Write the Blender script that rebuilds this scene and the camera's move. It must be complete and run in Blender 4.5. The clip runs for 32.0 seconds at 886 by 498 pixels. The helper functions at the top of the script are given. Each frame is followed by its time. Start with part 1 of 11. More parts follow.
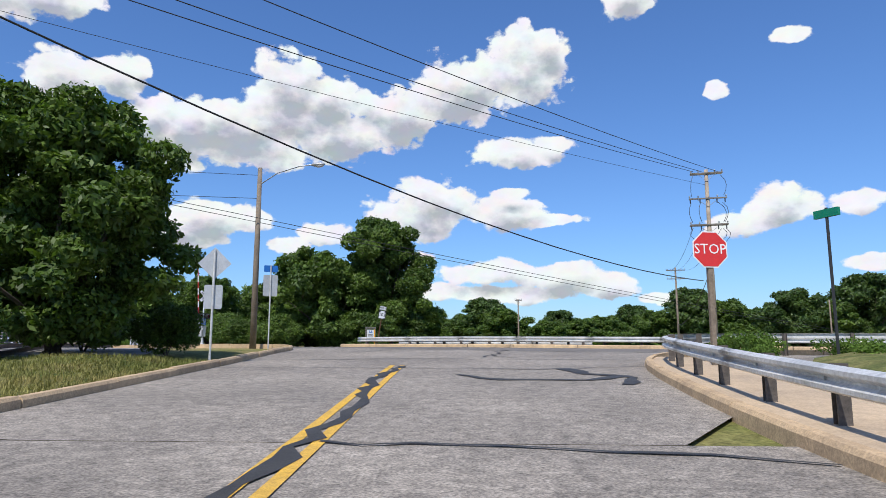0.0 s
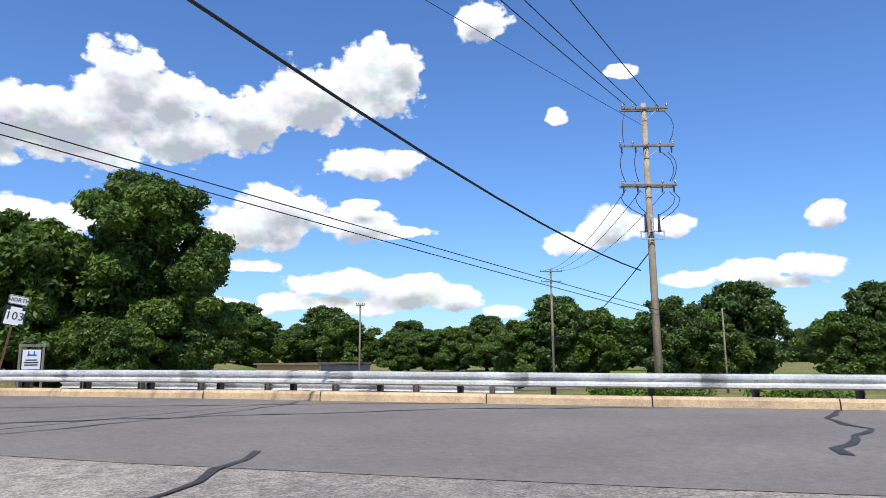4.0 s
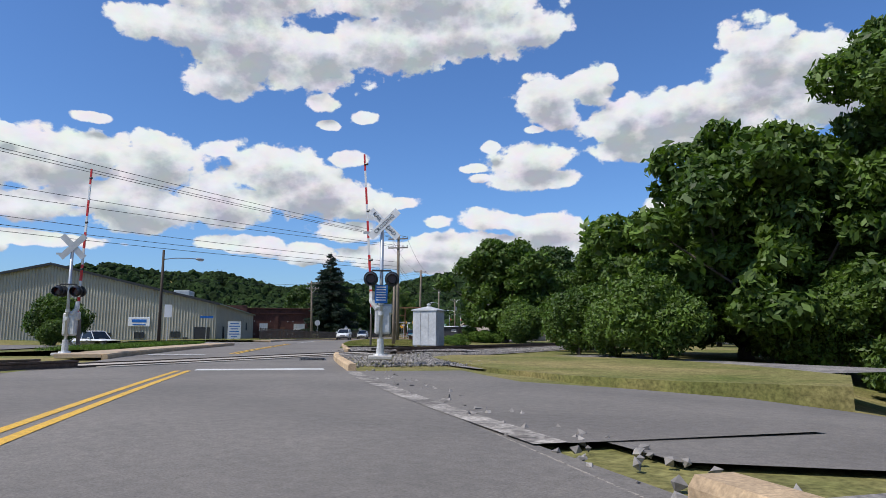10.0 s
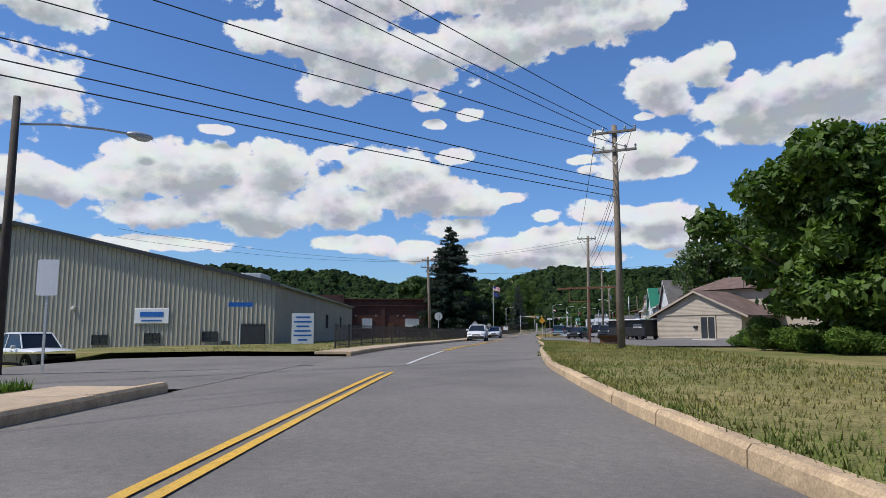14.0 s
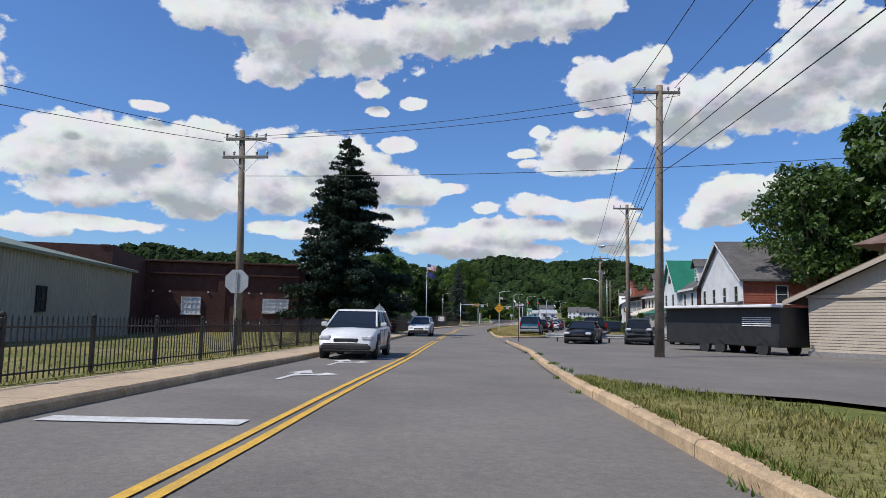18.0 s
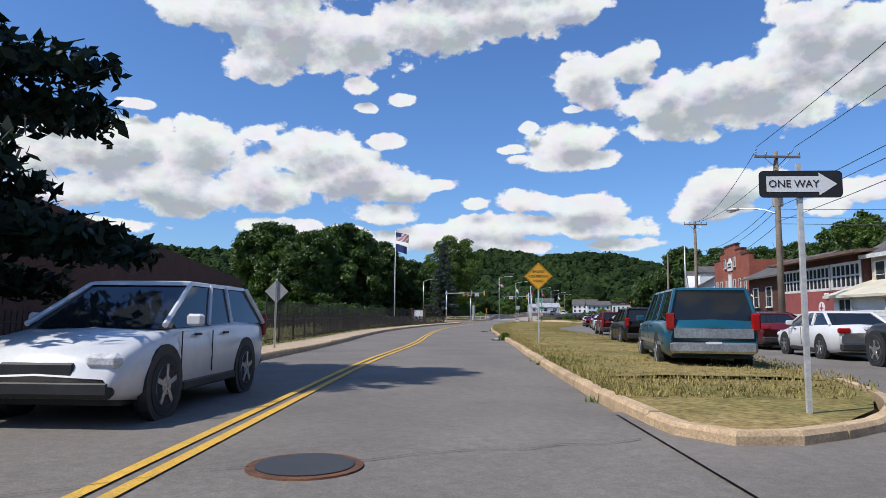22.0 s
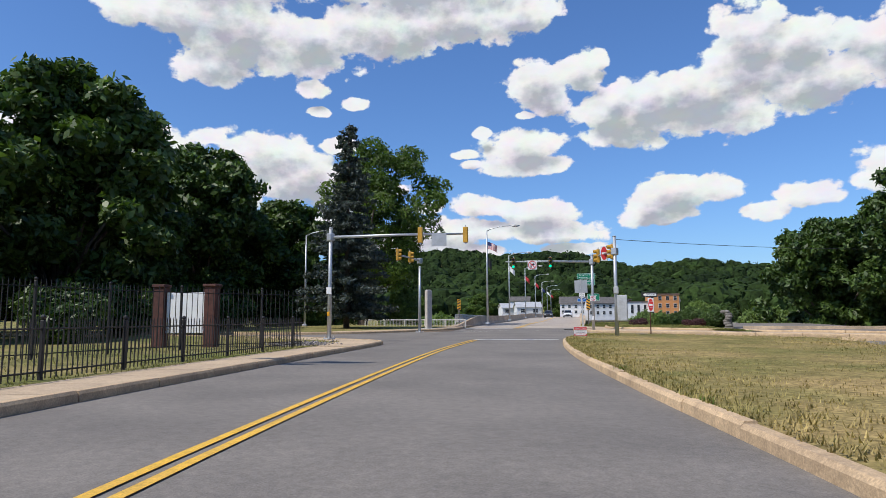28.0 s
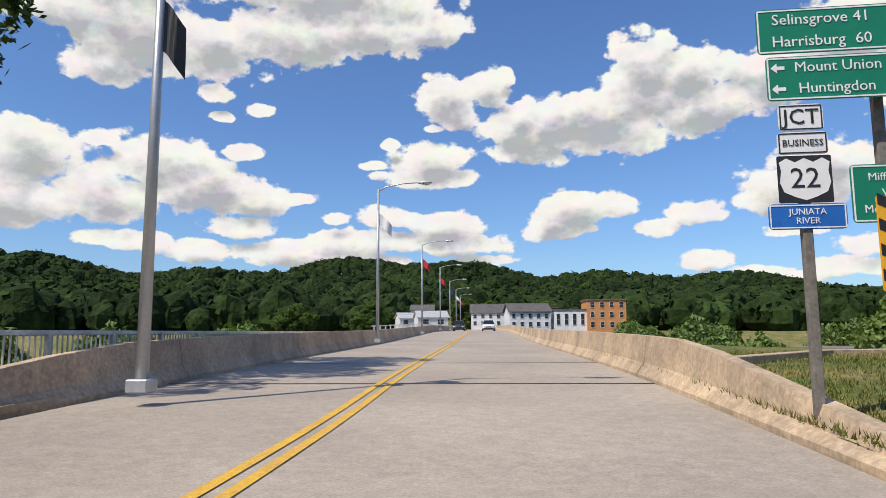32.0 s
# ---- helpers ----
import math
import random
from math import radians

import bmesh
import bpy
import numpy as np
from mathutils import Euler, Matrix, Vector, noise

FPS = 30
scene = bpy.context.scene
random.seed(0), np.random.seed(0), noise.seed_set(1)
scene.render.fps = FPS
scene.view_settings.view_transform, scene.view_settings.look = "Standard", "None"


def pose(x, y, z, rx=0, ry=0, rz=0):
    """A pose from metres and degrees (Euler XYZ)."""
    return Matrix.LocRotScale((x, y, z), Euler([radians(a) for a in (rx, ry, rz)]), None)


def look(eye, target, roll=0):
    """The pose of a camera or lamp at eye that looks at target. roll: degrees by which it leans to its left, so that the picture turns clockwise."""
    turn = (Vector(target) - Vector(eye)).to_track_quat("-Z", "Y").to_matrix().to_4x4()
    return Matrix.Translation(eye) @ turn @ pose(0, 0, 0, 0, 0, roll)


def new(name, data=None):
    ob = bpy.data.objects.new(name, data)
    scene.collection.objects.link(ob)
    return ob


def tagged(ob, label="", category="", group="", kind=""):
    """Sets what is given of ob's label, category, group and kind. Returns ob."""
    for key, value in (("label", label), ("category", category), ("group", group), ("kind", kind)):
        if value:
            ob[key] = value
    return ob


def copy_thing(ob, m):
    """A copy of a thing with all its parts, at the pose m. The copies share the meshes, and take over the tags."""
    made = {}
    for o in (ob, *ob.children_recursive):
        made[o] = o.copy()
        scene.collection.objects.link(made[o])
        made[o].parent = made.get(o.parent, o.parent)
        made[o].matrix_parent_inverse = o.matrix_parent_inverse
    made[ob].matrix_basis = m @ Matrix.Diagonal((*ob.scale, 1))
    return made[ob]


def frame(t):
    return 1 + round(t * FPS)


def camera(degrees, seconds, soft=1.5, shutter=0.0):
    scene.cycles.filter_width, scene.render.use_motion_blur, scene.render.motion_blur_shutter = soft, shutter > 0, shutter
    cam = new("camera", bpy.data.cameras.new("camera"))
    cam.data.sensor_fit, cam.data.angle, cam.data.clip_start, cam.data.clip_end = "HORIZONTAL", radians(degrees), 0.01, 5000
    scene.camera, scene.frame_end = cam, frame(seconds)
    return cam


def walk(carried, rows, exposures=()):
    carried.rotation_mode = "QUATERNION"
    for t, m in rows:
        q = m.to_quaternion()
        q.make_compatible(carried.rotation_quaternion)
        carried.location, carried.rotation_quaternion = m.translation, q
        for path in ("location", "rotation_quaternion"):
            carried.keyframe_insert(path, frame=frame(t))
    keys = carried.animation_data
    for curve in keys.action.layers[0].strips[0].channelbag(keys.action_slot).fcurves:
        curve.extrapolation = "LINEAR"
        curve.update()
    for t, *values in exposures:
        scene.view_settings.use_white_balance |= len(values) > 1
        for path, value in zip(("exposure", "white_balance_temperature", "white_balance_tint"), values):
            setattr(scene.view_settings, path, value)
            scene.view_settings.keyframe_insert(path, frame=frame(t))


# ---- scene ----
cam = camera(67.71, 32.0, soft=0.8)
PATH = [
    (0, pose(0.75, 0.50, 0.099, 98.45, -0.02, 0.54)),
    (0.5, pose(0.84, 5.03, 0.265, 98.69, 0.09, -0.02)),
    (1, pose(1.08, 8.99, 0.400, 98.80, -0.21, -1.32)),
    (1.5, pose(1.46, 12.42, 0.573, 99.03, -0.12, -3.06)),
    (2, pose(1.93, 15.29, 0.694, 99.14, 0.11, -5.14)),
    (2.5, pose(2.42, 17.50, 0.768, 99.18, 0.15, -7.37)),
    (3, pose(2.87, 19.08, 0.820, 99.11, -0.05, -9.42)),
    (3.5, pose(3.21, 20.11, 0.864, 99.34, 0.42, -11.20)),
    (4, pose(3.47, 20.74, 0.873, 99.37, 0.37, -12.54)),
    (4.5, pose(3.65, 21.18, 0.864, 99.43, 0.28, -13.50)),
    (5, pose(3.85, 21.65, 0.850, 99.56, 0.10, -14.02)),
    (5.5, pose(4.06, 22.41, 0.843, 99.70, -0.14, -13.68)),
    (6, pose(4.22, 23.47, 0.837, 99.77, -0.23, -11.92)),
    (6.5, pose(4.21, 24.70, 0.858, 99.79, -0.03, -8.89)),
    (7, pose(4.00, 26.12, 0.893, 99.55, 0.01, -4.39)),
    (7.5, pose(3.55, 27.74, 0.990, 98.96, -0.18, 1.71)),
    (8, pose(2.79, 29.45, 1.047, 98.33, -0.48, 8.85)),
    (8.5, pose(1.63, 31.25, 1.034, 97.79, -0.40, 17.33)),
    (9, pose(0.09, 33.04, 1.005, 97.35, -0.40, 26.51)),
    (9.5, pose(-2.01, 34.79, 0.968, 97.35, -0.40, 35.39)),
    (10, pose(-4.49, 36.43, 0.850, 97.38, -0.30, 40.77)),
    (10.5, pose(-7.31, 38.32, 0.888, 97.18, -0.10, 44.74)),
    (11, pose(-10.39, 40.39, 0.890, 97.18, -0.10, 47.40)),
    (11.5, pose(-13.68, 42.62, 0.934, 97.15, -0.10, 49.09)),
    (12, pose(-16.98, 44.98, 0.965, 97.15, 0.00, 50.13)),
    (12.5, pose(-20.40, 47.58, 0.976, 97.32, -0.10, 50.71)),
    (13, pose(-23.93, 50.35, 1.006, 97.24, 0.00, 50.91)),
    (13.5, pose(-27.49, 53.29, 1.079, 97.15, 0.30, 50.76)),
    (14, pose(-31.07, 56.41, 1.092, 96.99, 0.13, 50.29)),
    (14.5, pose(-34.75, 59.77, 1.097, 96.78, -0.18, 49.76)),
    (15, pose(-38.52, 63.30, 1.128, 96.36, -0.60, 48.86)),
    (15.5, pose(-42.35, 66.99, 1.173, 96.09, -0.93, 48.01)),
    (16, pose(-46.23, 70.84, 1.224, 96.05, -1.06, 47.26)),
    (16.5, pose(-50.15, 74.83, 1.278, 96.14, -1.07, 46.55)),
    (17, pose(-54.06, 78.97, 1.316, 96.06, -1.09, 45.81)),
    (17.5, pose(-57.91, 83.18, 1.319, 96.11, -1.08, 45.22)),
    (18, pose(-61.73, 87.36, 1.303, 96.12, -1.02, 44.85)),
    (18.5, pose(-65.61, 91.62, 1.284, 96.14, -0.85, 44.62)),
    (19, pose(-69.49, 95.84, 1.256, 95.99, -0.72, 44.30)),
    (19.5, pose(-73.28, 100.07, 1.226, 95.99, -0.50, 44.19)),
    (20, pose(-77.11, 104.32, 1.164, 95.97, -0.42, 44.16)),
    (20.5, pose(-81.05, 108.68, 1.075, 95.98, -0.46, 44.07)),
    (21, pose(-85.12, 113.00, 1.031, 96.01, -0.56, 43.92)),
    (21.5, pose(-89.11, 117.46, 1.100, 95.87, -0.58, 44.00)),
    (22, pose(-93.22, 121.94, 1.107, 95.80, -0.48, 44.05)),
    (22.5, pose(-97.57, 126.69, 1.088, 95.94, -0.25, 43.97)),
    (23, pose(-102.15, 131.76, 1.021, 95.95, 0.00, 44.13)),
    (23.5, pose(-106.58, 136.83, 1.029, 95.92, -0.02, 44.10)),
    (24, pose(-111.20, 141.91, 1.062, 96.03, -0.06, 44.03)),
    (24.5, pose(-115.88, 146.91, 1.072, 96.05, -0.02, 43.86)),
    (25, pose(-120.53, 151.84, 1.057, 96.08, 0.09, 43.59)),
    (25.5, pose(-125.07, 156.76, 1.037, 96.08, 0.27, 43.26)),
    (26, pose(-129.51, 161.81, 1.044, 96.06, 0.38, 42.83)),
    (26.5, pose(-133.95, 167.01, 1.037, 96.03, 0.42, 42.19)),
    (27, pose(-138.43, 172.34, 1.018, 96.01, 0.39, 41.66)),
    (27.5, pose(-142.95, 177.82, 0.993, 96.05, 0.30, 41.15)),
    (28, pose(-147.40, 183.40, 0.973, 96.22, 0.15, 40.12)),
    (28.5, pose(-151.57, 188.96, 0.972, 96.35, 0.00, 38.93)),
    (29, pose(-155.33, 194.35, 0.975, 96.57, -0.04, 37.64)),
    (29.5, pose(-158.79, 199.56, 0.996, 96.81, 0.03, 36.32)),
    (30, pose(-162.03, 204.72, 1.056, 96.97, 0.10, 34.97)),
    (30.5, pose(-165.15, 210.08, 1.177, 97.03, 0.12, 33.81)),
    (31, pose(-168.25, 215.68, 1.225, 96.92, 0.10, 32.88)),
    (31.5, pose(-171.27, 221.19, 1.313, 96.87, 0.18, 32.31)),
    (32, pose(-174.32, 226.44, 1.537, 97.19, 0.31, 32.02)),
]
EXPOSURES = [(0, -0.02, 6200, 10), (2, 0.02, 6200, 10), (5.5, 0.22, 6200, 10), (6.2, 0.22, 6200, 10), (7.2, 0.05, 6200, 10), (8, -0.07, 6200, 10), (10, -0.15, 6200, 10), (11, -0.22, 6200, 10), (13, -0.24, 6200, 10), (17, -0.24, 6200, 10), (20, -0.17, 6200, 10), (24, -0.08, 6200, 10), (28, -0.08, 6300, 10), (29.5, -0.05, 6400, 10), (31, -0.02, 6650, 10), (32, -0.05, 6750, 10)]
walk(cam, PATH, EXPOSURES)

# ---- light and sky ----
SUN_DIR = Vector((-0.33, -0.94, 1.36)).normalized()
sun_data = bpy.data.lights.new("sun", "SUN")
sun_data.energy, sun_data.angle, sun_data.color = 5.0, radians(0.53), (1.0, 0.93, 0.83)
sun = new("sun", sun_data)
sun.matrix_world = look(SUN_DIR * 100, (0, 0, 0))

# banks of fair-weather cloud: bearing to the left of +y, height, half-width, half-height, in degrees
BANK_EAST = [(-26.7, 10.9, 3.3, 1.8), (-24.3, 9.6, 3.3, 1.2), (-32.2, 10.7, 2.0, 1.1), (-33.0, 6.2, 2.6, 0.7), (-37.4, 6.6, 3.3, 1.0), (-41.9, 6.7, 2.7, 1.1), (-40.0, 5.6, 3.2, 0.7), (-43.1, 10.6, 1.5, 1.1), (-22.8, 20.3, 1.0, 0.8), (-28.5, 23.5, 1.6, 0.6), (-16.0, 28.5, 2.5, 2.0)]
BANK_MAIN = [(31.6, 19.5, 3.4, 2.3), (33.4, 14.8, 3.9, 1.9), (38.2, 14.3, 1.6, 0.5), (26.0, 17.4, 3.3, 1.9), (21.2, 17.8, 4.9, 2.4), (14.4, 21.5, 3.8, 2.9), (18.3, 17.3, 7.4, 2.6), (10.2, 17.8, 5.5, 2.2), (4.6, 19.7, 4.8, 2.8), (-0.9, 21.6, 5.0, 3.2), (-6.4, 23.5, 4.3, 3.3), (-8.8, 24.6, 2.6, 2.1), (7.2, 20.5, 3.0, 1.4), (-6.2, 16.6, 4.5, 1.6), (-9.0, 17.2, 2.1, 0.9), (1.7, 12.7, 4.0, 2.2), (-4.6, 11.4, 4.1, 1.6), (-8.7, 10.8, 3.7, 0.6), (-5.3, 13.2, 1.7, 0.7)]
BANK_LOW = [(-3.3, 6.4, 4.6, 1.2), (-8.7, 6.0, 4.7, 1.4), (-4.8, 4.5, 6.3, 1.0), (-13.6, 5.2, 2.9, 1.3), (1.4, 4.8, 2.4, 0.9), (-18.0, 4.0, 1.9, 0.7), (20.3, 10.5, 4.9, 1.5), (23.2, 9.2, 2.3, 1.7), (4.2, 4.1, 2.8, 0.7)]
BANK_LOW_B = [(56.8, 7.3, 4.2, 0.9), (49.3, 8.5, 3.7, 1.1), (41.3, 8.0, 4.2, 1.2), (44.9, 6.7, 5.9, 0.8), (35.6, 9.7, 3.4, 1.2), (37.5, 7.9, 3.9, 1.0), (59.7, 7.4, 2.3, 0.8)]
BANK_HIGH = [(64.2, 23.9, 5.5, 1.9), (57.6, 23.4, 8.1, 3.7), (51.6, 23.4, 5.9, 2.7), (45.6, 24.5, 7.5, 2.5), (38.4, 25.3, 7.4, 2.2), (32.9, 25.6, 3.9, 1.8), (59.4, 21.0, 4.3, 2.0), (51.5, 19.3, 1.7, 0.9), (48.3, 18.4, 1.4, 0.8), (50.8, 17.7, 1.2, 0.5), (42.5, 28.3, 12.9, 2.6), (58.7, 27.9, 10.4, 2.9)]
BANK_WEST = [(64.9, 13.3, 4.7, 2.5), (66.1, 10.0, 6.2, 2.1), (56.2, 13.7, 4.8, 2.4), (59.4, 10.7, 5.2, 2.1), (52.3, 12.0, 5.4, 2.4), (48.3, 11.2, 3.7, 1.5), (44.3, 11.3, 2.0, 0.6), (60.0, 15.1, 1.8, 0.8), (48.9, 14.9, 1.9, 0.9), (69.2, 13.5, 2.6, 1.7)]
BANK_WEST_B = [(72.6, 12.9, 6.1, 2.3), (76.6, 11.8, 4.6, 2.1), (73.5, 9.4, 5.2, 1.5), (68.5, 10.5, 3.9, 1.7), (69.6, 16.4, 1.4, 0.5), (75.3, 14.6, 1.0, 0.5), (73.0, 6.9, 6.0, 0.7), (77.0, 6.4, 3.0, 0.8), (82.8, 11.3, 5.1, 1.8), (86.3, 8.6, 4.1, 1.9)]
BANK_NEAR = [(49.4, 8.6, 4.2, 1.1), (41.5, 9.7, 1.4, 0.7), (43.4, 7.0, 7.4, 1.4), (32.7, 9.3, 5.0, 1.4), (36.5, 8.0, 3.9, 1.2), (52.3, 6.9, 2.9, 1.2), (30.8, 7.5, 4.5, 1.1), (39.5, 6.0, 6.4, 0.8), (29.0, 6.1, 3.3, 0.6)]
BANK_RIGHT = [(28.2, 20.7, 2.4, 2.0), (30.6, 18.6, 3.0, 1.4), (26.5, 21.6, 1.2, 0.9), (32.8, 17.5, 1.1, 0.5), (18.6, 17.7, 6.0, 2.9), (23.3, 16.4, 5.0, 2.3), (14.5, 19.3, 4.7, 2.8), (11.0, 20.7, 3.7, 2.2), (25.3, 18.4, 1.7, 1.2), (32.6, 15.0, 3.5, 1.4), (33.6, 13.3, 3.9, 1.1), (37.7, 13.5, 1.2, 0.5), (30.7, 13.3, 2.3, 1.0), (36.5, 16.1, 1.0, 0.6), (20.1, 10.8, 3.7, 1.3), (22.6, 9.9, 2.7, 1.4), (21.8, 8.8, 3.5, 1.0)]
BANK_FORK = [(2.7, 11.1, 5.0, 2.1), (4.7, 10.1, 3.3, 1.3), (10.8, 9.5, 2.7, 1.3), (13.5, 8.6, 2.0, 0.9), (3.3, 7.7, 2.4, 0.6), (10.6, 5.7, 2.6, 0.9), (5.8, 4.6, 2.9, 0.7)]
BANK_SIDE = [(88, 18, 9, 4), (98, 12, 9, 3.5), (83, 24, 5, 2), (-62, 17, 8, 3), (-58, 9, 7, 2.6), (-75, 12, 9, 3)]
BANK_FAR = [(-90, 17, 10, 4), (-112, 12, 11, 3.5), (-130, 22, 10, 4), (-150, 14, 12, 4), (-172, 20, 11, 4), (165, 11, 10, 3), (146, 24, 10, 4), (126, 15, 11, 4), (110, 24, 9, 3.5)]


def node(tree, kind, **props):
    n = tree.nodes.new(kind)
    for key, value in props.items():
        if key == "operation":
            n.operation = value
        elif key == "blend_type":
            n.blend_type = value
        elif key == "data_type":
            n.data_type = value
        elif key == "node_tree":
            n.node_tree = value
    return n


def math_node(tree, op, a, b=None, c=None):
    n = node(tree, "ShaderNodeMath", operation=op)
    for i, v in enumerate((a, b, c)):
        if v is None:
            continue
        if isinstance(v, (int, float)):
            n.inputs[i].default_value = v
        else:
            tree.links.new(v, n.inputs[i])
    return n.outputs[0]


def vec_node(tree, op, a, b=None):
    n = node(tree, "ShaderNodeVectorMath", operation=op)
    for i, v in enumerate((a, b)):
        if v is None:
            continue
        if isinstance(v, (tuple, list)):
            n.inputs[i].default_value = v
        else:
            tree.links.new(v, n.inputs[i])
    return n.outputs["Value"] if op in ("LENGTH", "DOT_PRODUCT", "DISTANCE") else n.outputs[0]


def noise_node(tree, vec, scale, detail=4.0, rough=0.55):
    n = node(tree, "ShaderNodeTexNoise")
    n.inputs["Scale"].default_value, n.inputs["Detail"].default_value, n.inputs["Roughness"].default_value = scale, detail, rough
    if vec is not None:
        tree.links.new(vec, n.inputs["Vector"])
    return n


def ramp_node(tree, fac, stops):
    n = node(tree, "ShaderNodeValToRGB")
    n.color_ramp.elements[0].position, n.color_ramp.elements[0].color = stops[0][0], (*stops[0][1], 1)
    n.color_ramp.elements[1].position, n.color_ramp.elements[1].color = stops[-1][0], (*stops[-1][1], 1)
    for p, c in stops[1:-1]:
        n.color_ramp.elements.new(p).color = (*c, 1)
    tree.links.new(fac, n.inputs[0])
    return n.outputs[0]


def mix_node(tree, fac, a, b, blend="MIX"):
    n = node(tree, "ShaderNodeMix", data_type="RGBA", blend_type=blend)
    for sock, v in ((n.inputs[0], fac), (n.inputs[6], a), (n.inputs[7], b)):
        if isinstance(v, (int, float)):
            sock.default_value = v
        elif isinstance(v, (tuple, list)):
            sock.default_value = (*v[:3], 1)
        else:
            tree.links.new(v, sock)
    return n.outputs[2]


def cloud_group():
    """How much cloud lies at a bearing and height: the banks' rounded forms, roughened by noise."""
    g = bpy.data.node_groups.new("cloud_cover", "ShaderNodeTree")
    g.interface.new_socket("Place", in_out="INPUT", socket_type="NodeSocketVector")
    g.interface.new_socket("Cover", in_out="OUTPUT", socket_type="NodeSocketFloat")
    place = node(g, "NodeGroupInput").outputs[0]
    total = None
    for bank in (BANK_HIGH, BANK_MAIN, BANK_WEST, BANK_WEST_B, BANK_LOW, BANK_LOW_B, BANK_NEAR, BANK_RIGHT, BANK_FORK, BANK_EAST, BANK_SIDE, BANK_FAR):
        for az, el, w, h in bank:
            away = vec_node(g, "SUBTRACT", place, (az, el, 0))
            away = vec_node(g, "MULTIPLY", away, (1 / w, 1 / h, 0))
            lump = math_node(g, "SUBTRACT", 1.0, vec_node(g, "LENGTH", away))
            total = lump if total is None else math_node(g, "SMOOTH_MAX", total, lump, 0.12)
    big = noise_node(g, vec_node(g, "MULTIPLY", place, (0.22, 0.3, 0)), 1.0, 9, 0.6)
    puff = node(g, "ShaderNodeTexVoronoi")
    puff.inputs["Scale"].default_value = 1.0
    warp = noise_node(g, vec_node(g, "MULTIPLY", place, (0.5, 0.7, 0)), 1.0, 3)
    g.links.new(vec_node(g, "ADD", vec_node(g, "MULTIPLY", place, (0.42, 0.62, 0)), warp.outputs["Color"]), puff.inputs["Vector"])
    curl = node(g, "ShaderNodeTexVoronoi")
    curl.inputs["Scale"].default_value = 1.0
    twist = noise_node(g, vec_node(g, "MULTIPLY", place, (1.6, 2.0, 0)), 1.0, 3)
    g.links.new(vec_node(g, "ADD", vec_node(g, "MULTIPLY", place, (1.15, 1.5, 0)), twist.outputs["Color"]), curl.inputs["Vector"])
    rough = math_node(g, "MULTIPLY", math_node(g, "SUBTRACT", big.outputs["Fac"], 0.5), 1.75)
    round_ = math_node(g, "MULTIPLY", math_node(g, "SUBTRACT", 0.45, puff.outputs["Distance"]), 0.42)
    small = math_node(g, "MULTIPLY", math_node(g, "SUBTRACT", 0.4, curl.outputs["Distance"]), 0.2)
    cover = math_node(g, "ADD", math_node(g, "ADD", math_node(g, "ADD", total, rough), round_), small)
    g.links.new(cover, node(g, "NodeGroupOutput").inputs[0])
    return g


def make_sky():
    world = bpy.data.worlds.new("sky")
    scene.world = world
    world.use_nodes = True
    world.cycles.sampling_method, world.cycles.sample_map_resolution = "MANUAL", 512
    t = world.node_tree
    t.nodes.clear()
    sky = node(t, "ShaderNodeTexSky")
    sky.sky_type, sky.sun_disc = "NISHITA", False
    sky.sun_elevation = math.asin(SUN_DIR.z)
    sky.sun_rotation = math.atan2(SUN_DIR.x, SUN_DIR.y)
    sky.air_density, sky.dust_density, sky.ozone_density = 1.1, 0.5, 2.6
    way = node(t, "ShaderNodeTexCoord").outputs["Generated"]
    sep = node(t, "ShaderNodeSeparateXYZ")
    t.links.new(way, sep.inputs[0])
    x, y, z = sep.outputs
    bearing = math_node(t, "MULTIPLY", math_node(t, "ARCTAN2", math_node(t, "MULTIPLY", x, -1.0), y), 57.2958)
    height = math_node(t, "MULTIPLY", math_node(t, "ARCSINE", z), 57.2958)
    join = node(t, "ShaderNodeCombineXYZ")
    t.links.new(bearing, join.inputs[0])
    t.links.new(height, join.inputs[1])
    group = cloud_group()
    here = node(t, "ShaderNodeGroup", node_tree=group)
    t.links.new(join.outputs[0], here.inputs[0])
    above = node(t, "ShaderNodeGroup", node_tree=group)
    t.links.new(vec_node(t, "ADD", join.outputs[0], (0.4, 1.3, 0)), above.inputs[0])
    edge = node(t, "ShaderNodeMapRange")
    edge.interpolation_type = "SMOOTHSTEP"
    t.links.new(here.outputs[0], edge.inputs[0])
    edge.inputs[1].default_value, edge.inputs[2].default_value = -0.03, 0.17
    depth = math_node(t, "MULTIPLY", above.outputs[0], 1.15)
    white = ramp_node(t, depth, [(0.0, (11.2, 11.1, 10.9)), (0.3, (10.2, 10.15, 10.1)), (0.62, (7.6, 7.7, 8.0)), (0.9, (5.4, 5.7, 6.2))])
    body = noise_node(t, vec_node(t, "MULTIPLY", join.outputs[0], (0.45, 0.7, 0)), 1.0, 5, 0.6)
    white = mix_node(t, 0.3, white, mix_node(t, 1.0, white, body.outputs["Color"], "MULTIPLY"))
    seen = mix_node(t, edge.outputs[0], mix_node(t, 1.0, sky.outputs[0], (0.80, 1.08, 1.5), "MULTIPLY"), white)
    back = node(t, "ShaderNodeBackground")
    t.links.new(seen, back.inputs[0])
    back.inputs[1].default_value = 0.10
    t.links.new(back.outputs[0], node(t, "ShaderNodeOutputWorld").inputs[0])


make_sky()


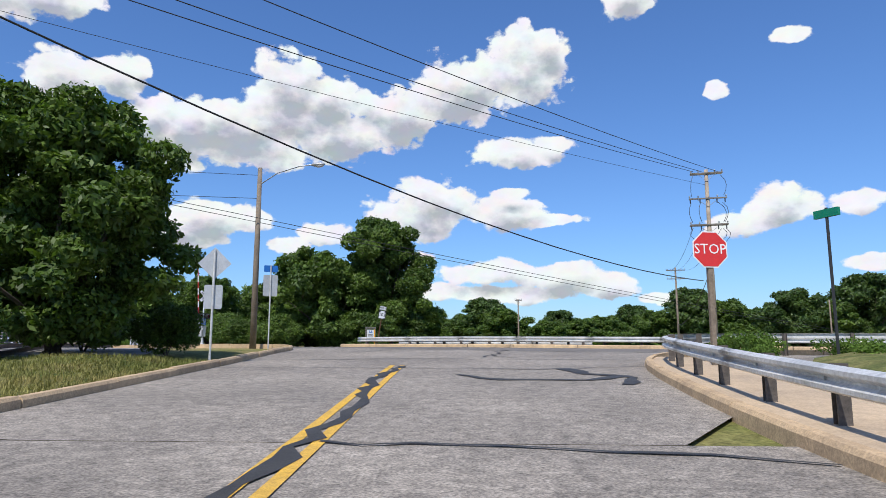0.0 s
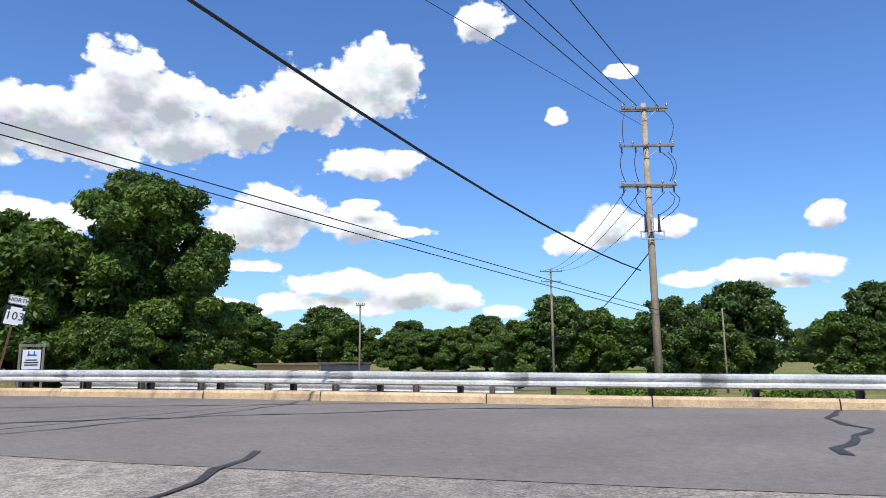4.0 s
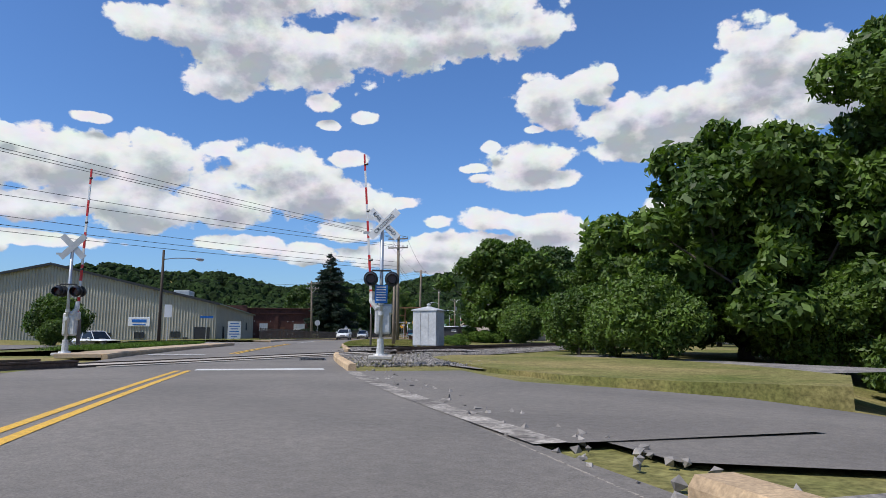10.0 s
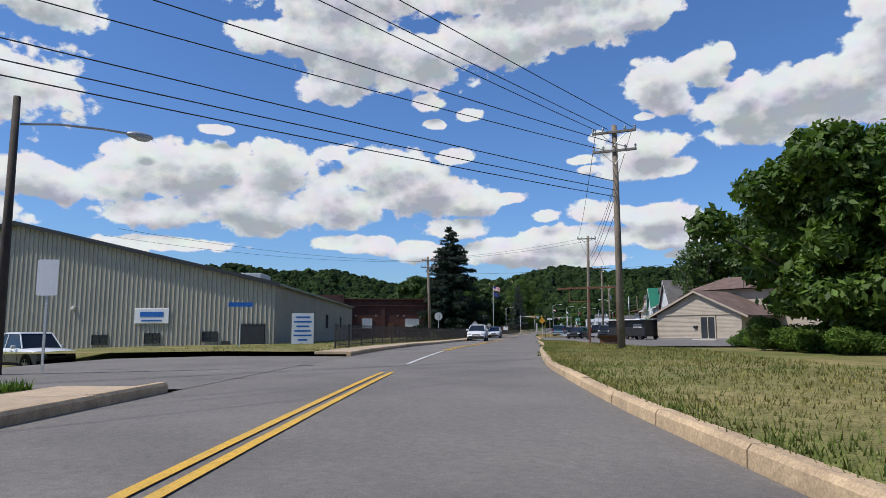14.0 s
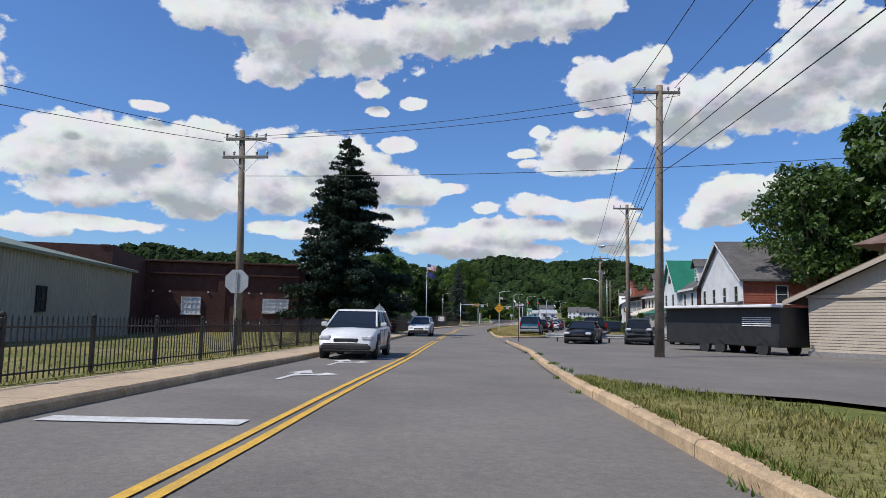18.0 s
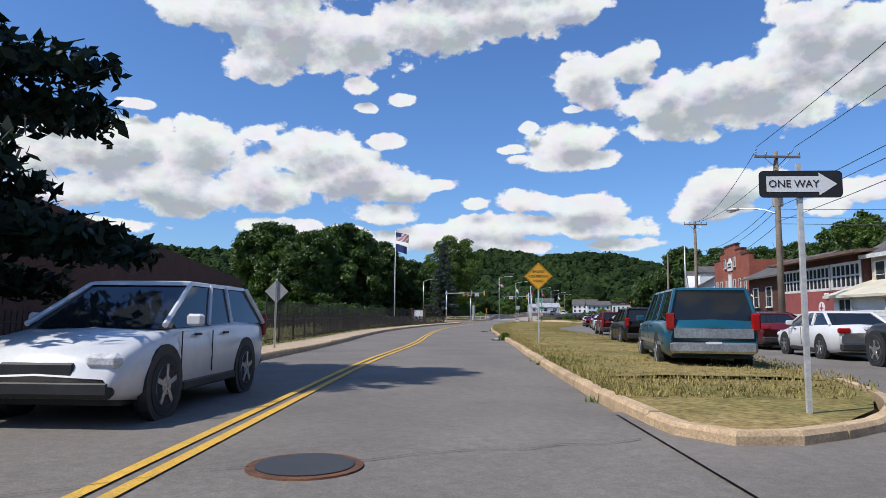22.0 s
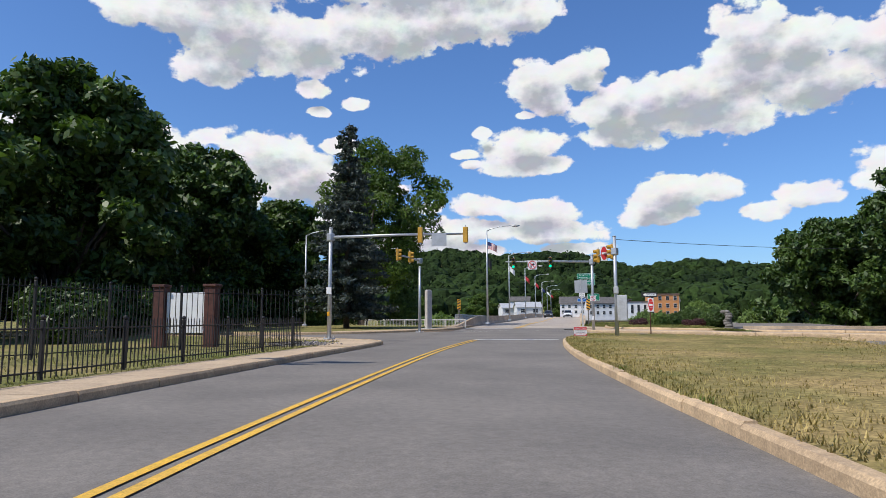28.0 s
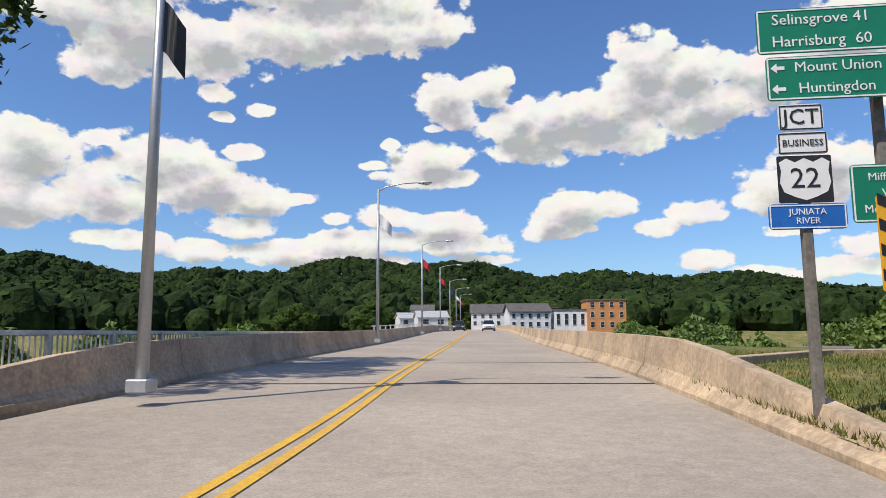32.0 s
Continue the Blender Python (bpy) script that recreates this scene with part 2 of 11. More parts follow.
# ---- materials ----
def stuff(name, base, second=None, rough=0.8, metal=0.0, scale=3.0, fine=40.0, bump=0.15, amount=0.5, spread=(0.35, 0.65), island=0.0, spec=0.5, coord="Object", trans=0.0, dist=0.01):
    """A surface: two colours mixed by broad noise, fine grain in tone and relief, and a tone of its own for each piece."""
    m = bpy.data.materials.new(name)
    m.use_nodes = True
    t = m.node_tree
    bsdf = t.nodes["Principled BSDF"]
    where = node(t, "ShaderNodeTexCoord").outputs[coord] if coord != "World" else node(t, "ShaderNodeNewGeometry").outputs["Position"]
    broad = noise_node(t, where, scale, 6, 0.6)
    grain = noise_node(t, where, fine, 3, 0.6)
    second = second or tuple(c * 0.7 for c in base)
    col = ramp_node(t, broad.outputs["Fac"], [(spread[0], second), (spread[1], base)])
    middle = noise_node(t, where, fine * 0.17, 4, 0.65)
    col = mix_node(t, 1.0, col, ramp_node(t, middle.outputs["Fac"], [(0.32, (1 - amount * 0.32,) * 3), (0.68, (1 + amount * 0.26,) * 3)]), "MULTIPLY")
    tone = ramp_node(t, grain.outputs["Fac"], [(0.3, (1 - amount * 0.6,) * 3), (0.7, (1 + amount * 0.3,) * 3)])
    col = mix_node(t, 1.0, col, tone, "MULTIPLY")
    if island:
        info = node(t, "ShaderNodeNewGeometry").outputs["Random Per Island"] if island < 1 else node(t, "ShaderNodeObjectInfo").outputs["Random"]
        k = island if island < 1 else island - 1
        col = mix_node(t, 1.0, col, ramp_node(t, info, [(0.0, (1 - k,) * 3), (1.0, (1 + k,) * 3)]), "MULTIPLY")
    t.links.new(col, bsdf.inputs["Base Color"])
    bsdf.inputs["Roughness"].default_value, bsdf.inputs["Metallic"].default_value = rough, metal
    bsdf.inputs["Specular IOR Level"].default_value = spec
    if bump:
        b = node(t, "ShaderNodeBump")
        b.inputs["Strength"].default_value, b.inputs["Distance"].default_value = bump, dist
        t.links.new(grain.outputs["Fac"], b.inputs["Height"])
        t.links.new(b.outputs[0], bsdf.inputs["Normal"])
    if trans:
        glow = node(t, "ShaderNodeBsdfTranslucent")
        t.links.new(mix_node(t, 1.0, col, (1.3, 1.5, 0.6), "MULTIPLY"), glow.inputs[0])
        mixed = node(t, "ShaderNodeMixShader")
        mixed.inputs[0].default_value = trans
        t.links.new(bsdf.outputs[0], mixed.inputs[1])
        t.links.new(glow.outputs[0], mixed.inputs[2])
        t.links.new(mixed.outputs[0], t.nodes["Material Output"].inputs[0])
    return m

M_ASPHALT = stuff("worn grey asphalt", (0.205, 0.182, 0.155), (0.15, 0.134, 0.115), 0.85, scale=0.35, fine=60, bump=0.4, amount=0.5, coord="World")
M_OLDROAD = stuff("old light asphalt with aggregate", (0.36, 0.315, 0.26), (0.24, 0.21, 0.175), 0.9, scale=0.3, fine=40, bump=0.6, amount=1.1, coord="World")
M_TAR = stuff("black tar crack seal", (0.035, 0.033, 0.03), (0.05, 0.047, 0.042), 0.65, scale=2, fine=60, bump=0.3, coord="World")
M_DECK = stuff("weathered concrete bridge deck", (0.42, 0.36, 0.29), (0.33, 0.28, 0.23), 0.85, scale=0.25, fine=35, bump=0.25, amount=0.4, coord="World")
M_YELLOW = stuff("worn yellow road paint", (0.72, 0.42, 0.04), (0.6, 0.36, 0.06), 0.75, scale=1.2, fine=60, bump=0.2, amount=0.5, coord="World")
M_WHITE = stuff("worn white road paint", (0.72, 0.71, 0.68), (0.5, 0.49, 0.46), 0.75, scale=1.0, fine=60, bump=0.2, amount=0.5, coord="World")
M_KERB = stuff("sunburnt tan concrete kerb", (0.60, 0.43, 0.25), (0.42, 0.30, 0.18), 0.85, scale=1.1, fine=40, bump=0.45, amount=0.5, coord="World", island=1.08)
M_WALK = stuff("tan concrete pavement", (0.52, 0.39, 0.25), (0.41, 0.31, 0.205), 0.88, scale=0.6, fine=30, bump=0.3, amount=0.35, coord="World", island=1.06)
M_BARRIER = stuff("stained concrete barrier", (0.62, 0.46, 0.30), (0.36, 0.275, 0.19), 0.9, scale=0.5, fine=14, bump=0.35, amount=0.5, coord="World")
M_GRASS = stuff("dry mown grass ground", (0.29, 0.235, 0.1), (0.13, 0.15, 0.04), 0.95, scale=0.22, fine=16, bump=0.6, amount=0.8, coord="World", spec=0.1)
M_DRYGRASS = stuff("parched mown grass ground", (0.34, 0.25, 0.105), (0.17, 0.16, 0.05), 0.95, scale=0.3, fine=11, bump=0.7, amount=0.9, coord="World", spec=0.1)
M_VERGE = stuff("rough green verge ground", (0.22, 0.19, 0.075), (0.085, 0.125, 0.03), 0.95, scale=0.6, fine=14, bump=0.7, amount=0.9, coord="World", spec=0.1)
M_STRAW = stuff("straw grass blades", (0.42, 0.32, 0.14), (0.27, 0.235, 0.09), 0.9, scale=0.3, fine=4, bump=0, amount=0.5, coord="World", island=0.35, spec=0.1, trans=0.2)
M_BLADE = stuff("grass blades", (0.31, 0.26, 0.1), (0.14, 0.17, 0.045), 0.9, scale=0.3, fine=4, bump=0, amount=0.5, coord="World", island=0.35, spec=0.1, trans=0.2)
M_WEED = stuff("green weeds", (0.12, 0.19, 0.03), (0.06, 0.11, 0.02), 0.8, scale=0.8, fine=6, bump=0, amount=0.5, coord="World", island=0.3, spec=0.2, trans=0.25)
M_GRAVEL = stuff("grey railway ballast", (0.3, 0.27, 0.245), (0.18, 0.165, 0.15), 0.95, scale=0.8, fine=14, bump=1.0, amount=0.9, coord="World", dist=0.03)
M_GUTTER = stuff("broken pale gravelly concrete", (0.40, 0.36, 0.31), (0.17, 0.15, 0.13), 0.95, scale=2.2, fine=22, bump=0.8, amount=0.9, coord="World", spread=(0.42, 0.56))
M_STONE = stuff("broken ballast stones", (0.33, 0.3, 0.27), (0.17, 0.155, 0.14), 0.95, scale=2, fine=20, bump=0.3, amount=0.4, coord="World", island=0.4)
M_SOIL = stuff("bare brown soil", (0.21, 0.15, 0.095), (0.13, 0.095, 0.06), 0.95, scale=0.6, fine=12, bump=0.6, amount=0.6, coord="World")
M_LEAF = stuff("broad tree leaves", (0.12, 0.185, 0.03), (0.048, 0.088, 0.014), 0.55, scale=0.35, fine=3, bump=0, amount=0.4, coord="World", island=0.4, spec=0.35, trans=0.28)
M_LEAFDARK = stuff("deep green tree leaves", (0.09, 0.145, 0.03), (0.036, 0.07, 0.014), 0.5, scale=0.35, fine=3, bump=0, amount=0.4, coord="World", island=0.4, spec=0.4, trans=0.22)
M_NEEDLE = stuff("dark spruce needles", (0.022, 0.042, 0.022), (0.013, 0.026, 0.015), 0.6, scale=0.8, fine=5, bump=0, amount=0.4, coord="World", island=0.35, spec=0.3, trans=0.1)
M_BLUENEEDLE = stuff("blue-grey spruce needles", (0.085, 0.105, 0.09), (0.045, 0.06, 0.052), 0.6, scale=0.8, fine=5, bump=0, amount=0.4, coord="World", island=0.4, spec=0.3, trans=0.12)
M_WILLOW = stuff("pale leaves of bank shrubs", (0.16, 0.23, 0.05), (0.09, 0.15, 0.03), 0.6, scale=0.3, fine=3, bump=0, amount=0.4, coord="World", island=0.4, trans=0.25)
M_REDLEAF = stuff("dark red shrub leaves", (0.09, 0.025, 0.025), (0.05, 0.015, 0.015), 0.6, scale=0.5, fine=4, bump=0, coord="World", island=0.4, trans=0.15)
M_FOREST = stuff("wooded hillside canopy", (0.032, 0.056, 0.014), (0.014, 0.027, 0.008), 0.9, scale=0.012, fine=0.35, bump=0.9, amount=0.9, coord="World", island=0.3, spec=0.1, dist=1.2)
M_FIELD = stuff("green hay field", (0.13, 0.20, 0.035), (0.10, 0.15, 0.03), 0.95, scale=0.03, fine=2.0, bump=0.5, amount=0.5, coord="World", spec=0.1)
M_BARK = stuff("grey-brown bark", (0.13, 0.10, 0.075), (0.07, 0.055, 0.04), 0.95, scale=3, fine=25, bump=0.8, amount=0.6)
M_POLEPALE = stuff("pale weathered pole wood", (0.42, 0.345, 0.265), (0.27, 0.215, 0.16), 0.9, scale=1.5, fine=25, bump=0.5, amount=0.5)
M_POLE = stuff("weathered wooden pole", (0.27, 0.215, 0.16), (0.17, 0.135, 0.1), 0.9, scale=1.5, fine=25, bump=0.5, amount=0.5)
M_POLEDARK = stuff("dark creosoted wood", (0.075, 0.055, 0.04), (0.045, 0.034, 0.026), 0.85, scale=2, fine=25, bump=0.5)
M_GALV = stuff("galvanised steel", (0.56, 0.58, 0.60), (0.42, 0.44, 0.46), 0.42, 0.75, scale=2.5, fine=30, bump=0.06, amount=0.25)
M_GALVOLD = stuff("dull galvanised guard rail", (0.74, 0.73, 0.70), (0.52, 0.52, 0.50), 0.5, 0.35, scale=1.5, fine=20, bump=0.08, amount=0.35)
M_POSTSTEEL = stuff("weathered dark steel post", (0.16, 0.135, 0.115), (0.09, 0.078, 0.07), 0.7, 0.3, scale=3, fine=30, bump=0.2)
M_RUST = stuff("rusted steel", (0.20, 0.085, 0.04), (0.10, 0.05, 0.03), 0.85, 0.2, scale=4, fine=30, bump=0.4)
M_ALU = stuff("grey painted signal pole", (0.50, 0.52, 0.54), (0.42, 0.44, 0.46), 0.4, 0.5, scale=1, fine=20, bump=0.04, amount=0.15)
M_BLACK = stuff("black painted metal", (0.02, 0.02, 0.022), (0.03, 0.03, 0.03), 0.45, scale=3, fine=30, bump=0.05)
M_FENCE = stuff("black wrought iron fence", (0.018, 0.018, 0.02), (0.035, 0.03, 0.028), 0.55, 0.2, scale=3, fine=30, bump=0.08)
M_RUBBER = stuff("black rubber", (0.018, 0.018, 0.018), (0.03, 0.03, 0.03), 0.8, scale=4, fine=30, bump=0.1)
M_WIRE = stuff("black cable", (0.02, 0.02, 0.022), (0.03, 0.03, 0.03), 0.6, scale=4, fine=20, bump=0)
M_STEEL = stuff("worn rail steel", (0.16, 0.11, 0.085), (0.09, 0.065, 0.05), 0.6, 0.5, scale=3, fine=30, bump=0.1)
M_SIDING = stuff("ribbed beige steel siding", (0.4, 0.375, 0.3), (0.34, 0.32, 0.26), 0.6, 0.1, scale=0.3, fine=12, bump=0.05, amount=0.15, coord="World")
M_BRICK = stuff("dark red brick", (0.11, 0.042, 0.031), (0.07, 0.029, 0.023), 0.9, scale=0.5, fine=9, bump=0.35, amount=0.6, coord="World")
M_BRICKRED = stuff("orange red brick", (0.34, 0.10, 0.06), (0.26, 0.075, 0.05), 0.9, scale=0.6, fine=10, bump=0.35, amount=0.5, coord="World")
M_REDPAINT = stuff("faded red painted block", (0.34, 0.085, 0.075), (0.27, 0.07, 0.065), 0.8, scale=0.5, fine=8, bump=0.2, amount=0.25, coord="World")
M_ROOF = stuff("grey shingle roof", (0.13, 0.12, 0.115), (0.09, 0.085, 0.08), 0.9, scale=0.8, fine=9, bump=0.4, amount=0.6, coord="World")
M_ROOFBROWN = stuff("brown shingle roof", (0.20, 0.13, 0.10), (0.14, 0.09, 0.07), 0.9, scale=0.8, fine=9, bump=0.4, amount=0.6, coord="World")
M_ROOFGREEN = stuff("green metal roof", (0.02, 0.19, 0.11), (0.018, 0.15, 0.09), 0.5, 0.1, scale=0.6, fine=6, bump=0.05, amount=0.2, coord="World")
M_VINYL = stuff("white clapboard", (0.74, 0.74, 0.73), (0.62, 0.62, 0.62), 0.6, scale=0.7, fine=12, bump=0.1, amount=0.15, coord="World")
M_CREAM = stuff("cream clapboard", (0.68, 0.62, 0.48), (0.58, 0.53, 0.41), 0.65, scale=0.7, fine=12, bump=0.1, amount=0.15, coord="World")
M_TAN = stuff("tan stucco", (0.62, 0.47, 0.30), (0.54, 0.41, 0.26), 0.85, scale=0.6, fine=12, bump=0.2, amount=0.2, coord="World")
M_BEIGE = stuff("beige siding", (0.44, 0.375, 0.29), (0.38, 0.32, 0.25), 0.7, scale=0.7, fine=12, bump=0.1, amount=0.15, coord="World")
M_BLOCK = stuff("grey concrete block", (0.26, 0.245, 0.235), (0.20, 0.19, 0.18), 0.9, scale=0.7, fine=12, bump=0.3, amount=0.3, coord="World")
M_ORANGE = stuff("orange stucco", (0.62, 0.27, 0.09), (0.54, 0.23, 0.08), 0.85, scale=0.6, fine=10, bump=0.2, amount=0.2, coord="World")
M_GREENSHED = stuff("green painted shed boards", (0.03, 0.12, 0.09), (0.022, 0.09, 0.07), 0.7, scale=1, fine=12, bump=0.2, coord="World")
M_WINDOW = stuff("dark window glass", (0.03, 0.035, 0.04), (0.05, 0.055, 0.06), 0.08, scale=0.8, fine=5, bump=0, amount=0.2)
M_FRAME = stuff("white painted frame", (0.72, 0.72, 0.70), (0.62, 0.62, 0.6), 0.6, scale=2, fine=30, bump=0.05)
M_DOOR = stuff("brown wooden door", (0.17, 0.075, 0.045), (0.12, 0.055, 0.035), 0.6, scale=2, fine=20, bump=0.2)
M_SIGNWHITE = stuff("white sign sheeting", (0.78, 0.78, 0.77), (0.72, 0.72, 0.71), 0.45, scale=2, fine=30, bump=0.02, amount=0.08)
M_SIGNBLACK = stuff("black sign ink", (0.015, 0.015, 0.016), (0.02, 0.02, 0.02), 0.5, scale=2, fine=30, bump=0)
M_SIGNYELLOW = stuff("yellow sign sheeting", (0.80, 0.40, 0.015), (0.72, 0.35, 0.015), 0.45, scale=2, fine=30, bump=0.02, amount=0.1)
M_SIGNRED = stuff("red sign sheeting", (0.62, 0.03, 0.03), (0.55, 0.028, 0.028), 0.45, scale=2, fine=30, bump=0.02, amount=0.1)
M_SIGNGREEN = stuff("green sign sheeting", (0.0, 0.20, 0.11), (0.0, 0.17, 0.095), 0.45, scale=2, fine=30, bump=0.02, amount=0.1)
M_SIGNBLUE = stuff("blue sign sheeting", (0.01, 0.13, 0.46), (0.01, 0.11, 0.4), 0.45, scale=2, fine=30, bump=0.02, amount=0.1)
M_SIGNBACK = stuff("bare aluminium sign back", (0.50, 0.51, 0.52), (0.42, 0.43, 0.44), 0.5, 0.5, scale=2, fine=30, bump=0.03, amount=0.2)
M_SIGNAL = stuff("yellow signal housing", (0.62, 0.34, 0.03), (0.5, 0.27, 0.03), 0.5, scale=2, fine=30, bump=0.03)
M_LENSRED = stuff("dark red lens", (0.10, 0.01, 0.01), (0.07, 0.008, 0.008), 0.2, scale=2, fine=30, bump=0)
M_CABINET = stuff("weathered aluminium housing", (0.62, 0.62, 0.61), (0.50, 0.50, 0.49), 0.5, 0.35, scale=1.2, fine=14, bump=0.08, amount=0.25)
M_GRANITE = stuff("light granite", (0.50, 0.47, 0.43), (0.42, 0.395, 0.365), 0.8, scale=2, fine=30, bump=0.25, amount=0.4)
M_TIMBER = stuff("grey weathered timber", (0.22, 0.20, 0.175), (0.14, 0.125, 0.11), 0.9, scale=3, fine=25, bump=0.4)
M_FLAGRED = stuff("red flag cloth", (0.5, 0.03, 0.04), (0.42, 0.03, 0.035), 0.8, scale=2, fine=30, bump=0.05)
M_FLAGBLUE = stuff("navy flag cloth", (0.02, 0.035, 0.16), (0.018, 0.03, 0.13), 0.8, scale=2, fine=30, bump=0.05)
M_TAIL = stuff("red tail lamp", (0.35, 0.01, 0.01), (0.28, 0.008, 0.008), 0.15, scale=2, fine=30, bump=0)
M_LAMP = stuff("clear lamp glass", (0.7, 0.7, 0.7), (0.6, 0.6, 0.6), 0.1, scale=2, fine=30, bump=0)
M_GREENLAMP = bpy.data.materials.new("lit green signal lens")
M_GREENLAMP.use_nodes = True
M_GREENLAMP.node_tree.nodes["Principled BSDF"].inputs["Base Color"].default_value = (0.0, 0.3, 0.18, 1)
M_GREENLAMP.node_tree.nodes["Principled BSDF"].inputs["Emission Color"].default_value = (0.0, 1.0, 0.55, 1)
M_GREENLAMP.node_tree.nodes["Principled BSDF"].inputs["Emission Strength"].default_value = 1.2


def paint(name, c, rough=0.28, metal=0.0):
    m = stuff(name, c, tuple(v * 0.85 for v in c), rough, metal, scale=1.5, fine=60, bump=0.0, amount=0.12)
    m.node_tree.nodes["Principled BSDF"].inputs["Coat Weight"].default_value = 0.35 if max(c) > 0.06 else 0.12
    m.node_tree.nodes["Principled BSDF"].inputs["Specular IOR Level"].default_value = 0.5 if max(c) > 0.06 else 0.22
    m.node_tree.nodes["Principled BSDF"].inputs["Coat Roughness"].default_value = 0.08
    return m


# ---- mesh building ----
class Geo:
    """Vertices and faces of one mesh, gathered piece by piece."""

    def __init__(self):
        self.v, self.f = [], []

    def add(self, verts, faces, m=None):
        n = len(self.v)
        self.v += [tuple(m @ Vector(p)) for p in verts] if m is not None else [tuple(p) for p in verts]
        self.f += [tuple(n + i for i in face) for face in faces]
        return self

    def box(self, c, s, rz=0.0, bevel=0.0, m=None):
        m = (m or Matrix()) @ Matrix.Translation(c) @ Matrix.Rotation(radians(rz), 4, "Z")
        x, y, z = s[0] / 2, s[1] / 2, s[2] / 2
        if not bevel:
            vs = [(a * x, b * y, c_ * z) for c_ in (-1, 1) for b in (-1, 1) for a in (-1, 1)]
            return self.add(vs, [(0, 2, 3, 1), (4, 5, 7, 6), (0, 1, 5, 4), (2, 6, 7, 3), (0, 4, 6, 2), (1, 3, 7, 5)], m)
        b = min(bevel, x * 0.9, y * 0.9, z * 0.9)
        vs, ids = [], {}
        for sx in (-1, 1):
            for sy in (-1, 1):
                for sz in (-1, 1):
                    for k, p in enumerate(((x, y - b, z - b), (x - b, y, z - b), (x - b, y - b, z))):
                        ids[sx, sy, sz, k] = len(vs)
                        vs.append((sx * p[0], sy * p[1], sz * p[2]))
        fs = []
        for s1 in (-1, 1):
            quad = [(-1, -1), (1, -1), (1, 1), (-1, 1)][::s1]
            fs.append([ids[s1, a, c_, 0] for a, c_ in quad])
            fs.append([ids[a, s1, c_, 1] for a, c_ in quad[::-1]])
            fs.append([ids[a, c_, s1, 2] for a, c_ in quad])
            for s2 in (-1, 1):
                e = 1 if s1 * s2 > 0 else -1
                fs.append([ids[s1, s2, -1, 0], ids[s1, s2, -1, 1], ids[s1, s2, 1, 1], ids[s1, s2, 1, 0]][::e])
                fs.append([ids[s1, -1, s2, 0], ids[s1, 1, s2, 0], ids[s1, 1, s2, 2], ids[s1, -1, s2, 2]][::e])
                fs.append([ids[-1, s1, s2, 1], ids[-1, s1, s2, 2], ids[1, s1, s2, 2], ids[1, s1, s2, 1]][::e])
                for s3 in (-1, 1):
                    fs.append([ids[s1, s2, s3, k] for k in range(3)][:: e * s3])
        return self.add(vs, fs, m)

    def cyl(self, p0, p1, r0, r1=None, n=10, caps=True, m=None):
        return self.tube([p0, p1], [r0, r0 if r1 is None else r1], n, caps, m)

    def tube(self, pts, r, n=8, caps=True, m=None):
        pts = [Vector(p) for p in pts]
        rs = [r] * len(pts) if isinstance(r, (int, float)) else list(r)
        vs, fs = [], []
        side = None
        for i, p in enumerate(pts):
            d = (pts[min(i + 1, len(pts) - 1)] - pts[max(i - 1, 0)]).normalized()
            if side is None:
                side = d.orthogonal().normalized()
            side = (side - d * side.dot(d)).normalized()
            up = d.cross(side)
            vs += [p + (side * math.cos(2 * math.pi * k / n) + up * math.sin(2 * math.pi * k / n)) * rs[i] for k in range(n)]
        for i in range(len(pts) - 1):
            fs += [(i * n + k, i * n + (k + 1) % n, (i + 1) * n + (k + 1) % n, (i + 1) * n + k) for k in range(n)]
        if caps:
            fs += [tuple(range(n))[::-1], tuple((len(pts) - 1) * n + k for k in range(n))]
        return self.add(vs, fs, m)

    def prism(self, poly, depth, m=None):
        """A polygon in x, z drawn out along y from 0 to depth."""
        n = len(poly)
        vs = [(x, 0, z) for x, z in poly] + [(x, depth, z) for x, z in poly]
        fs = [tuple(range(n)), tuple(range(2 * n - 1, n - 1, -1))]
        fs += [(i, n + i, n + (i + 1) % n, (i + 1) % n) for i in range(n)]
        return self.add(vs, fs, m)

    def slab(self, poly, z0, z1, m=None):
        """A polygon in x, y raised from z0 to z1."""
        n = len(poly)
        vs = [(x, y, z0) for x, y in poly] + [(x, y, z1) for x, y in poly]
        fs = [tuple(range(n))[::-1], tuple(range(n, 2 * n))]
        fs += [(i, (i + 1) % n, n + (i + 1) % n, n + i) for i in range(n)]
        return self.add(vs, fs, m)

    def ball(self, c, r, n=10, k=6, m=None):
        rx, ry, rz = (r, r, r) if isinstance(r, (int, float)) else r
        vs = [(c[0], c[1], c[2] - rz)]
        for j in range(1, k):
            a = math.pi * j / k
            vs += [(c[0] + rx * math.sin(a) * math.cos(2 * math.pi * i / n), c[1] + ry * math.sin(a) * math.sin(2 * math.pi * i / n), c[2] - rz * math.cos(a)) for i in range(n)]
        vs.append((c[0], c[1], c[2] + rz))
        fs = [(0, 1 + (i + 1) % n, 1 + i) for i in range(n)]
        for j in range(k - 2):
            fs += [(1 + j * n + i, 1 + j * n + (i + 1) % n, 1 + (j + 1) * n + (i + 1) % n, 1 + (j + 1) * n + i) for i in range(n)]
        e = len(vs) - 1
        fs += [(e, 1 + (k - 2) * n + i, 1 + (k - 2) * n + (i + 1) % n) for i in range(n)]
        return self.add(vs, fs, m)

    def mesh(self, name, material, smooth=False):
        me = bpy.data.meshes.new(name)
        me.from_pydata(self.v, [], self.f)
        me.materials.append(material)
        if smooth:
            me.polygons.foreach_set("use_smooth", [True] * len(me.polygons))
        me.update()
        return me


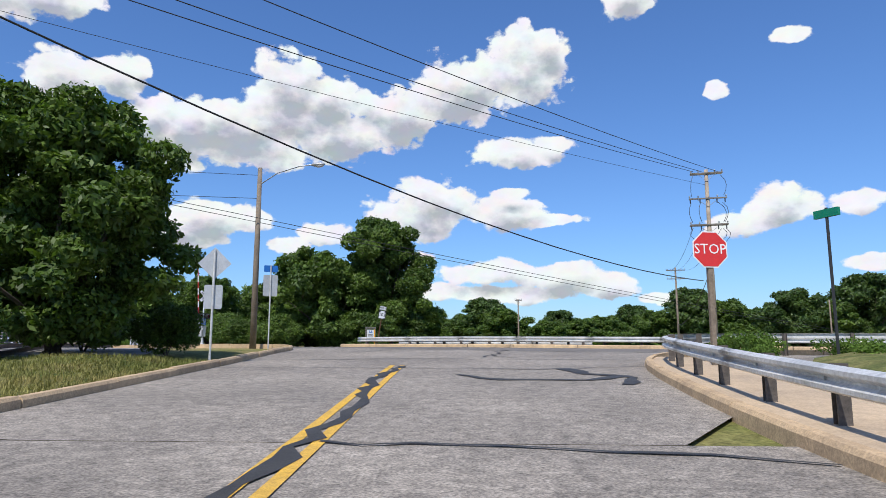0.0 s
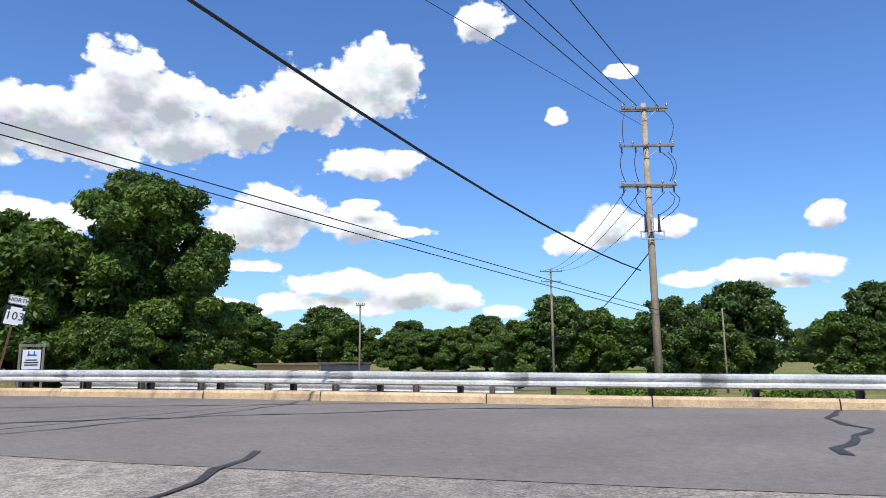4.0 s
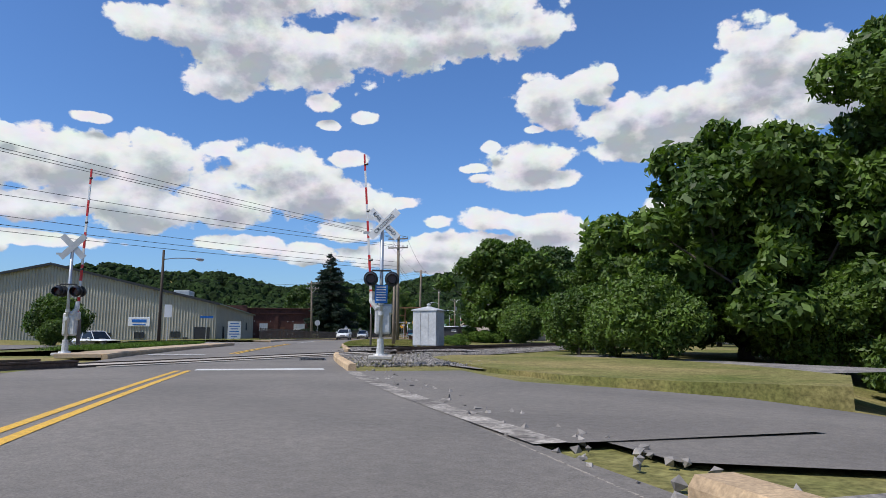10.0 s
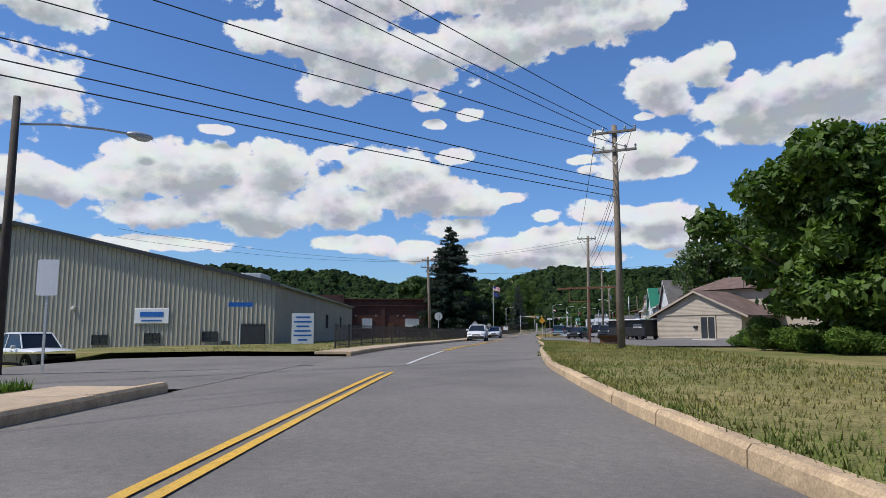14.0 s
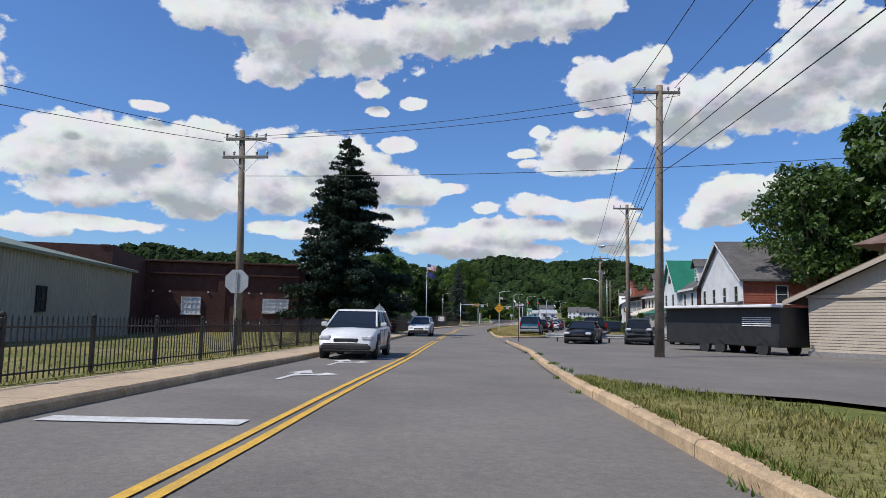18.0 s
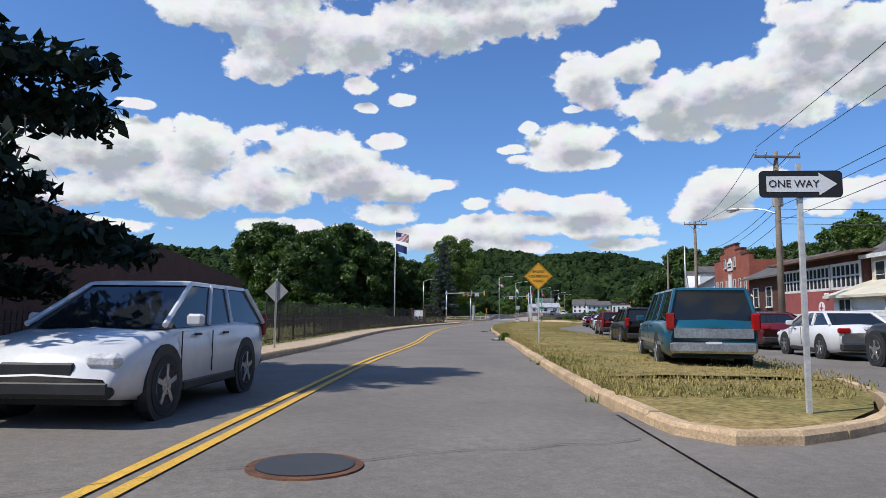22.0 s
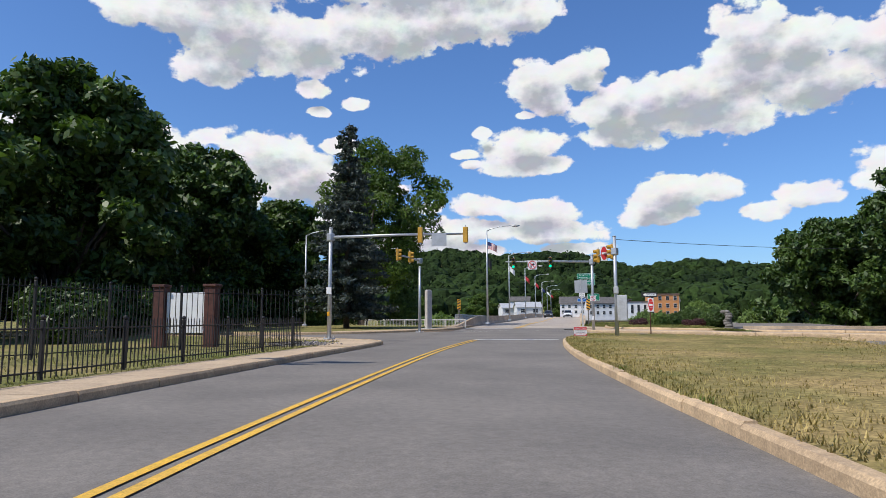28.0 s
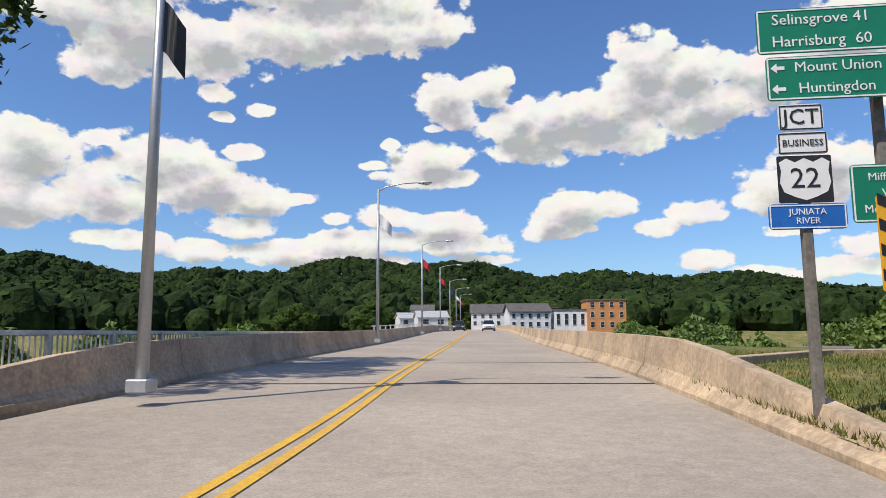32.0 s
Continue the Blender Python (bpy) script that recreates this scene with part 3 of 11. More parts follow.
def part(name, geo, material, parent=None, label="", smooth=False):
    """One mesh object, under a thing or a part of it where parent is given."""
    ob = new(name, geo.mesh(name, material, smooth))
    if parent is not None:
        ob.parent = parent
    return tagged(ob, label)


def thing(name, label, category, at=(0, 0, 0), rz=0.0, group="", kind=""):
    ob = new(name)
    ob.empty_display_size = 0.3
    ob.matrix_basis = pose(*at, 0, 0, rz)
    return tagged(ob, label, category, group, kind)


def lettering(text, size, material, parent, m, name="lettering", label=""):
    """Words in the built-in font, turned into a thin mesh centred at m's origin, upright in x, z and facing -y."""
    cu = bpy.data.curves.new(name, "FONT")
    cu.body, cu.size, cu.align_x, cu.align_y, cu.extrude, cu.resolution_u = text, size, "CENTER", "CENTER", 0.002, 2
    ob = bpy.data.objects.new(name, cu)
    me = bpy.data.meshes.new_from_object(ob)
    bpy.data.objects.remove(ob)
    bpy.data.curves.remove(cu)
    me.transform(m @ Matrix.Rotation(radians(90), 4, "X"))
    me.materials.clear()
    me.materials.append(material)
    out = new(name, me)
    out.parent = parent
    return tagged(out, label)

# ---- the lie of the land ----
def smooth(a, b, x):
    k = min(1.0, max(0.0, (x - a) / (b - a)))
    return k * k * (3 - 2 * k)


# the main road's driving line, from the turn to the bridge, and its level
LINE = [(-4.6, 36.7), (-10.6, 40.6), (-17.0, 45.2), (-24.0, 50.6), (-31.1, 56.6), (-38.5, 63.4), (-46.2, 70.9), (-54.1, 79.0), (-61.7, 87.4), (-69.5, 95.8), (-77.1, 104.3), (-85.1, 113.0), (-93.2, 121.9), (-102.2, 131.8), (-111.2, 141.9), (-120.5, 151.8), (-129.5, 161.8), (-138.4, 172.3), (-147.4, 183.4), (-155.3, 194.4), (-162.0, 204.7), (-168.2, 215.7), (-174.3, 226.4)]
BRIDGE_WAY = Vector((-0.478, 0.878))
BRIDGE_START = Vector((-176.6, 231.0))
LINE += [tuple(BRIDGE_START + BRIDGE_WAY * d) for d in (5, 30, 80, 140, 200, 300)]
RISE = [(-12, -1.1), (0, -1.08), (8, -0.78), (15, -0.47), (19, -0.3), (24, -0.06), (30, 0.12), (36, 0.14), (46, 0.06), (55, 0.05), (75, 0.08), (105, 0.15), (140, 0.0), (165, -0.06), (204, -0.1), (246, -0.18), (262, -0.16), (272, -0.08), (284, 0.08), (297, 0.34), (320, 0.72), (400, 1.7), (470, 2.2), (520, 2.0), (640, 1.5)]
LINE_S0 = 40.4  # how far along the whole way the driving line begins
CHAIN = [LINE_S0]
for p, q in zip(LINE, LINE[1:]):
    CHAIN.append(CHAIN[-1] + math.dist(p, q))
APPROACH = [(0.7, -11.5), (0.75, 0.5), (1.1, 9.0), (1.95, 15.3), (2.85, 19.1), (3.8, 21.7), (4.25, 23.5), (4.0, 26.1), (2.8, 29.5), (0.0, 33.2)]
APPROACH_S = [-12, 0.0, 8.5, 14.9, 18.8, 21.3, 23.2, 26.1, 30.2, 35.3]


def level(s):
    for (a, u), (b, w) in zip(RISE, RISE[1:]):
        if s <= b:
            return u + (w - u) * smooth(a, b, s)
    return RISE[-1][1]


def along(s):
    """A point of the driving line and its heading, rounded through its corners."""
    k = 0
    while k < len(LINE) - 2 and s > CHAIN[k + 1]:
        k += 1
    u = (s - CHAIN[k]) / (CHAIN[k + 1] - CHAIN[k])
    p0, p1, p2, p3 = (Vector(LINE[min(max(i, 0), len(LINE) - 1)]) for i in (k - 1, k, k + 1, k + 2))
    d = CHAIN[k + 1] - CHAIN[k]
    m1 = (p2 - p0) * (d / max(1e-6, (p2 - p0).length)) if k else (p2 - p1)
    m2 = (p3 - p1) * (d / max(1e-6, (p3 - p1).length)) if k < len(LINE) - 2 else (p2 - p1)
    if u < 0 or u > 1:
        return (p1 if u < 0 else p2) + (m1 if u < 0 else m2) * (u if u < 0 else u - 1), (m1 if u < 0 else m2).normalized()
    a, b, c, e = 2 * u**3 - 3 * u**2 + 1, u**3 - 2 * u**2 + u, -2 * u**3 + 3 * u**2, u**3 - u**2
    t = p1 * (6 * u**2 - 6 * u) + m1 * (3 * u**2 - 4 * u + 1) + p2 * (6 * u - 6 * u**2) + m2 * (3 * u**2 - 2 * u)
    return p1 * a + m1 * b + p2 * c + m2 * e, t.normalized()


def R(s, o):
    """The place s metres along the way and o metres to the right of the driving line."""
    p, d = along(s)
    return p.x + d.y * o, p.y - d.x * o


def heading(s):
    d = along(s)[1]
    return math.degrees(math.atan2(-d.x, d.y))


GRADE = [(x, y, level(s)) for (x, y), s in zip(APPROACH, APPROACH_S)]
GRADE += [(*R(s, 0), level(s)) for s in range(40, 300, 8)]
GRADE += [(*R(s, 0), level(s)) for s in range(300, 520, 12)]
GRADE_XY = np.array([g[:2] for g in GRADE])
GRADE_Z = np.array([g[2] for g in GRADE])
FAR_KERB = [(40, 17.9), (26, 24.1), (14, 29.4), (8.4, 31.9), (4.0, 34.0), (1.4, 35.3), (-0.8, 36.4), (-3.1, 37.65), (-5.6, 39.25)]
BANK = Vector((-0.878, -0.478))


def road_z(x, y):
    """The level of the roads and of what stands by them."""
    d2 = ((GRADE_XY - (x, y)) ** 2).sum(1)
    w = np.exp(-d2 / 72.0) + 1e-9 / (1 + d2)
    return float((w * GRADE_Z).sum() / w.sum())


def ground_z(x, y):
    """The level of the land: roadside, the fields below the turn, the river and the hills."""
    z = road_z(x, y)
    d = Vector((x, y)) - BRIDGE_START
    q, side = d.dot(BRIDGE_WAY), d.dot(BANK)
    east = smooth(2.5, 17, (x + 0.7) * 0.43 + (y - 37.1) * 0.9) * smooth(-15, 4, x) * smooth(-60, -10, q * -1)
    z -= 2.9 * east
    z -= 1.0 * math.exp(-((x + 67) ** 2 + (y - 60) ** 2) / 95)
    z -= (6.5 + z) * smooth(7, 24, q) * (1 - smooth(165, 200, q))
    r = math.hypot(x + 80, y - 120)
    if r > 350:
        az = math.degrees(math.atan2(-(x + 80), y - 120))
        ridge = 104 * smooth(-8, 26, az) * (1 - smooth(118, 150, az)) + 26 * (1 - smooth(-8, 26, az)) * smooth(-50, -20, az) + 60 * smooth(-44, -36, az) * (1 - smooth(-34, -24, az)) * smooth(900, 1500, r)
        ridge *= 1 + 0.13 * math.sin(az * 0.21) + 0.07 * math.sin(az * 0.63 + 1)
        z += ridge * smooth(420, 1450, r) - 3 * smooth(1500, 2400, r) * 0
    return z


def strip(edges, material, name, lift=0.0, thick=0.0, zf=None, parent=None, label="", kind=""):
    """A sheet between two or more lines, each a list of x, y, laid on the roads' level."""
    g = Geo()
    n = len(edges[0])
    zf = zf or road_z
    g.v = [(x, y, zf(x, y) + lift) for line in edges for x, y in line]
    for a in range(len(edges) - 1):
        g.f += [(a * n + i, a * n + i + 1, (a + 1) * n + i + 1, (a + 1) * n + i) for i in range(n - 1)]
    if thick:
        k = len(g.v)
        rim = [i for i in range(n)] + [a * n + n - 1 for a in range(1, len(edges))] + [(len(edges) - 1) * n + i for i in range(n - 2, -1, -1)] + [a * n for a in range(len(edges) - 2, 0, -1)]
        g.v += [(g.v[i][0], g.v[i][1], g.v[i][2] - thick) for i in rim]
        m = len(rim)
        g.f += [(rim[i], k + i, k + (i + 1) % m, rim[(i + 1) % m]) for i in range(m)]
    ob = part(name, g, material, parent, label)
    if kind:
        ob["kind"] = kind
    return ob


def line_of(s0, s1, o, step=2.0):
    n = max(2, int(math.ceil((s1 - s0) / step)) + 1)
    f = o if callable(o) else (lambda s: o)
    return [R(s0 + (s1 - s0) * i / (n - 1), f(s0 + (s1 - s0) * i / (n - 1))) for i in range(n)]


def table(rows):
    def f(s):
        for (a, u), (b, w) in zip(rows, rows[1:]):
            if s <= b:
                return u + (w - u) * min(1, max(0, (s - a) / (b - a)))
        return rows[-1][1]
    return f


def spread(points, step):
    """The points of a bent line at even steps."""
    out, rest = [Vector(points[0])], 0.0
    for p, q in zip(points, points[1:]):
        p, q = Vector(p), Vector(q)
        n = max(1, int(round((q - p).length / step)))
        out += [p.lerp(q, (i + 1) / n) for i in range(n)]
    return [tuple(v) for v in out]


def curve_through(points, step=1.0):
    """A smooth line through points."""
    ps = [Vector(p) for p in points]
    out = []
    for i in range(len(ps) - 1):
        p0, p1, p2, p3 = ps[max(i - 1, 0)], ps[i], ps[i + 1], ps[min(i + 2, len(ps) - 1)]
        n = max(1, int((p2 - p1).length / step))
        for k in range(n):
            u = k / n
            out.append(tuple(0.5 * ((2 * p1) + (p2 - p0) * u + (2 * p0 - 5 * p1 + 4 * p2 - p3) * u * u + (3 * p1 - p0 - 3 * p2 + p3) * u**3)))
    return out + [tuple(ps[-1])]


def shifted(line, d):
    pts = [Vector(p) for p in line]
    out = []
    for i, p in enumerate(pts):
        w = (pts[min(i + 1, len(pts) - 1)] - pts[max(i - 1, 0)]).normalized()
        out.append(tuple(p + Vector((w.y, -w.x)) * d))
    return out


RIGHT = table([(40, 1.9), (45, 1.82), (48, 1.7), (53, 1.56), (60, 1.55), (65, 1.7), (68, 2.1), (70, 2.25), (75, 2.05), (82, 1.72), (91, 1.55), (100, 1.8), (110, 2.15), (125, 2.1), (137, 2.0), (145, 2.3), (156, 2.15), (172, 1.9), (186, 1.85), (196, 2.0), (209, 2.28), (252, 2.45), (265, 2.2), (275, 2.05), (278, 2.02), (280.8, 2.4), (284.4, 3.5), (288, 3.4), (292.5, 2.65), (296, 2.75), (302, 3.0), (310, 3.05), (520, 3.1)])
LEFT = table([(40, -5.0), (58, -4.95), (64, -5.25), (70, -5.15), (80, -5.05), (97, -5.3), (113, -5.4), (136, -5.15), (160, -5.2), (184, -5.25), (199, -5.5), (213, -5.82), (255, -5.85), (266, -5.7), (272, -5.52), (275, -6.05), (292, -6.55), (296, -5.85), (301.6, -6.5), (306, -6.4), (320, -6.6), (520, -6.6)])
MID = table([(40, -2.0), (47, -1.85), (55, -1.82), (68, -2.1), (75, -2.1), (88, -2.3), (110, -2.42), (123, -2.2), (160, -2.25), (182, -2.5), (196, -2.15), (210, -2.15), (250, -2.5), (270, -2.45), (279, -2.3), (282, -2.3), (299, -2.05), (310, -2.1), (520, -2.1)])


# ---- ground ----
def make_ground():
    def steps(lo, hi, near_lo, near_hi):
        a = list(np.arange(near_lo, near_hi + 0.1, 3.0))
        d, x = 4.0, near_hi
        while x < hi:
            d *= 1.22
            x += d
            a.append(min(x, hi))
        d, x, b = 4.0, near_lo, []
        while x > lo:
            d *= 1.22
            x -= d
            b.append(max(x, lo))
        return b[::-1] + a
    xs, ys = steps(-3800, 3800, -240, 50), steps(-3800, 3800, -15, 290)
    g = Geo()
    for y in ys:
        for x in xs:
            g.v.append((x, y, ground_z(x, y) - 0.05))
    n = len(xs)
    g.f = [(j * n + i, j * n + i + 1, (j + 1) * n + i + 1, (j + 1) * n + i) for j in range(len(ys) - 1) for i in range(n - 1)]
    ob = part("ground", g, M_GRASS, None, smooth=True)
    tagged(ob, "dry grassy ground running out to fields and hills", "ground", kind="structure")


make_ground()
water = Geo().add([(*(BRIDGE_START + BRIDGE_WAY * a + BANK * b), -5.2) for a, b in ((10, -900), (10, 900), (185, 900), (185, -900))], [(0, 3, 2, 1)])
M_WATER = stuff("slow brown river water", (0.05, 0.06, 0.045), (0.04, 0.05, 0.04), 0.08, scale=0.05, fine=0.8, bump=0.12, amount=0.2, coord="World")
tagged(part("water", water, M_WATER), "slow brown-green river under the bridge", "river", kind="structure")

# ---- roads ----
road = thing("road", "grey two-lane asphalt road with worn double yellow line", "road", kind="structure")
strip([line_of(36, 300.7, LEFT), line_of(36, 300.7, lambda s: (LEFT(s) + MID(s)) / 2), line_of(36, 300.7, MID), line_of(36, 300.7, 0), line_of(36, 300.7, RIGHT)], M_ASPHALT, "carriageway", parent=road)
# the street that meets it at the stop sign
street_left = curve_through([(-4.85, -13.5), (-4.85, 0.5), (-4.75, 8.5), (-4.75, 16.5), (-5.15, 22.5), (-5.6, 27.6), (-8.0, 31.4), (-12.5, 35.6), (-19.2, 40.0)], 1.5)
street_right = curve_through([(3.45, -13.5), (3.6, 0.5), (3.8, 6.5), (4.2, 10.5), (4.85, 14.5), (5.95, 17.9), (7.9, 20.8), (11.6, 21.8), (22.5, 17.4), (40, 9)], 1.5)
far_edge = curve_through(FAR_KERB[::-1], 1.5)[::-1]
m = 30


def pick(line, k, n):
    u = k * (len(line) - 1) / n
    i = min(int(u), len(line) - 2)
    return tuple(Vector(line[i]).lerp(Vector(line[i + 1]), u - i))


left_leg, right_leg = street_left[:14], street_right[:14]
strip([[tuple(Vector(pick(left_leg, k, m)).lerp(Vector(pick(right_leg, k, m)), j / 5)) for k in range(m + 1)] for j in range(6)], M_OLDROAD, "old_street", lift=0.0, parent=road, label="old light asphalt of the side street")
low = street_right[13:]
mouth = [tuple(Vector(street_right[13]).lerp(Vector(street_left[13]), j / 12)) for j in range(13)]
lower = low[::-1] + mouth[1:] + street_left[14:]
fan = [[tuple(Vector(pick(far_edge + [tuple(R(s, RIGHT(s))) for s in range(46, 56, 3)], k, m)).lerp(Vector(pick(lower, k, m)), j / 12)) for k in range(m + 1)] for j in range(13)]
strip(fan, M_OLDROAD, "junction_apron", lift=0.004, parent=road, label="worn light asphalt of the junction")
lane_far = far_edge + [tuple(R(s, RIGHT(s))) for s in range(46, 62, 3)]
lane_near = curve_through([(36, 10.5), (22.5, 17.7), (11.4, 23.0), (5.6, 25.6), (-0.4, 28.6), (-6.4, 32.6), tuple(R(50, -5.0)), tuple(R(60, -5.0))], 1.5)
strip([[tuple(Vector(pick(lane_far, k, m)).lerp(Vector(pick(lane_near, k, m)), j / 8)) for k in range(m + 1)] for j in range(9)], M_ASPHALT, "through_lane", lift=0.009, parent=road, label="darker asphalt of the through road")
# paved and gravelled ground beside the junction
apron = thing("driveway", "worn asphalt driveway down to the treatment plant", "driveway", kind="structure")
drive_a = curve_through([(-6.1, 40.5), (-3.2, 42.2), (2, 47.5), (8, 58), (15, 78), (20, 96)], 2)
drive_b = curve_through([tuple(R(54, 1.7)), (-12.9, 46.4), (-8.6, 46.3), (-1, 53), (4, 68), (10, 94)], 2)
strip([[tuple(Vector(pick(drive_a, k, 30)).lerp(Vector(pick(drive_b, k, 30)), j / 4)) for k in range(31)] for j in range(5)], M_ASPHALT, "driveway_sheet", lift=0.0, zf=lambda x, y: ground_z(x, y), parent=apron)
yard = [[(6 + 34 * k / 10, 92 + j * 3.2 + k * 0.5) for k in range(11)] for j in range(5)]
strip(yard, M_ASPHALT, "yard", lift=0.0, zf=lambda x, y: ground_z(x, y), parent=apron)
walk_edge = [(x + 0.16, y - 0.05) for x, y in street_right[2:20]]
walk_back = [(x + 2.3 + 0.5 * smooth(8, 18, y), y - 0.6 - 1.6 * smooth(10, 20, y)) for x, y in street_right[2:20]]
corner_walk = thing("pavement", "tan concrete apron behind the corner guard rail", "pavement", kind="structure")
strip([walk_edge, [tuple((Vector(p) + Vector(q)) / 2) for p, q in zip(walk_edge, walk_back)], walk_back], M_WALK, "paving_slab", lift=0.12, thick=0.15, parent=corner_walk)
lot = thing("parking_lot", "cracked grey asphalt parking lot and side street", "parking lot", kind="structure")
strip([line_of(113, 172, lambda s: RIGHT(s) - 0.05 + 5.0 * (1 - smooth(127.5, 131.5, s))), line_of(113, 172, 7.6), line_of(113, 172, 12), line_of(113, 172, 20)], M_ASPHALT, "lot_sheet", lift=0.03, parent=lot)
strip([line_of(150, 330, lambda s: 6.4 + 1.7 * smooth(172, 186, s) + 6.5 * smooth(215, 285, s)), line_of(150, 330, lambda s: 9 + 9 * smooth(205, 285, s)), line_of(150, 330, lambda s: 15.5 + 9 * smooth(215, 300, s))], M_ASPHALT, "side_street", lift=0.012, parent=lot)
ISLAND_END = [R(284.3, 3.7), R(284.2, 5), R(283, 8), R(281.5, 11), R(279.5, 15), R(276, 21)]
CORNER_OUT = [R(301, 3.05), R(296, 2.75), R(292.5, 2.65), R(289.9, 3.3), R(289, 5.8), R(287, 9.5), R(285, 13.2), R(282.5, 18)]
CORNER_IN = [R(301, 3.4), R(298.7, 5.0), R(295.3, 4.9), R(293.2, 5.2), R(291.8, 7), R(289.5, 10.5), R(287.3, 14), R(284.6, 19)]
WEST_NEAR = [R(270, LEFT(270)), R(272.5, -5.55), R(274.4, -5.75), R(275.4, -6.5), R(276, -7.3), R(277, -8.8), R(278.2, -10.6), R(279.3, -13.7), R(281, -20), R(285, -36)]
WEST_FAR = [R(297, LEFT(297)), R(294.5, -6.1), R(292.6, -6.9), R(290.4, -8.3), R(288.4, -10), R(286.6, -12.2), R(285.4, -15), R(285.2, -18), R(286, -24), R(290, -38)]
strip([ISLAND_END, [tuple((Vector(p) + Vector(q)) / 2) for p, q in zip(ISLAND_END, CORNER_OUT[2:])], CORNER_OUT[2:]], M_ASPHALT, "cross_street_east", lift=0.006, parent=lot)
strip([[tuple(Vector(p).lerp(Vector(q), u / 4)) for p, q in zip(WEST_NEAR, WEST_FAR)] for u in range(5)], M_ASPHALT, "cross_street_west", lift=0.006, parent=lot)
strip([line_of(84.5, 97.5, LEFT), line_of(84.5, 97.5, -10), line_of(82, 101, -13)], M_ASPHALT, "warehouse_drive", lift=0.006, parent=lot)
strip([line_of(66, 101, -13.2), line_of(66, 101, -17), line_of(66, 101, -21), line_of(66, 101, -26)], M_ASPHALT, "warehouse_yard", lift=0.0, zf=ground_z, parent=lot)
for k in (-0.12, 0.12):
    painted_pts = [(-0.67 + k - 0.06 + 0.012 * i, -7.5 + 1.6 * i) for i in range(16)]
    strip([painted_pts, [(x + 0.12, y) for x, y in painted_pts]], M_YELLOW, "yellow_line", lift=0.012, parent=road)


def crack(points, width, seed, name="tar_seam"):
    """A crooked seam of black crack filler."""
    rnd = random.Random(seed)
    pts = spread([(x + 0.75, y + 0.5) for x, y in points] if name == "tar_seam" else points, 0.45)
    g = Geo()
    for i, p in enumerate(pts):
        q = Vector(pts[min(i + 1, len(pts) - 1)]) - Vector(pts[max(i - 1, 0)])
        q = Vector((-q.y, q.x)).normalized()
        c = Vector(p) + q * rnd.uniform(-0.09, 0.09)
        w = width * rnd.uniform(0.35, 1.0) * 0.5
        for e in (c - q * w, c + q * w):
            g.v.append((e.x, e.y, road_z(e.x, e.y) + 0.016))
    g.f = [(2 * i, 2 * i + 1, 2 * i + 3, 2 * i + 2) for i in range(len(pts) - 1)]
    part(name, g, M_TAR, road)


crack([(-1.5, 2), (-1.35, 6), (-1.2, 9), (-1.35, 12.5), (-1.1, 15.8)], 0.26, 1)
crack([(-1.2, 6.2), (0.5, 6.0), (3.0, 5.3)], 0.1, 2)
crack([(-5.4, 15.6), (-1.0, 15.0), (2.0, 14.4), (4.4, 15.2)], 0.1, 3)
crack([(0.2, 13.2), (0.9, 12.0), (2.4, 11.9), (3.4, 12.6)], 0.34, 4)
crack([(2.4, 14.6), (2.7, 13.2), (3.3, 12.3), (3.0, 11.0)], 0.4, 5)
crack([(-5, 18.5), (-1, 19.2), (1.4, 18.6), (5, 17.8)], 0.12, 6)
crack([(-7.5, 29.5), (-1, 30.4), (5.5, 31.2), (9, 30.6)], 0.1, 9)
crack([(11.4, 29.6), (10.2, 28.6), (9.7, 27.4), (7.8, 25.8)], 0.14, 10)
crack([(2.45, 27.2), (1.98, 25.8), (1.79, 25.1), (1.75, 24.0), (1.66, 23.0), (1.4, 21.7), (1.15, 20.5), (1.05, 19.9)], 0.11, 21)
crack([(1.4, 21.2), (1.5, 20.5), (1.7, 19.9), (1.9, 19.4)], 0.13, 22)
crack([(1.43, 21.8), (2.0, 22.4)], 0.12, 23)
crack([(-0.3, 20.7), (1.1, 20.9)], 0.07, 24)
crack([(-3.4, 23.5), (-1.85, 28.2), (1.3, 30.7), (2.9, 33.2)], 0.06, 26)
crack([(-6.4, 32.5), (-2, 33), (4, 32.6), (9.5, 31.4)], 0.08, 25)
for k, s in enumerate((52, 88, 109, 128, 151, 168, 186, 205, 221, 239, 258, 274, 287)):
    crack([R(s, -5 + (k % 3)), R(s + 0.8, -2), R(s + 0.3 + (k % 2) * 2, RIGHT(s) - 0.2)][: 2 + k % 2], 0.016, 40 + k, "fine_crack")


def painted(line_a, line_b, material, name, lift=0.014):
    return strip([line_a, line_b], material, name, lift=lift, parent=road)


for s0, s1 in ((44.0, 55.1), (66.6, 88.8), (104.0, 158.6), (162.5, 278.9)):
    for k in (-0.11, 0.11):
        painted(line_of(s0, s1, lambda s: MID(s) + k - 0.055), line_of(s0, s1, lambda s: MID(s) + k + 0.055), M_YELLOW, "yellow_line")
for s0, s1 in ((92.5, 103.5),):
    painted(line_of(s0, s1, lambda s: MID(s) - 0.06), line_of(s0, s1, lambda s: MID(s) + 0.06), M_WHITE, "white_line")


def bar(s0, s1, o0, o1, name="stop_line"):
    painted(line_of(s0, s1, o0, 0.5), line_of(s0, s1, o1, 0.5), M_WHITE, name)


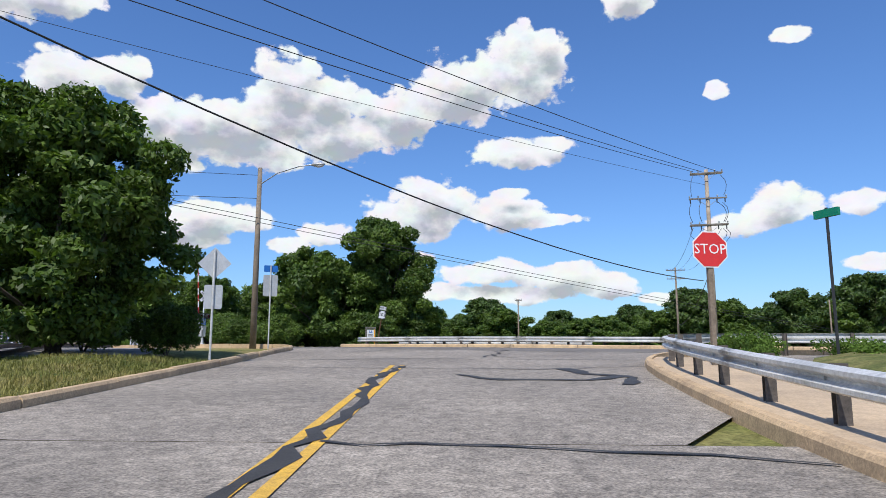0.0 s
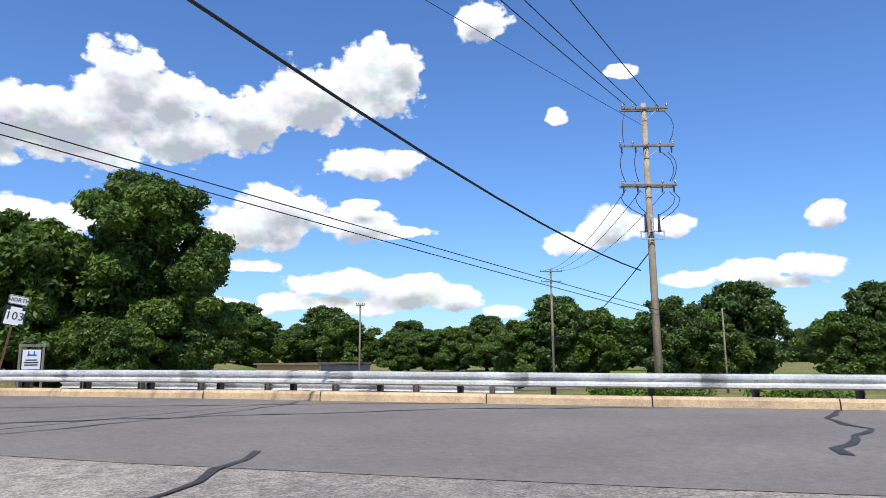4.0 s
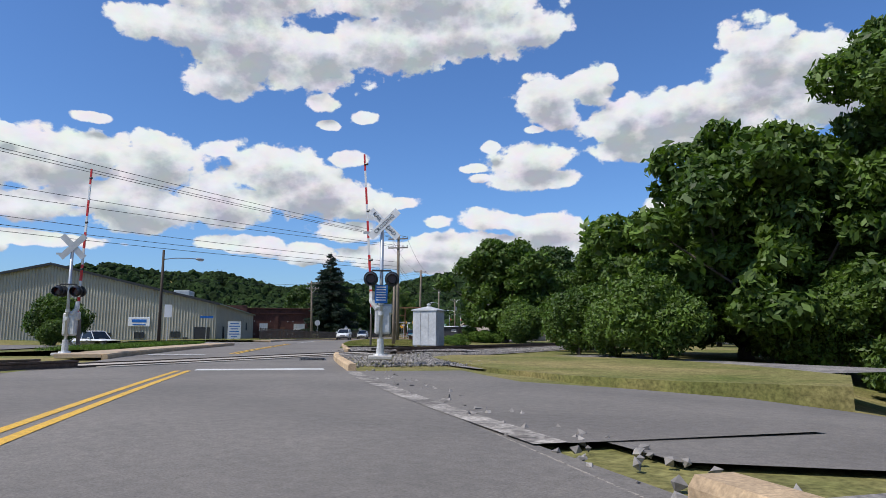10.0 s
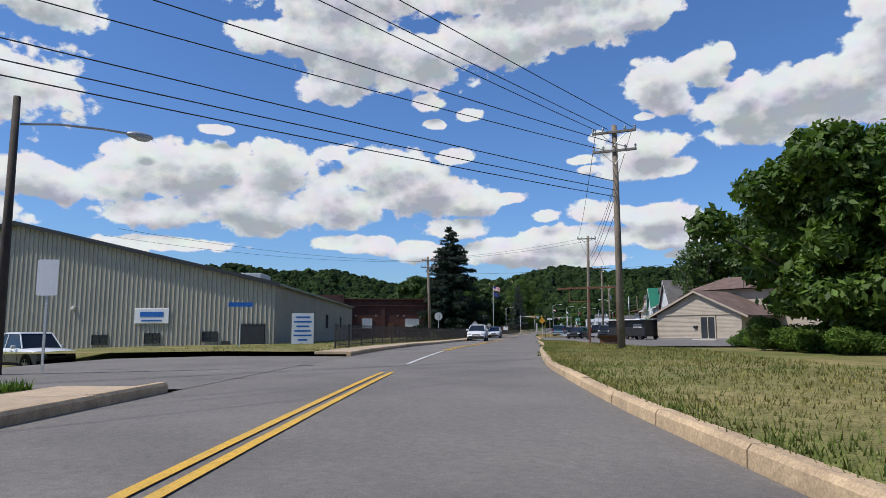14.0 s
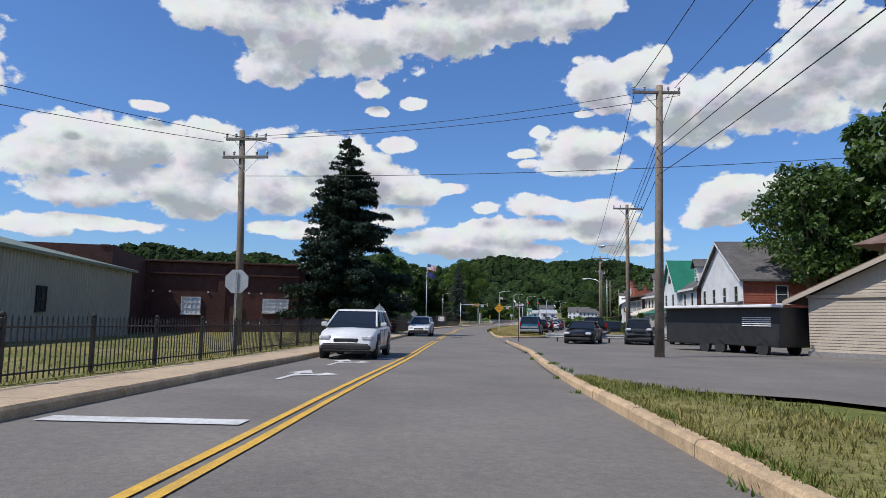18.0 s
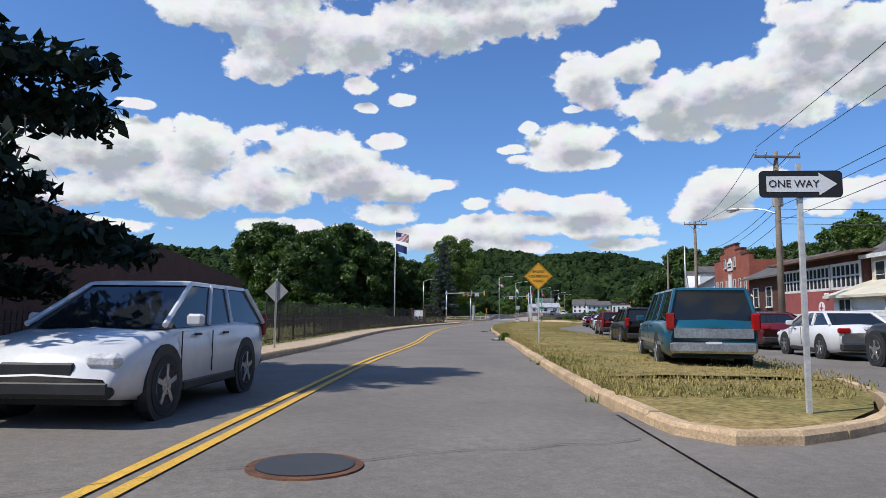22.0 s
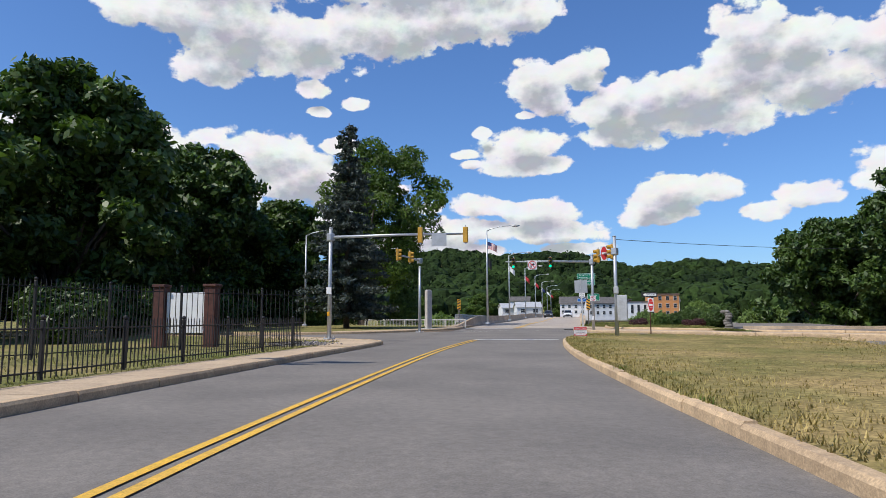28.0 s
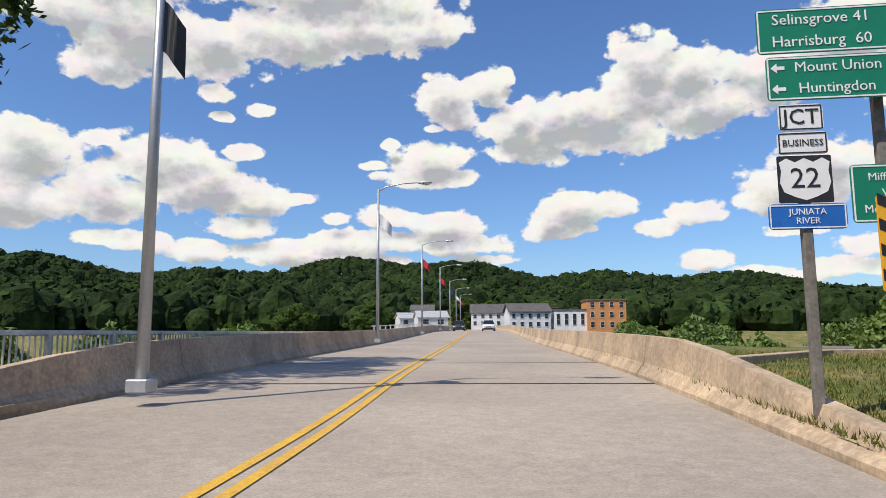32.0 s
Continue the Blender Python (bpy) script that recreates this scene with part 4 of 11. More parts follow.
bar(55.15, 55.75, -1.62, 1.1)
bar(278.95, 279.45, -2.4, 1.8)
bar(299.2, 299.8, -6.0, -2.2)
for s0, o0, o1 in ((292.75, -5.4, -4.72), (292.9, -4.6, -2.9), (293.1, -2.6, -1.9), (292.95, 0.05, 0.35), (292.55, 1.35, 2.2), (290.75, 2.05, 2.6), (291.15, -4.8, -3.2)):
    bar(s0, s0 + 0.09, o0, o1, "crosswalk_line")
bar(65.2, 65.75, -4.9, -2.9)
bar(124.6, 125.0, -5.0, -2.6)

# deck of the bridge
deck = thing("bridge_deck", "pale weathered concrete bridge deck with dark joints", "bridge", kind="structure")
strip([line_of(300.7, 520, LEFT), line_of(300.7, 520, MID), line_of(300.7, 520, 0), line_of(300.7, 520, RIGHT)], M_DECK, "slab", thick=0.6, parent=deck)
for k in (-0.12, 0.12):
    strip([line_of(300, 520, lambda s: MID(s) + k - 0.06), line_of(300, 520, lambda s: MID(s) + k + 0.06)], M_YELLOW, "yellow_line", lift=0.012, parent=deck)
for s in (309.5, 316, 342, 372, 402, 432):
    strip([line_of(s, s + 0.1, LEFT, 0.1), line_of(s, s + 0.1, MID, 0.1), line_of(s, s + 0.1, RIGHT, 0.1)], M_TAR, "joint", lift=0.008, parent=deck)


def kerb_run(line, name, label, side=1, width=0.17, high=0.16, piece=2.4, zf=None, material=None):
    """A kerb of cast pieces along a line; side 1 puts its body to the right of the line."""
    run = thing(name, label, "kerb", kind="structure")
    zf = zf or road_z
    pts = [Vector(p) for p in line]
    d = [0.0]
    for p, q in zip(pts, pts[1:]):
        d.append(d[-1] + (q - p).length)
    total, s = d[-1], 0.0
    def at(s):
        for i in range(len(pts) - 1):
            if s <= d[i + 1] or i == len(pts) - 2:
                u = (s - d[i]) / max(1e-6, d[i + 1] - d[i])
                w = (pts[i + 1] - pts[i]).normalized()
                return pts[i].lerp(pts[i + 1], u), w
    rnd = random.Random(int(total * 10))
    while s < total - 0.3:
        e = min(total, s + piece * rnd.uniform(0.8, 1.2))
        g = Geo()
        n = max(2, int((e - s) / 0.9) + 1)
        wob = rnd.uniform(-0.012, 0.012)
        for i in range(n + 1):
            p, w = at(s + 0.012 + (e - s - 0.024) * i / n)
            out = Vector((w.y, -w.x)) * side
            z = zf(p.x, p.y)
            for a, h in ((0.0, -0.12), (0.0 + 0.01, high * 0.72), (0.045, high), (width, high), (width + 0.01, -0.12)):
                q = p + out * (a + wob)
                g.v.append((q.x, q.y, z + h + (wob if h > 0 else 0)))
        for i in range(n):
            for k in range(4):
                f = (i * 5 + k, i * 5 + k + 1, i * 5 + 6 + k, i * 5 + 5 + k)
                g.f.append(f if side > 0 else f[::-1])
        g.f += [(0, 1, 2, 3, 4)[:: -side], tuple(n * 5 + k for k in range(5))[::side]]
        part("kerb_stone", g, material or M_KERB, run)
        s = e
    return run


strip([line_of(44.5, 54.5, lambda s: RIGHT(s) - 0.05), line_of(44.5, 54.5, lambda s: RIGHT(s) + 0.22)], M_GUTTER, "gutter", lift=0.015, parent=road)
strip([line_of(44.5, 54.5, lambda s: RIGHT(s) + 0.22), line_of(44.5, 54.5, lambda s: RIGHT(s) + 2.5)], M_ASPHALT, "apron", lift=0.01, parent=road)
kerb_run(line_of(54.5, 64.3, RIGHT), "kerb", "tan concrete kerb before the level crossing")
kerb_run(line_of(68.3, 98, RIGHT), "kerb", "tan concrete kerb round the verge bend")
kerb_run(line_of(98, 149, RIGHT), "kerb", "weathered tan concrete kerb along the verge")
kerb_run(line_of(149, 158.6, RIGHT), "kerb", "short tan kerb beside the parking lot")
kerb_run(line_of(173.2, 281.5, RIGHT), "kerb", "crumbling tan kerb along the grass island")
kerb_run(line_of(62, 84, LEFT), "kerb", "tan kerb at the level crossing pavement", -1)
kerb_run(line_of(98, 268, LEFT) + curve_through(WEST_NEAR, 0.8), "kerb", "tan kerb along the factory pavement", -1)
kerb_run(curve_through(WEST_FAR[::-1], 0.8) + line_of(298, 300.4, LEFT, 1), "kerb", "tan kerb at the bridge pavement", -1)
kerb_run(curve_through(FAR_KERB[::-1], 1.0)[::-1], "kerb", "sunlit tan kerb under the guard rail", 1, width=0.24, high=0.17, piece=3.0)


def pavement(s0, s1, o0, o1, name, label, step=1.5, high=0.15):
    p = thing(name, label, "pavement", kind="structure")
    n = max(1, round((s1 - s0) / step))
    for i in range(n):
        a, b = s0 + (s1 - s0) * i / n + 0.012, s0 + (s1 - s0) * (i + 1) / n - 0.012
        strip([line_of(a, b, o0, 2), line_of(a, b, o1, 2)], M_WALK, "paving_slab", lift=high - 0.006, thick=0.1, parent=p)
    return p


pavement(62, 83.5, lambda s: LEFT(s) - 0.18, lambda s: LEFT(s) - 1.5, "pavement", "tan concrete pavement beside the level crossing")
pavement(98.5, 269.5, lambda s: LEFT(s) - 0.18, lambda s: LEFT(s) - 1.55, "pavement", "tan concrete pavement along the iron fence")
pavement(297.2, 308, lambda s: LEFT(s) - 0.18, lambda s: LEFT(s) - 1.75, "pavement", "tan concrete pavement at the bridge end")

kerb_run(street_right, "kerb", "tan concrete kerb curving round the corner", 1, piece=2.8)
kerb_run(street_left[9:], "kerb", "low broken kerb at the grassy corner", -1)
kerb_run(line_of(281.5, 284, RIGHT, 0.8) + curve_through(ISLAND_END, 1.0), "kerb", "tan kerb at the island's end", 1)
kerb_run(curve_through(CORNER_OUT, 0.9), "kerb", "broad tan kerb round the far corner", -1, width=0.2)
island_edge = curve_through([R(173.2, RIGHT(173.2)), R(171.4, 1.98), R(170.3, 2.1), R(169.9, 2.5), R(169.9, 2.95), R(170.2, 3.5), R(170.7, 4.2), R(171.6, 5.0), R(173.2, 5.9), R(175.5, 6.6)], 0.5)
kerb_run(island_edge, "kerb", "rounded end of the island kerb", -1)

def corner_slabs(name, label, near, far, side, deep=None):
    """Cast pavement bays between two bent lines."""
    p = thing(name, label, "pavement", kind="structure")
    near = shifted(curve_through(near, 0.75), 0.19 * side)
    far = shifted(near, deep * side) if deep else curve_through(far, 0.75)
    n = min(len(near), len(far)) - 1
    for k in range(0, n, 2):
        a = [tuple(pick(near, k + u, n)) for u in (0.02, 1, 1.98) if k + u <= n]
        b = [tuple(pick(far, k + u, n)) for u in (0.02, 1, 1.98) if k + u <= n]
        strip([a, b] if side > 0 else [b, a], M_WALK, "paving_slab", lift=0.144, thick=0.1, parent=p)
    return p


corner_slabs("pavement", "tan concrete corner ramp before the bridge", CORNER_OUT, CORNER_IN, -1)
kerb_run(curve_through(CORNER_IN[1:], 0.9), "kerb", "low tan kerb behind the corner slab", -1, width=0.22, high=0.27)
corner_slabs("pavement", "tan concrete pavement round the fence corner", WEST_NEAR[:8], None, -1, 1.75)
corner_slabs("pavement", "tan concrete pavement round the memorial corner", WEST_FAR[5::-1], None, -1, 1.6)
patch = thing("ramp_patch", "rusty red textured patch set in the corner ramp", "paving", kind="structure")
strip([line_of(291.9, 293.4, 3.3, 0.5), line_of(291.9, 293.4, 4.1, 0.5)], M_BRICK, "patch", lift=0.15, parent=patch)

# bridge barriers: a sloped face towards the road
def barrier(s0, s1, edge, side, name, label, flare=0.0, piece=10.0):
    b = thing(name, label, "barrier", kind="structure")
    n = round((s1 - s0) / piece)
    for i in range(n):
        g = Geo()
        for k in range(6):
            s = s0 + (s1 - s0) * i / n + 0.015 + (piece - 0.03) * k / 5
            low = smooth(s0 - 1, s0 + 8.5, s) if flare else 1.0
            for a, h in ((0, -0.1), (0.0, 0.07), (0.16, 0.30), (0.24, 0.86), (0.44, 0.86), (0.46, -0.1)):
                hh = h if h < 0.1 else 0.07 + (h - 0.07) * (0.12 + 0.88 * low)
                x, y = R(s, edge(s) + side * (a + flare * (1 - smooth(s0, s0 + 9, s))))
                g.v.append((x, y, road_z(*R(s, 0)) + hh))
        for k in range(5):
            for j in range(5):
                f = (k * 6 + j, k * 6 + j + 1, k * 6 + 7 + j, k * 6 + 6 + j)
                g.f.append(f if side > 0 else f[::-1])
        g.f += [tuple(range(6))[::-side], tuple(30 + j for j in range(6))[::side]]
        part("barrier_segment", g, M_BARRIER, b)
    return b


barrier(301, 512, RIGHT, 1, "bridge_barrier", "tan stained concrete bridge barrier with sloped face", flare=0.02)
barrier(300.5, 510.5, LEFT, -1, "bridge_barrier", "shaded grey-brown concrete bridge barrier", flare=0.4)


# ---- turf and verges, level with the kerbs ----
def turf(name, label, s0, s1, offs, lifts, seed, material=None, step=0.9):
    """Grass laid in rows beside the road, uneven like mown ground."""
    rng = np.random.default_rng(seed)
    rows = []
    g = Geo()
    n = int((s1 - s0) / step) + 1
    for o, h in zip(offs, lifts):
        f = o if callable(o) else (lambda s, o=o: o)
        for i in range(n):
            s = s0 + (s1 - s0) * i / (n - 1)
            x, y = R(s, f(s))
            g.v.append((x, y, road_z(x, y) + h + (rng.normal() * 0.012 if h > 0.02 else 0)))
    for a in range(len(offs) - 1):
        for i in range(n - 1):
            q = (a * n + i, a * n + i + 1, (a + 1) * n + i + 1, (a + 1) * n + i)
            g.f.append(q)
    ob = part(name, g, material or M_GRASS, None, label, smooth=True)
    return tagged(ob, label, "grass", kind="structure")


def between(f0, f1, u):
    return lambda s: f0(s) * (1 - u) + f1(s) * u


NOSE_NEAR = [R(175.6, RIGHT(175) + 0.1), R(173.2, 2.1), R(171.4, 2.12), R(170.45, 2.25), R(170.1, 2.6)]
NOSE_FAR = [R(175.6, 6.4), R(173.3, 5.7), R(171.75, 4.8), R(170.85, 4.0), R(170.3, 3.3)]
nose = strip([NOSE_NEAR, [tuple((Vector(p) + Vector(q)) / 2) for p, q in zip(NOSE_NEAR, NOSE_FAR)], NOSE_FAR], M_DRYGRASS, "island_nose", lift=0.135)
tagged(nose, "worn grass at the rounded island end", "grass", kind="structure")
VERGE_IN = lambda s: RIGHT(s) + 0.165
VERGE_OUT = lambda s: 8.2 - 3.4 * smooth(100, 118, s) - 2.3 * smooth(126, 131.5, s)
ISLAND_TIP = table([(279.5, 15), (281.5, 11), (283, 8), (284.2, 4.6)])
LAWN_TIP = table([(271, -7.2), (273.6, -7.5), (275.2, -8.6), (276.4, -10.4), (277.6, -12.4), (278.4, -15), (280, -20.5), (281.2, -23.9)])
BANK_IN = table([(284.3, -23), (285.6, -18), (286.6, -15), (287.8, -13), (290, -11), (292.4, -9.3), (296, -7.9), (299, -8.1)])
LAWN_IN = table([(286.5, 13.4), (289.7, 10.6), (292, 7.1), (293.4, 5.4), (295.3, 5.1), (298.7, 5.2), (301, 3.5), (301.5, 3.2)])
ISLAND_OUT = lambda s: min(ISLAND_TIP(s), RIGHT(s) + 0.6 + (6.6 + 1.7 * smooth(172, 186, s) + 6.5 * smooth(215, 285, s) - RIGHT(s) - 0.6) * smooth(168.5, 175.5, s))
BRIDGE_IN = lambda s: LAWN_IN(s) if s < 301.5 else VERGE_IN(s)
FENCE_IN = lambda s: LEFT(s) - 1.56 if s < 270 else LAWN_TIP(s)
turf("verge", "green and dry grass verge behind the kerb", 76, 131.5, [between(VERGE_IN, VERGE_OUT, u) for u in (0, 0.15, 0.4, 0.7, 0.93, 1)], [0.13, 0.16, 0.15, 0.12, 0.08, -0.06], 1)
turf("grass_island", "dry yellowed mown grass island beside the road", 175.4, 284.2, [between(VERGE_IN, ISLAND_OUT, u) for u in (0, 0.1, 0.3, 0.5, 0.7, 0.9, 0.97, 1)], [0.13, 0.17, 0.2, 0.2, 0.18, 0.14, 0.1, -0.06], 2, M_DRYGRASS)
turf("factory_lawn", "mown lawn behind the iron fence", 98.5, 281.2, [between(FENCE_IN, lambda s: -24, u) for u in (0, 0.05, 0.2, 0.5, 1)], [0.13, 0.14, 0.14, 0.1, -0.05], 3)
turf("bridge_lawn", "grassy corner with weeds beside the bridge", 287.3, 326, [between(BRIDGE_IN, lambda s: 13.5, u) for u in (0, 0.1, 0.3, 0.6, 1)], [0.14, 0.2, 0.22, 0.2, 0.1], 4, M_VERGE)
turf("memorial_lawn", "shaded lawn round the memorial", 284.4, 306, [between(lambda s: BANK_IN(s) if s < 299 else LEFT(s) - 1.76, lambda s: -24, u) for u in (0, 0.1, 0.4, 1)], [0.13, 0.16, 0.18, 0.1], 5)
turf("crossing_verge", "grassy verge with weeds beside the crossing pavement", 66, 83, [between(lambda s: LEFT(s) - 1.52, lambda s: -13, u) for u in (0, 0.1, 0.4, 1)], [0.13, 0.16, 0.1, -0.04], 6, M_VERGE)
bank_near = [(-5.0 - 0.04 * k, -11.5 + 2.0 * k) for k in range(15)]
bank = Geo()
for o, h in ((0.0, -0.02), (0.5, 0.06), (1.4, 0.16), (3.0, 0.26), (6.5, 0.12), (11, -0.1)):
    bank.v += [(x - o, y, road_z(x, y) + h) for x, y in bank_near]
bank.f = [(a * 15 + i, a * 15 + i + 1, a * 15 + 16 + i, a * 15 + 15 + i) for a in range(5) for i in range(14)]
tagged(part("street_bank", bank, M_VERGE, None, smooth=True), "green grass bank beside the old street", "grass", kind="structure")


def blades(name, label, spots, high, seed, material, wide=0.012):
    """Blades of grass, three to a tuft, bent over a little."""
    rng = np.random.default_rng(seed)
    p = np.repeat(np.array(spots, float), 3, 0)
    n = len(p)
    a = rng.uniform(0, 6.283, n)
    h = high * rng.uniform(0.4, 1.25, n)
    lean = rng.uniform(0.2, 0.9, n) * h
    p[:, :2] += rng.normal(scale=0.025, size=(n, 2))
    side = np.stack([-np.sin(a), np.cos(a), np.zeros(n)], 1) * wide
    tip = p + np.stack([np.cos(a) * lean, np.sin(a) * lean, h], 1)
    v = np.stack([p - side, p + side, tip], 1).reshape(-1, 3)
    me = bpy.data.meshes.new(name)
    me.vertices.add(len(v))
    me.vertices.foreach_set("co", v.ravel())
    me.loops.add(n * 3)
    me.loops.foreach_set("vertex_index", np.arange(n * 3))
    me.polygons.add(n)
    me.polygons.foreach_set("loop_start", np.arange(n) * 3)
    me.materials.append(material)
    me.update()
    me.validate()
    return tagged(new(name, me), label, "grass", kind="stuff")


def scatter(count, s0, s1, f0, f1, lift, seed, near=1.6):
    rng = np.random.default_rng(seed)
    out = []
    for s, u in zip(rng.uniform(s0, s1, count), rng.random(count) ** near):
        x, y = R(s, f0(s) * (1 - u) + f1(s) * u)
        out.append((x, y, road_z(x, y) + lift))
    return out


blades("verge_grass", "short green and straw grass blades on the verge", scatter(16000, 77, 131, VERGE_IN, VERGE_OUT, 0.13, 11), 0.09, 1, M_BLADE)
blades("island_grass", "short dry straw grass blades on the island", scatter(30000, 172.5, 283.5, VERGE_IN, ISLAND_OUT, 0.16, 12), 0.07, 2, M_STRAW)
blades("lawn_grass", "green lawn grass blades behind the fence", scatter(9000, 99, 280, FENCE_IN, lambda s: -14, 0.13, 13), 0.09, 3, M_BLADE)
blades("bridge_grass", "rough green grass beside the bridge", scatter(18000, 287.5, 318, BRIDGE_IN, lambda s: 12, 0.19, 14), 0.10, 4, M_BLADE, 0.014)
blades("crossing_grass", "rough grass beside the crossing pavement", scatter(5000, 66.5, 83, lambda s: LEFT(s) - 1.6, lambda s: -9, 0.13, 15), 0.17, 5, M_WEED, 0.014)
rng = np.random.default_rng(9)
blades("bank_grass", "green grass on the bank beside the old street", [(-5.1 - 4.5 * u, y + 0.5, road_z(-5.2, y) + 0.05 + 0.18 * min(1, u * 1.7)) for u, y in zip(rng.random(8000) ** 1.3, rng.uniform(3, 17, 8000))], 0.1, 6, M_BLADE)
weeds = []
for s0, s1, o, k in ((77, 134, 0.1, 26), (173, 282, 0.1, 34), (98, 158, 0.05, 16)):
    for i in range(k):
        s = rng.uniform(s0, s1)
        for j in range(9):
            x, y = R(s + rng.normal() * 0.12, RIGHT(s) + o + rng.normal() * 0.06 - (0.12 if i % 3 == 0 else -0.15))
            weeds.append((x, y, road_z(x, y) + (0.0 if i % 3 == 0 else 0.14)))
blades("kerb_weeds", "tufts of weeds growing along the kerb joints", weeds, 0.09, 7, M_WEED, 0.012)

# ---- planting ----
def leaf_mesh(name, material, lumps, count, size, seed, flat=0.35, inner=0.25):
    """Many small leaf sprays set over rounded lumps, each lump a centre and three half-widths."""
    rng = np.random.default_rng(seed)
    c = np.array([l[0] for l in lumps], float)
    r = np.array([l[1] for l in lumps], float)
    share = (r[:, 0] * r[:, 2]) ** 1.0
    k = rng.choice(len(lumps), count, p=share / share.sum())
    d = rng.normal(size=(count, 3))
    d[:, 2] += 0.18
    d /= np.linalg.norm(d, axis=1)[:, None]
    rad = 1 - inner * rng.random(count) ** 1.6
    rad *= 1 + 0.16 * np.sin(d[:, 0] * 7 + k) * np.cos(d[:, 2] * 6 + d[:, 1] * 5)
    p = c[k] + d * r[k] * rad[:, None] + rng.normal(scale=size * 0.5, size=(count, 3))
    nrm = d * 0.7 + rng.normal(size=(count, 3)) * 0.75
    nrm[:, 2] += flat
    nrm /= np.linalg.norm(nrm, axis=1)[:, None]
    a = np.cross(nrm, rng.normal(size=(count, 3)))
    a /= np.linalg.norm(a, axis=1)[:, None]
    b = np.cross(nrm, a)
    s = size * rng.uniform(0.55, 1.35, (count, 1))
    v = np.stack([p - a * s, p - b * s * 0.45 + nrm * s * 0.12, p + a * s, p + b * s * 0.45 - nrm * s * 0.1], 1).reshape(-1, 3)
    me = bpy.data.meshes.new(name)
    me.vertices.add(len(v))
    me.vertices.foreach_set("co", v.ravel())
    me.loops.add(count * 4)
    me.loops.foreach_set("vertex_index", np.arange(count * 4))
    me.polygons.add(count)
    me.polygons.foreach_set("loop_start", np.arange(count) * 4)
    me.materials.append(material)
    me.update()
    me.validate()
    return me


def crown_lumps(h, r, low, seed, n=16):
    """The boughs of a broad crown: many uneven clumps with gaps between them, some reaching out."""
    rnd = random.Random(seed)
    out = []
    mid, half = (h + low) / 2, (h - low) / 2
    lobes = [(rnd.uniform(0, 6.283), rnd.uniform(0.5, 2.5), rnd.uniform(0.06, 0.16)) for i in range(4)]
    for i in range(n * 3):
        u = (i + 0.5) / (n * 3)
        z = -1 + 2 * u
        a = i * 2.39996 + rnd.uniform(-0.35, 0.35)
        wide = 1 + sum(k * math.sin(q * a + p + z * 2) for p, q, k in lobes)
        ring = (1 - abs(z * 0.96) ** (2.6 if z < 0 else 1.9)) ** 0.5 * wide
        reach = rnd.uniform(0.62, 0.93) if i % 4 else rnd.uniform(0.25, 0.6)
        s = r * rnd.uniform(0.11, 0.22)
        out.append(((r * ring * reach * math.cos(a), r * ring * reach * math.sin(a), mid + half * z * rnd.uniform(0.82, 0.93)), (s * rnd.uniform(0.9, 1.4), s * rnd.uniform(0.9, 1.4), s * rnd.uniform(0.55, 0.85))))
    for k in range(4):
        out.append(((r * 0.2 * math.cos(k * 1.6), r * 0.2 * math.sin(k * 1.6), low + (h - low) * (0.3 + 0.16 * k)), (r * 0.4, r * 0.4, (h - low) * 0.12)))
    return out


def broad_tree(label, h, r, low, seed, material, count, size, at, group="", n=16, lean=0.0, side=(0.0, 0.0)):
    t = thing("tree", label, "tree", at, group=group)
    rnd = random.Random(seed)
    lumps = [((c[0] + side[0], c[1] + side[1], c[2]), k) for c, k in crown_lumps(h, r, low, seed, n)]
    g = Geo()
    base = 0.022 * h + 0.06
    top = low + (h - low) * 0.55
    g.tube([(0, 0, -0.3), (0, 0, 0.3), (lean * 0.3, 0.05, low * 0.6), (lean, -0.05, low + 0.3), (lean * 1.3, 0, top)], [base * 1.5, base * 1.1, base, base * 0.75, base * 0.25], 9)
    for c, s in lumps[: n * 3: 3]:
        z0 = low * rnd.uniform(0.75, 1.1)
        g.tube([(lean * 0.8, 0, z0), (c[0] * 0.45, c[1] * 0.45, z0 + (c[2] - z0) * 0.6), (c[0], c[1], c[2])], [base * 0.45, base * 0.25, base * 0.08], 6)
    part("trunk", g, M_BARK, t, smooth=True)
    crown = new("crown", leaf_mesh("crown", material, lumps, count, size, seed))
    crown.parent = t
    return t


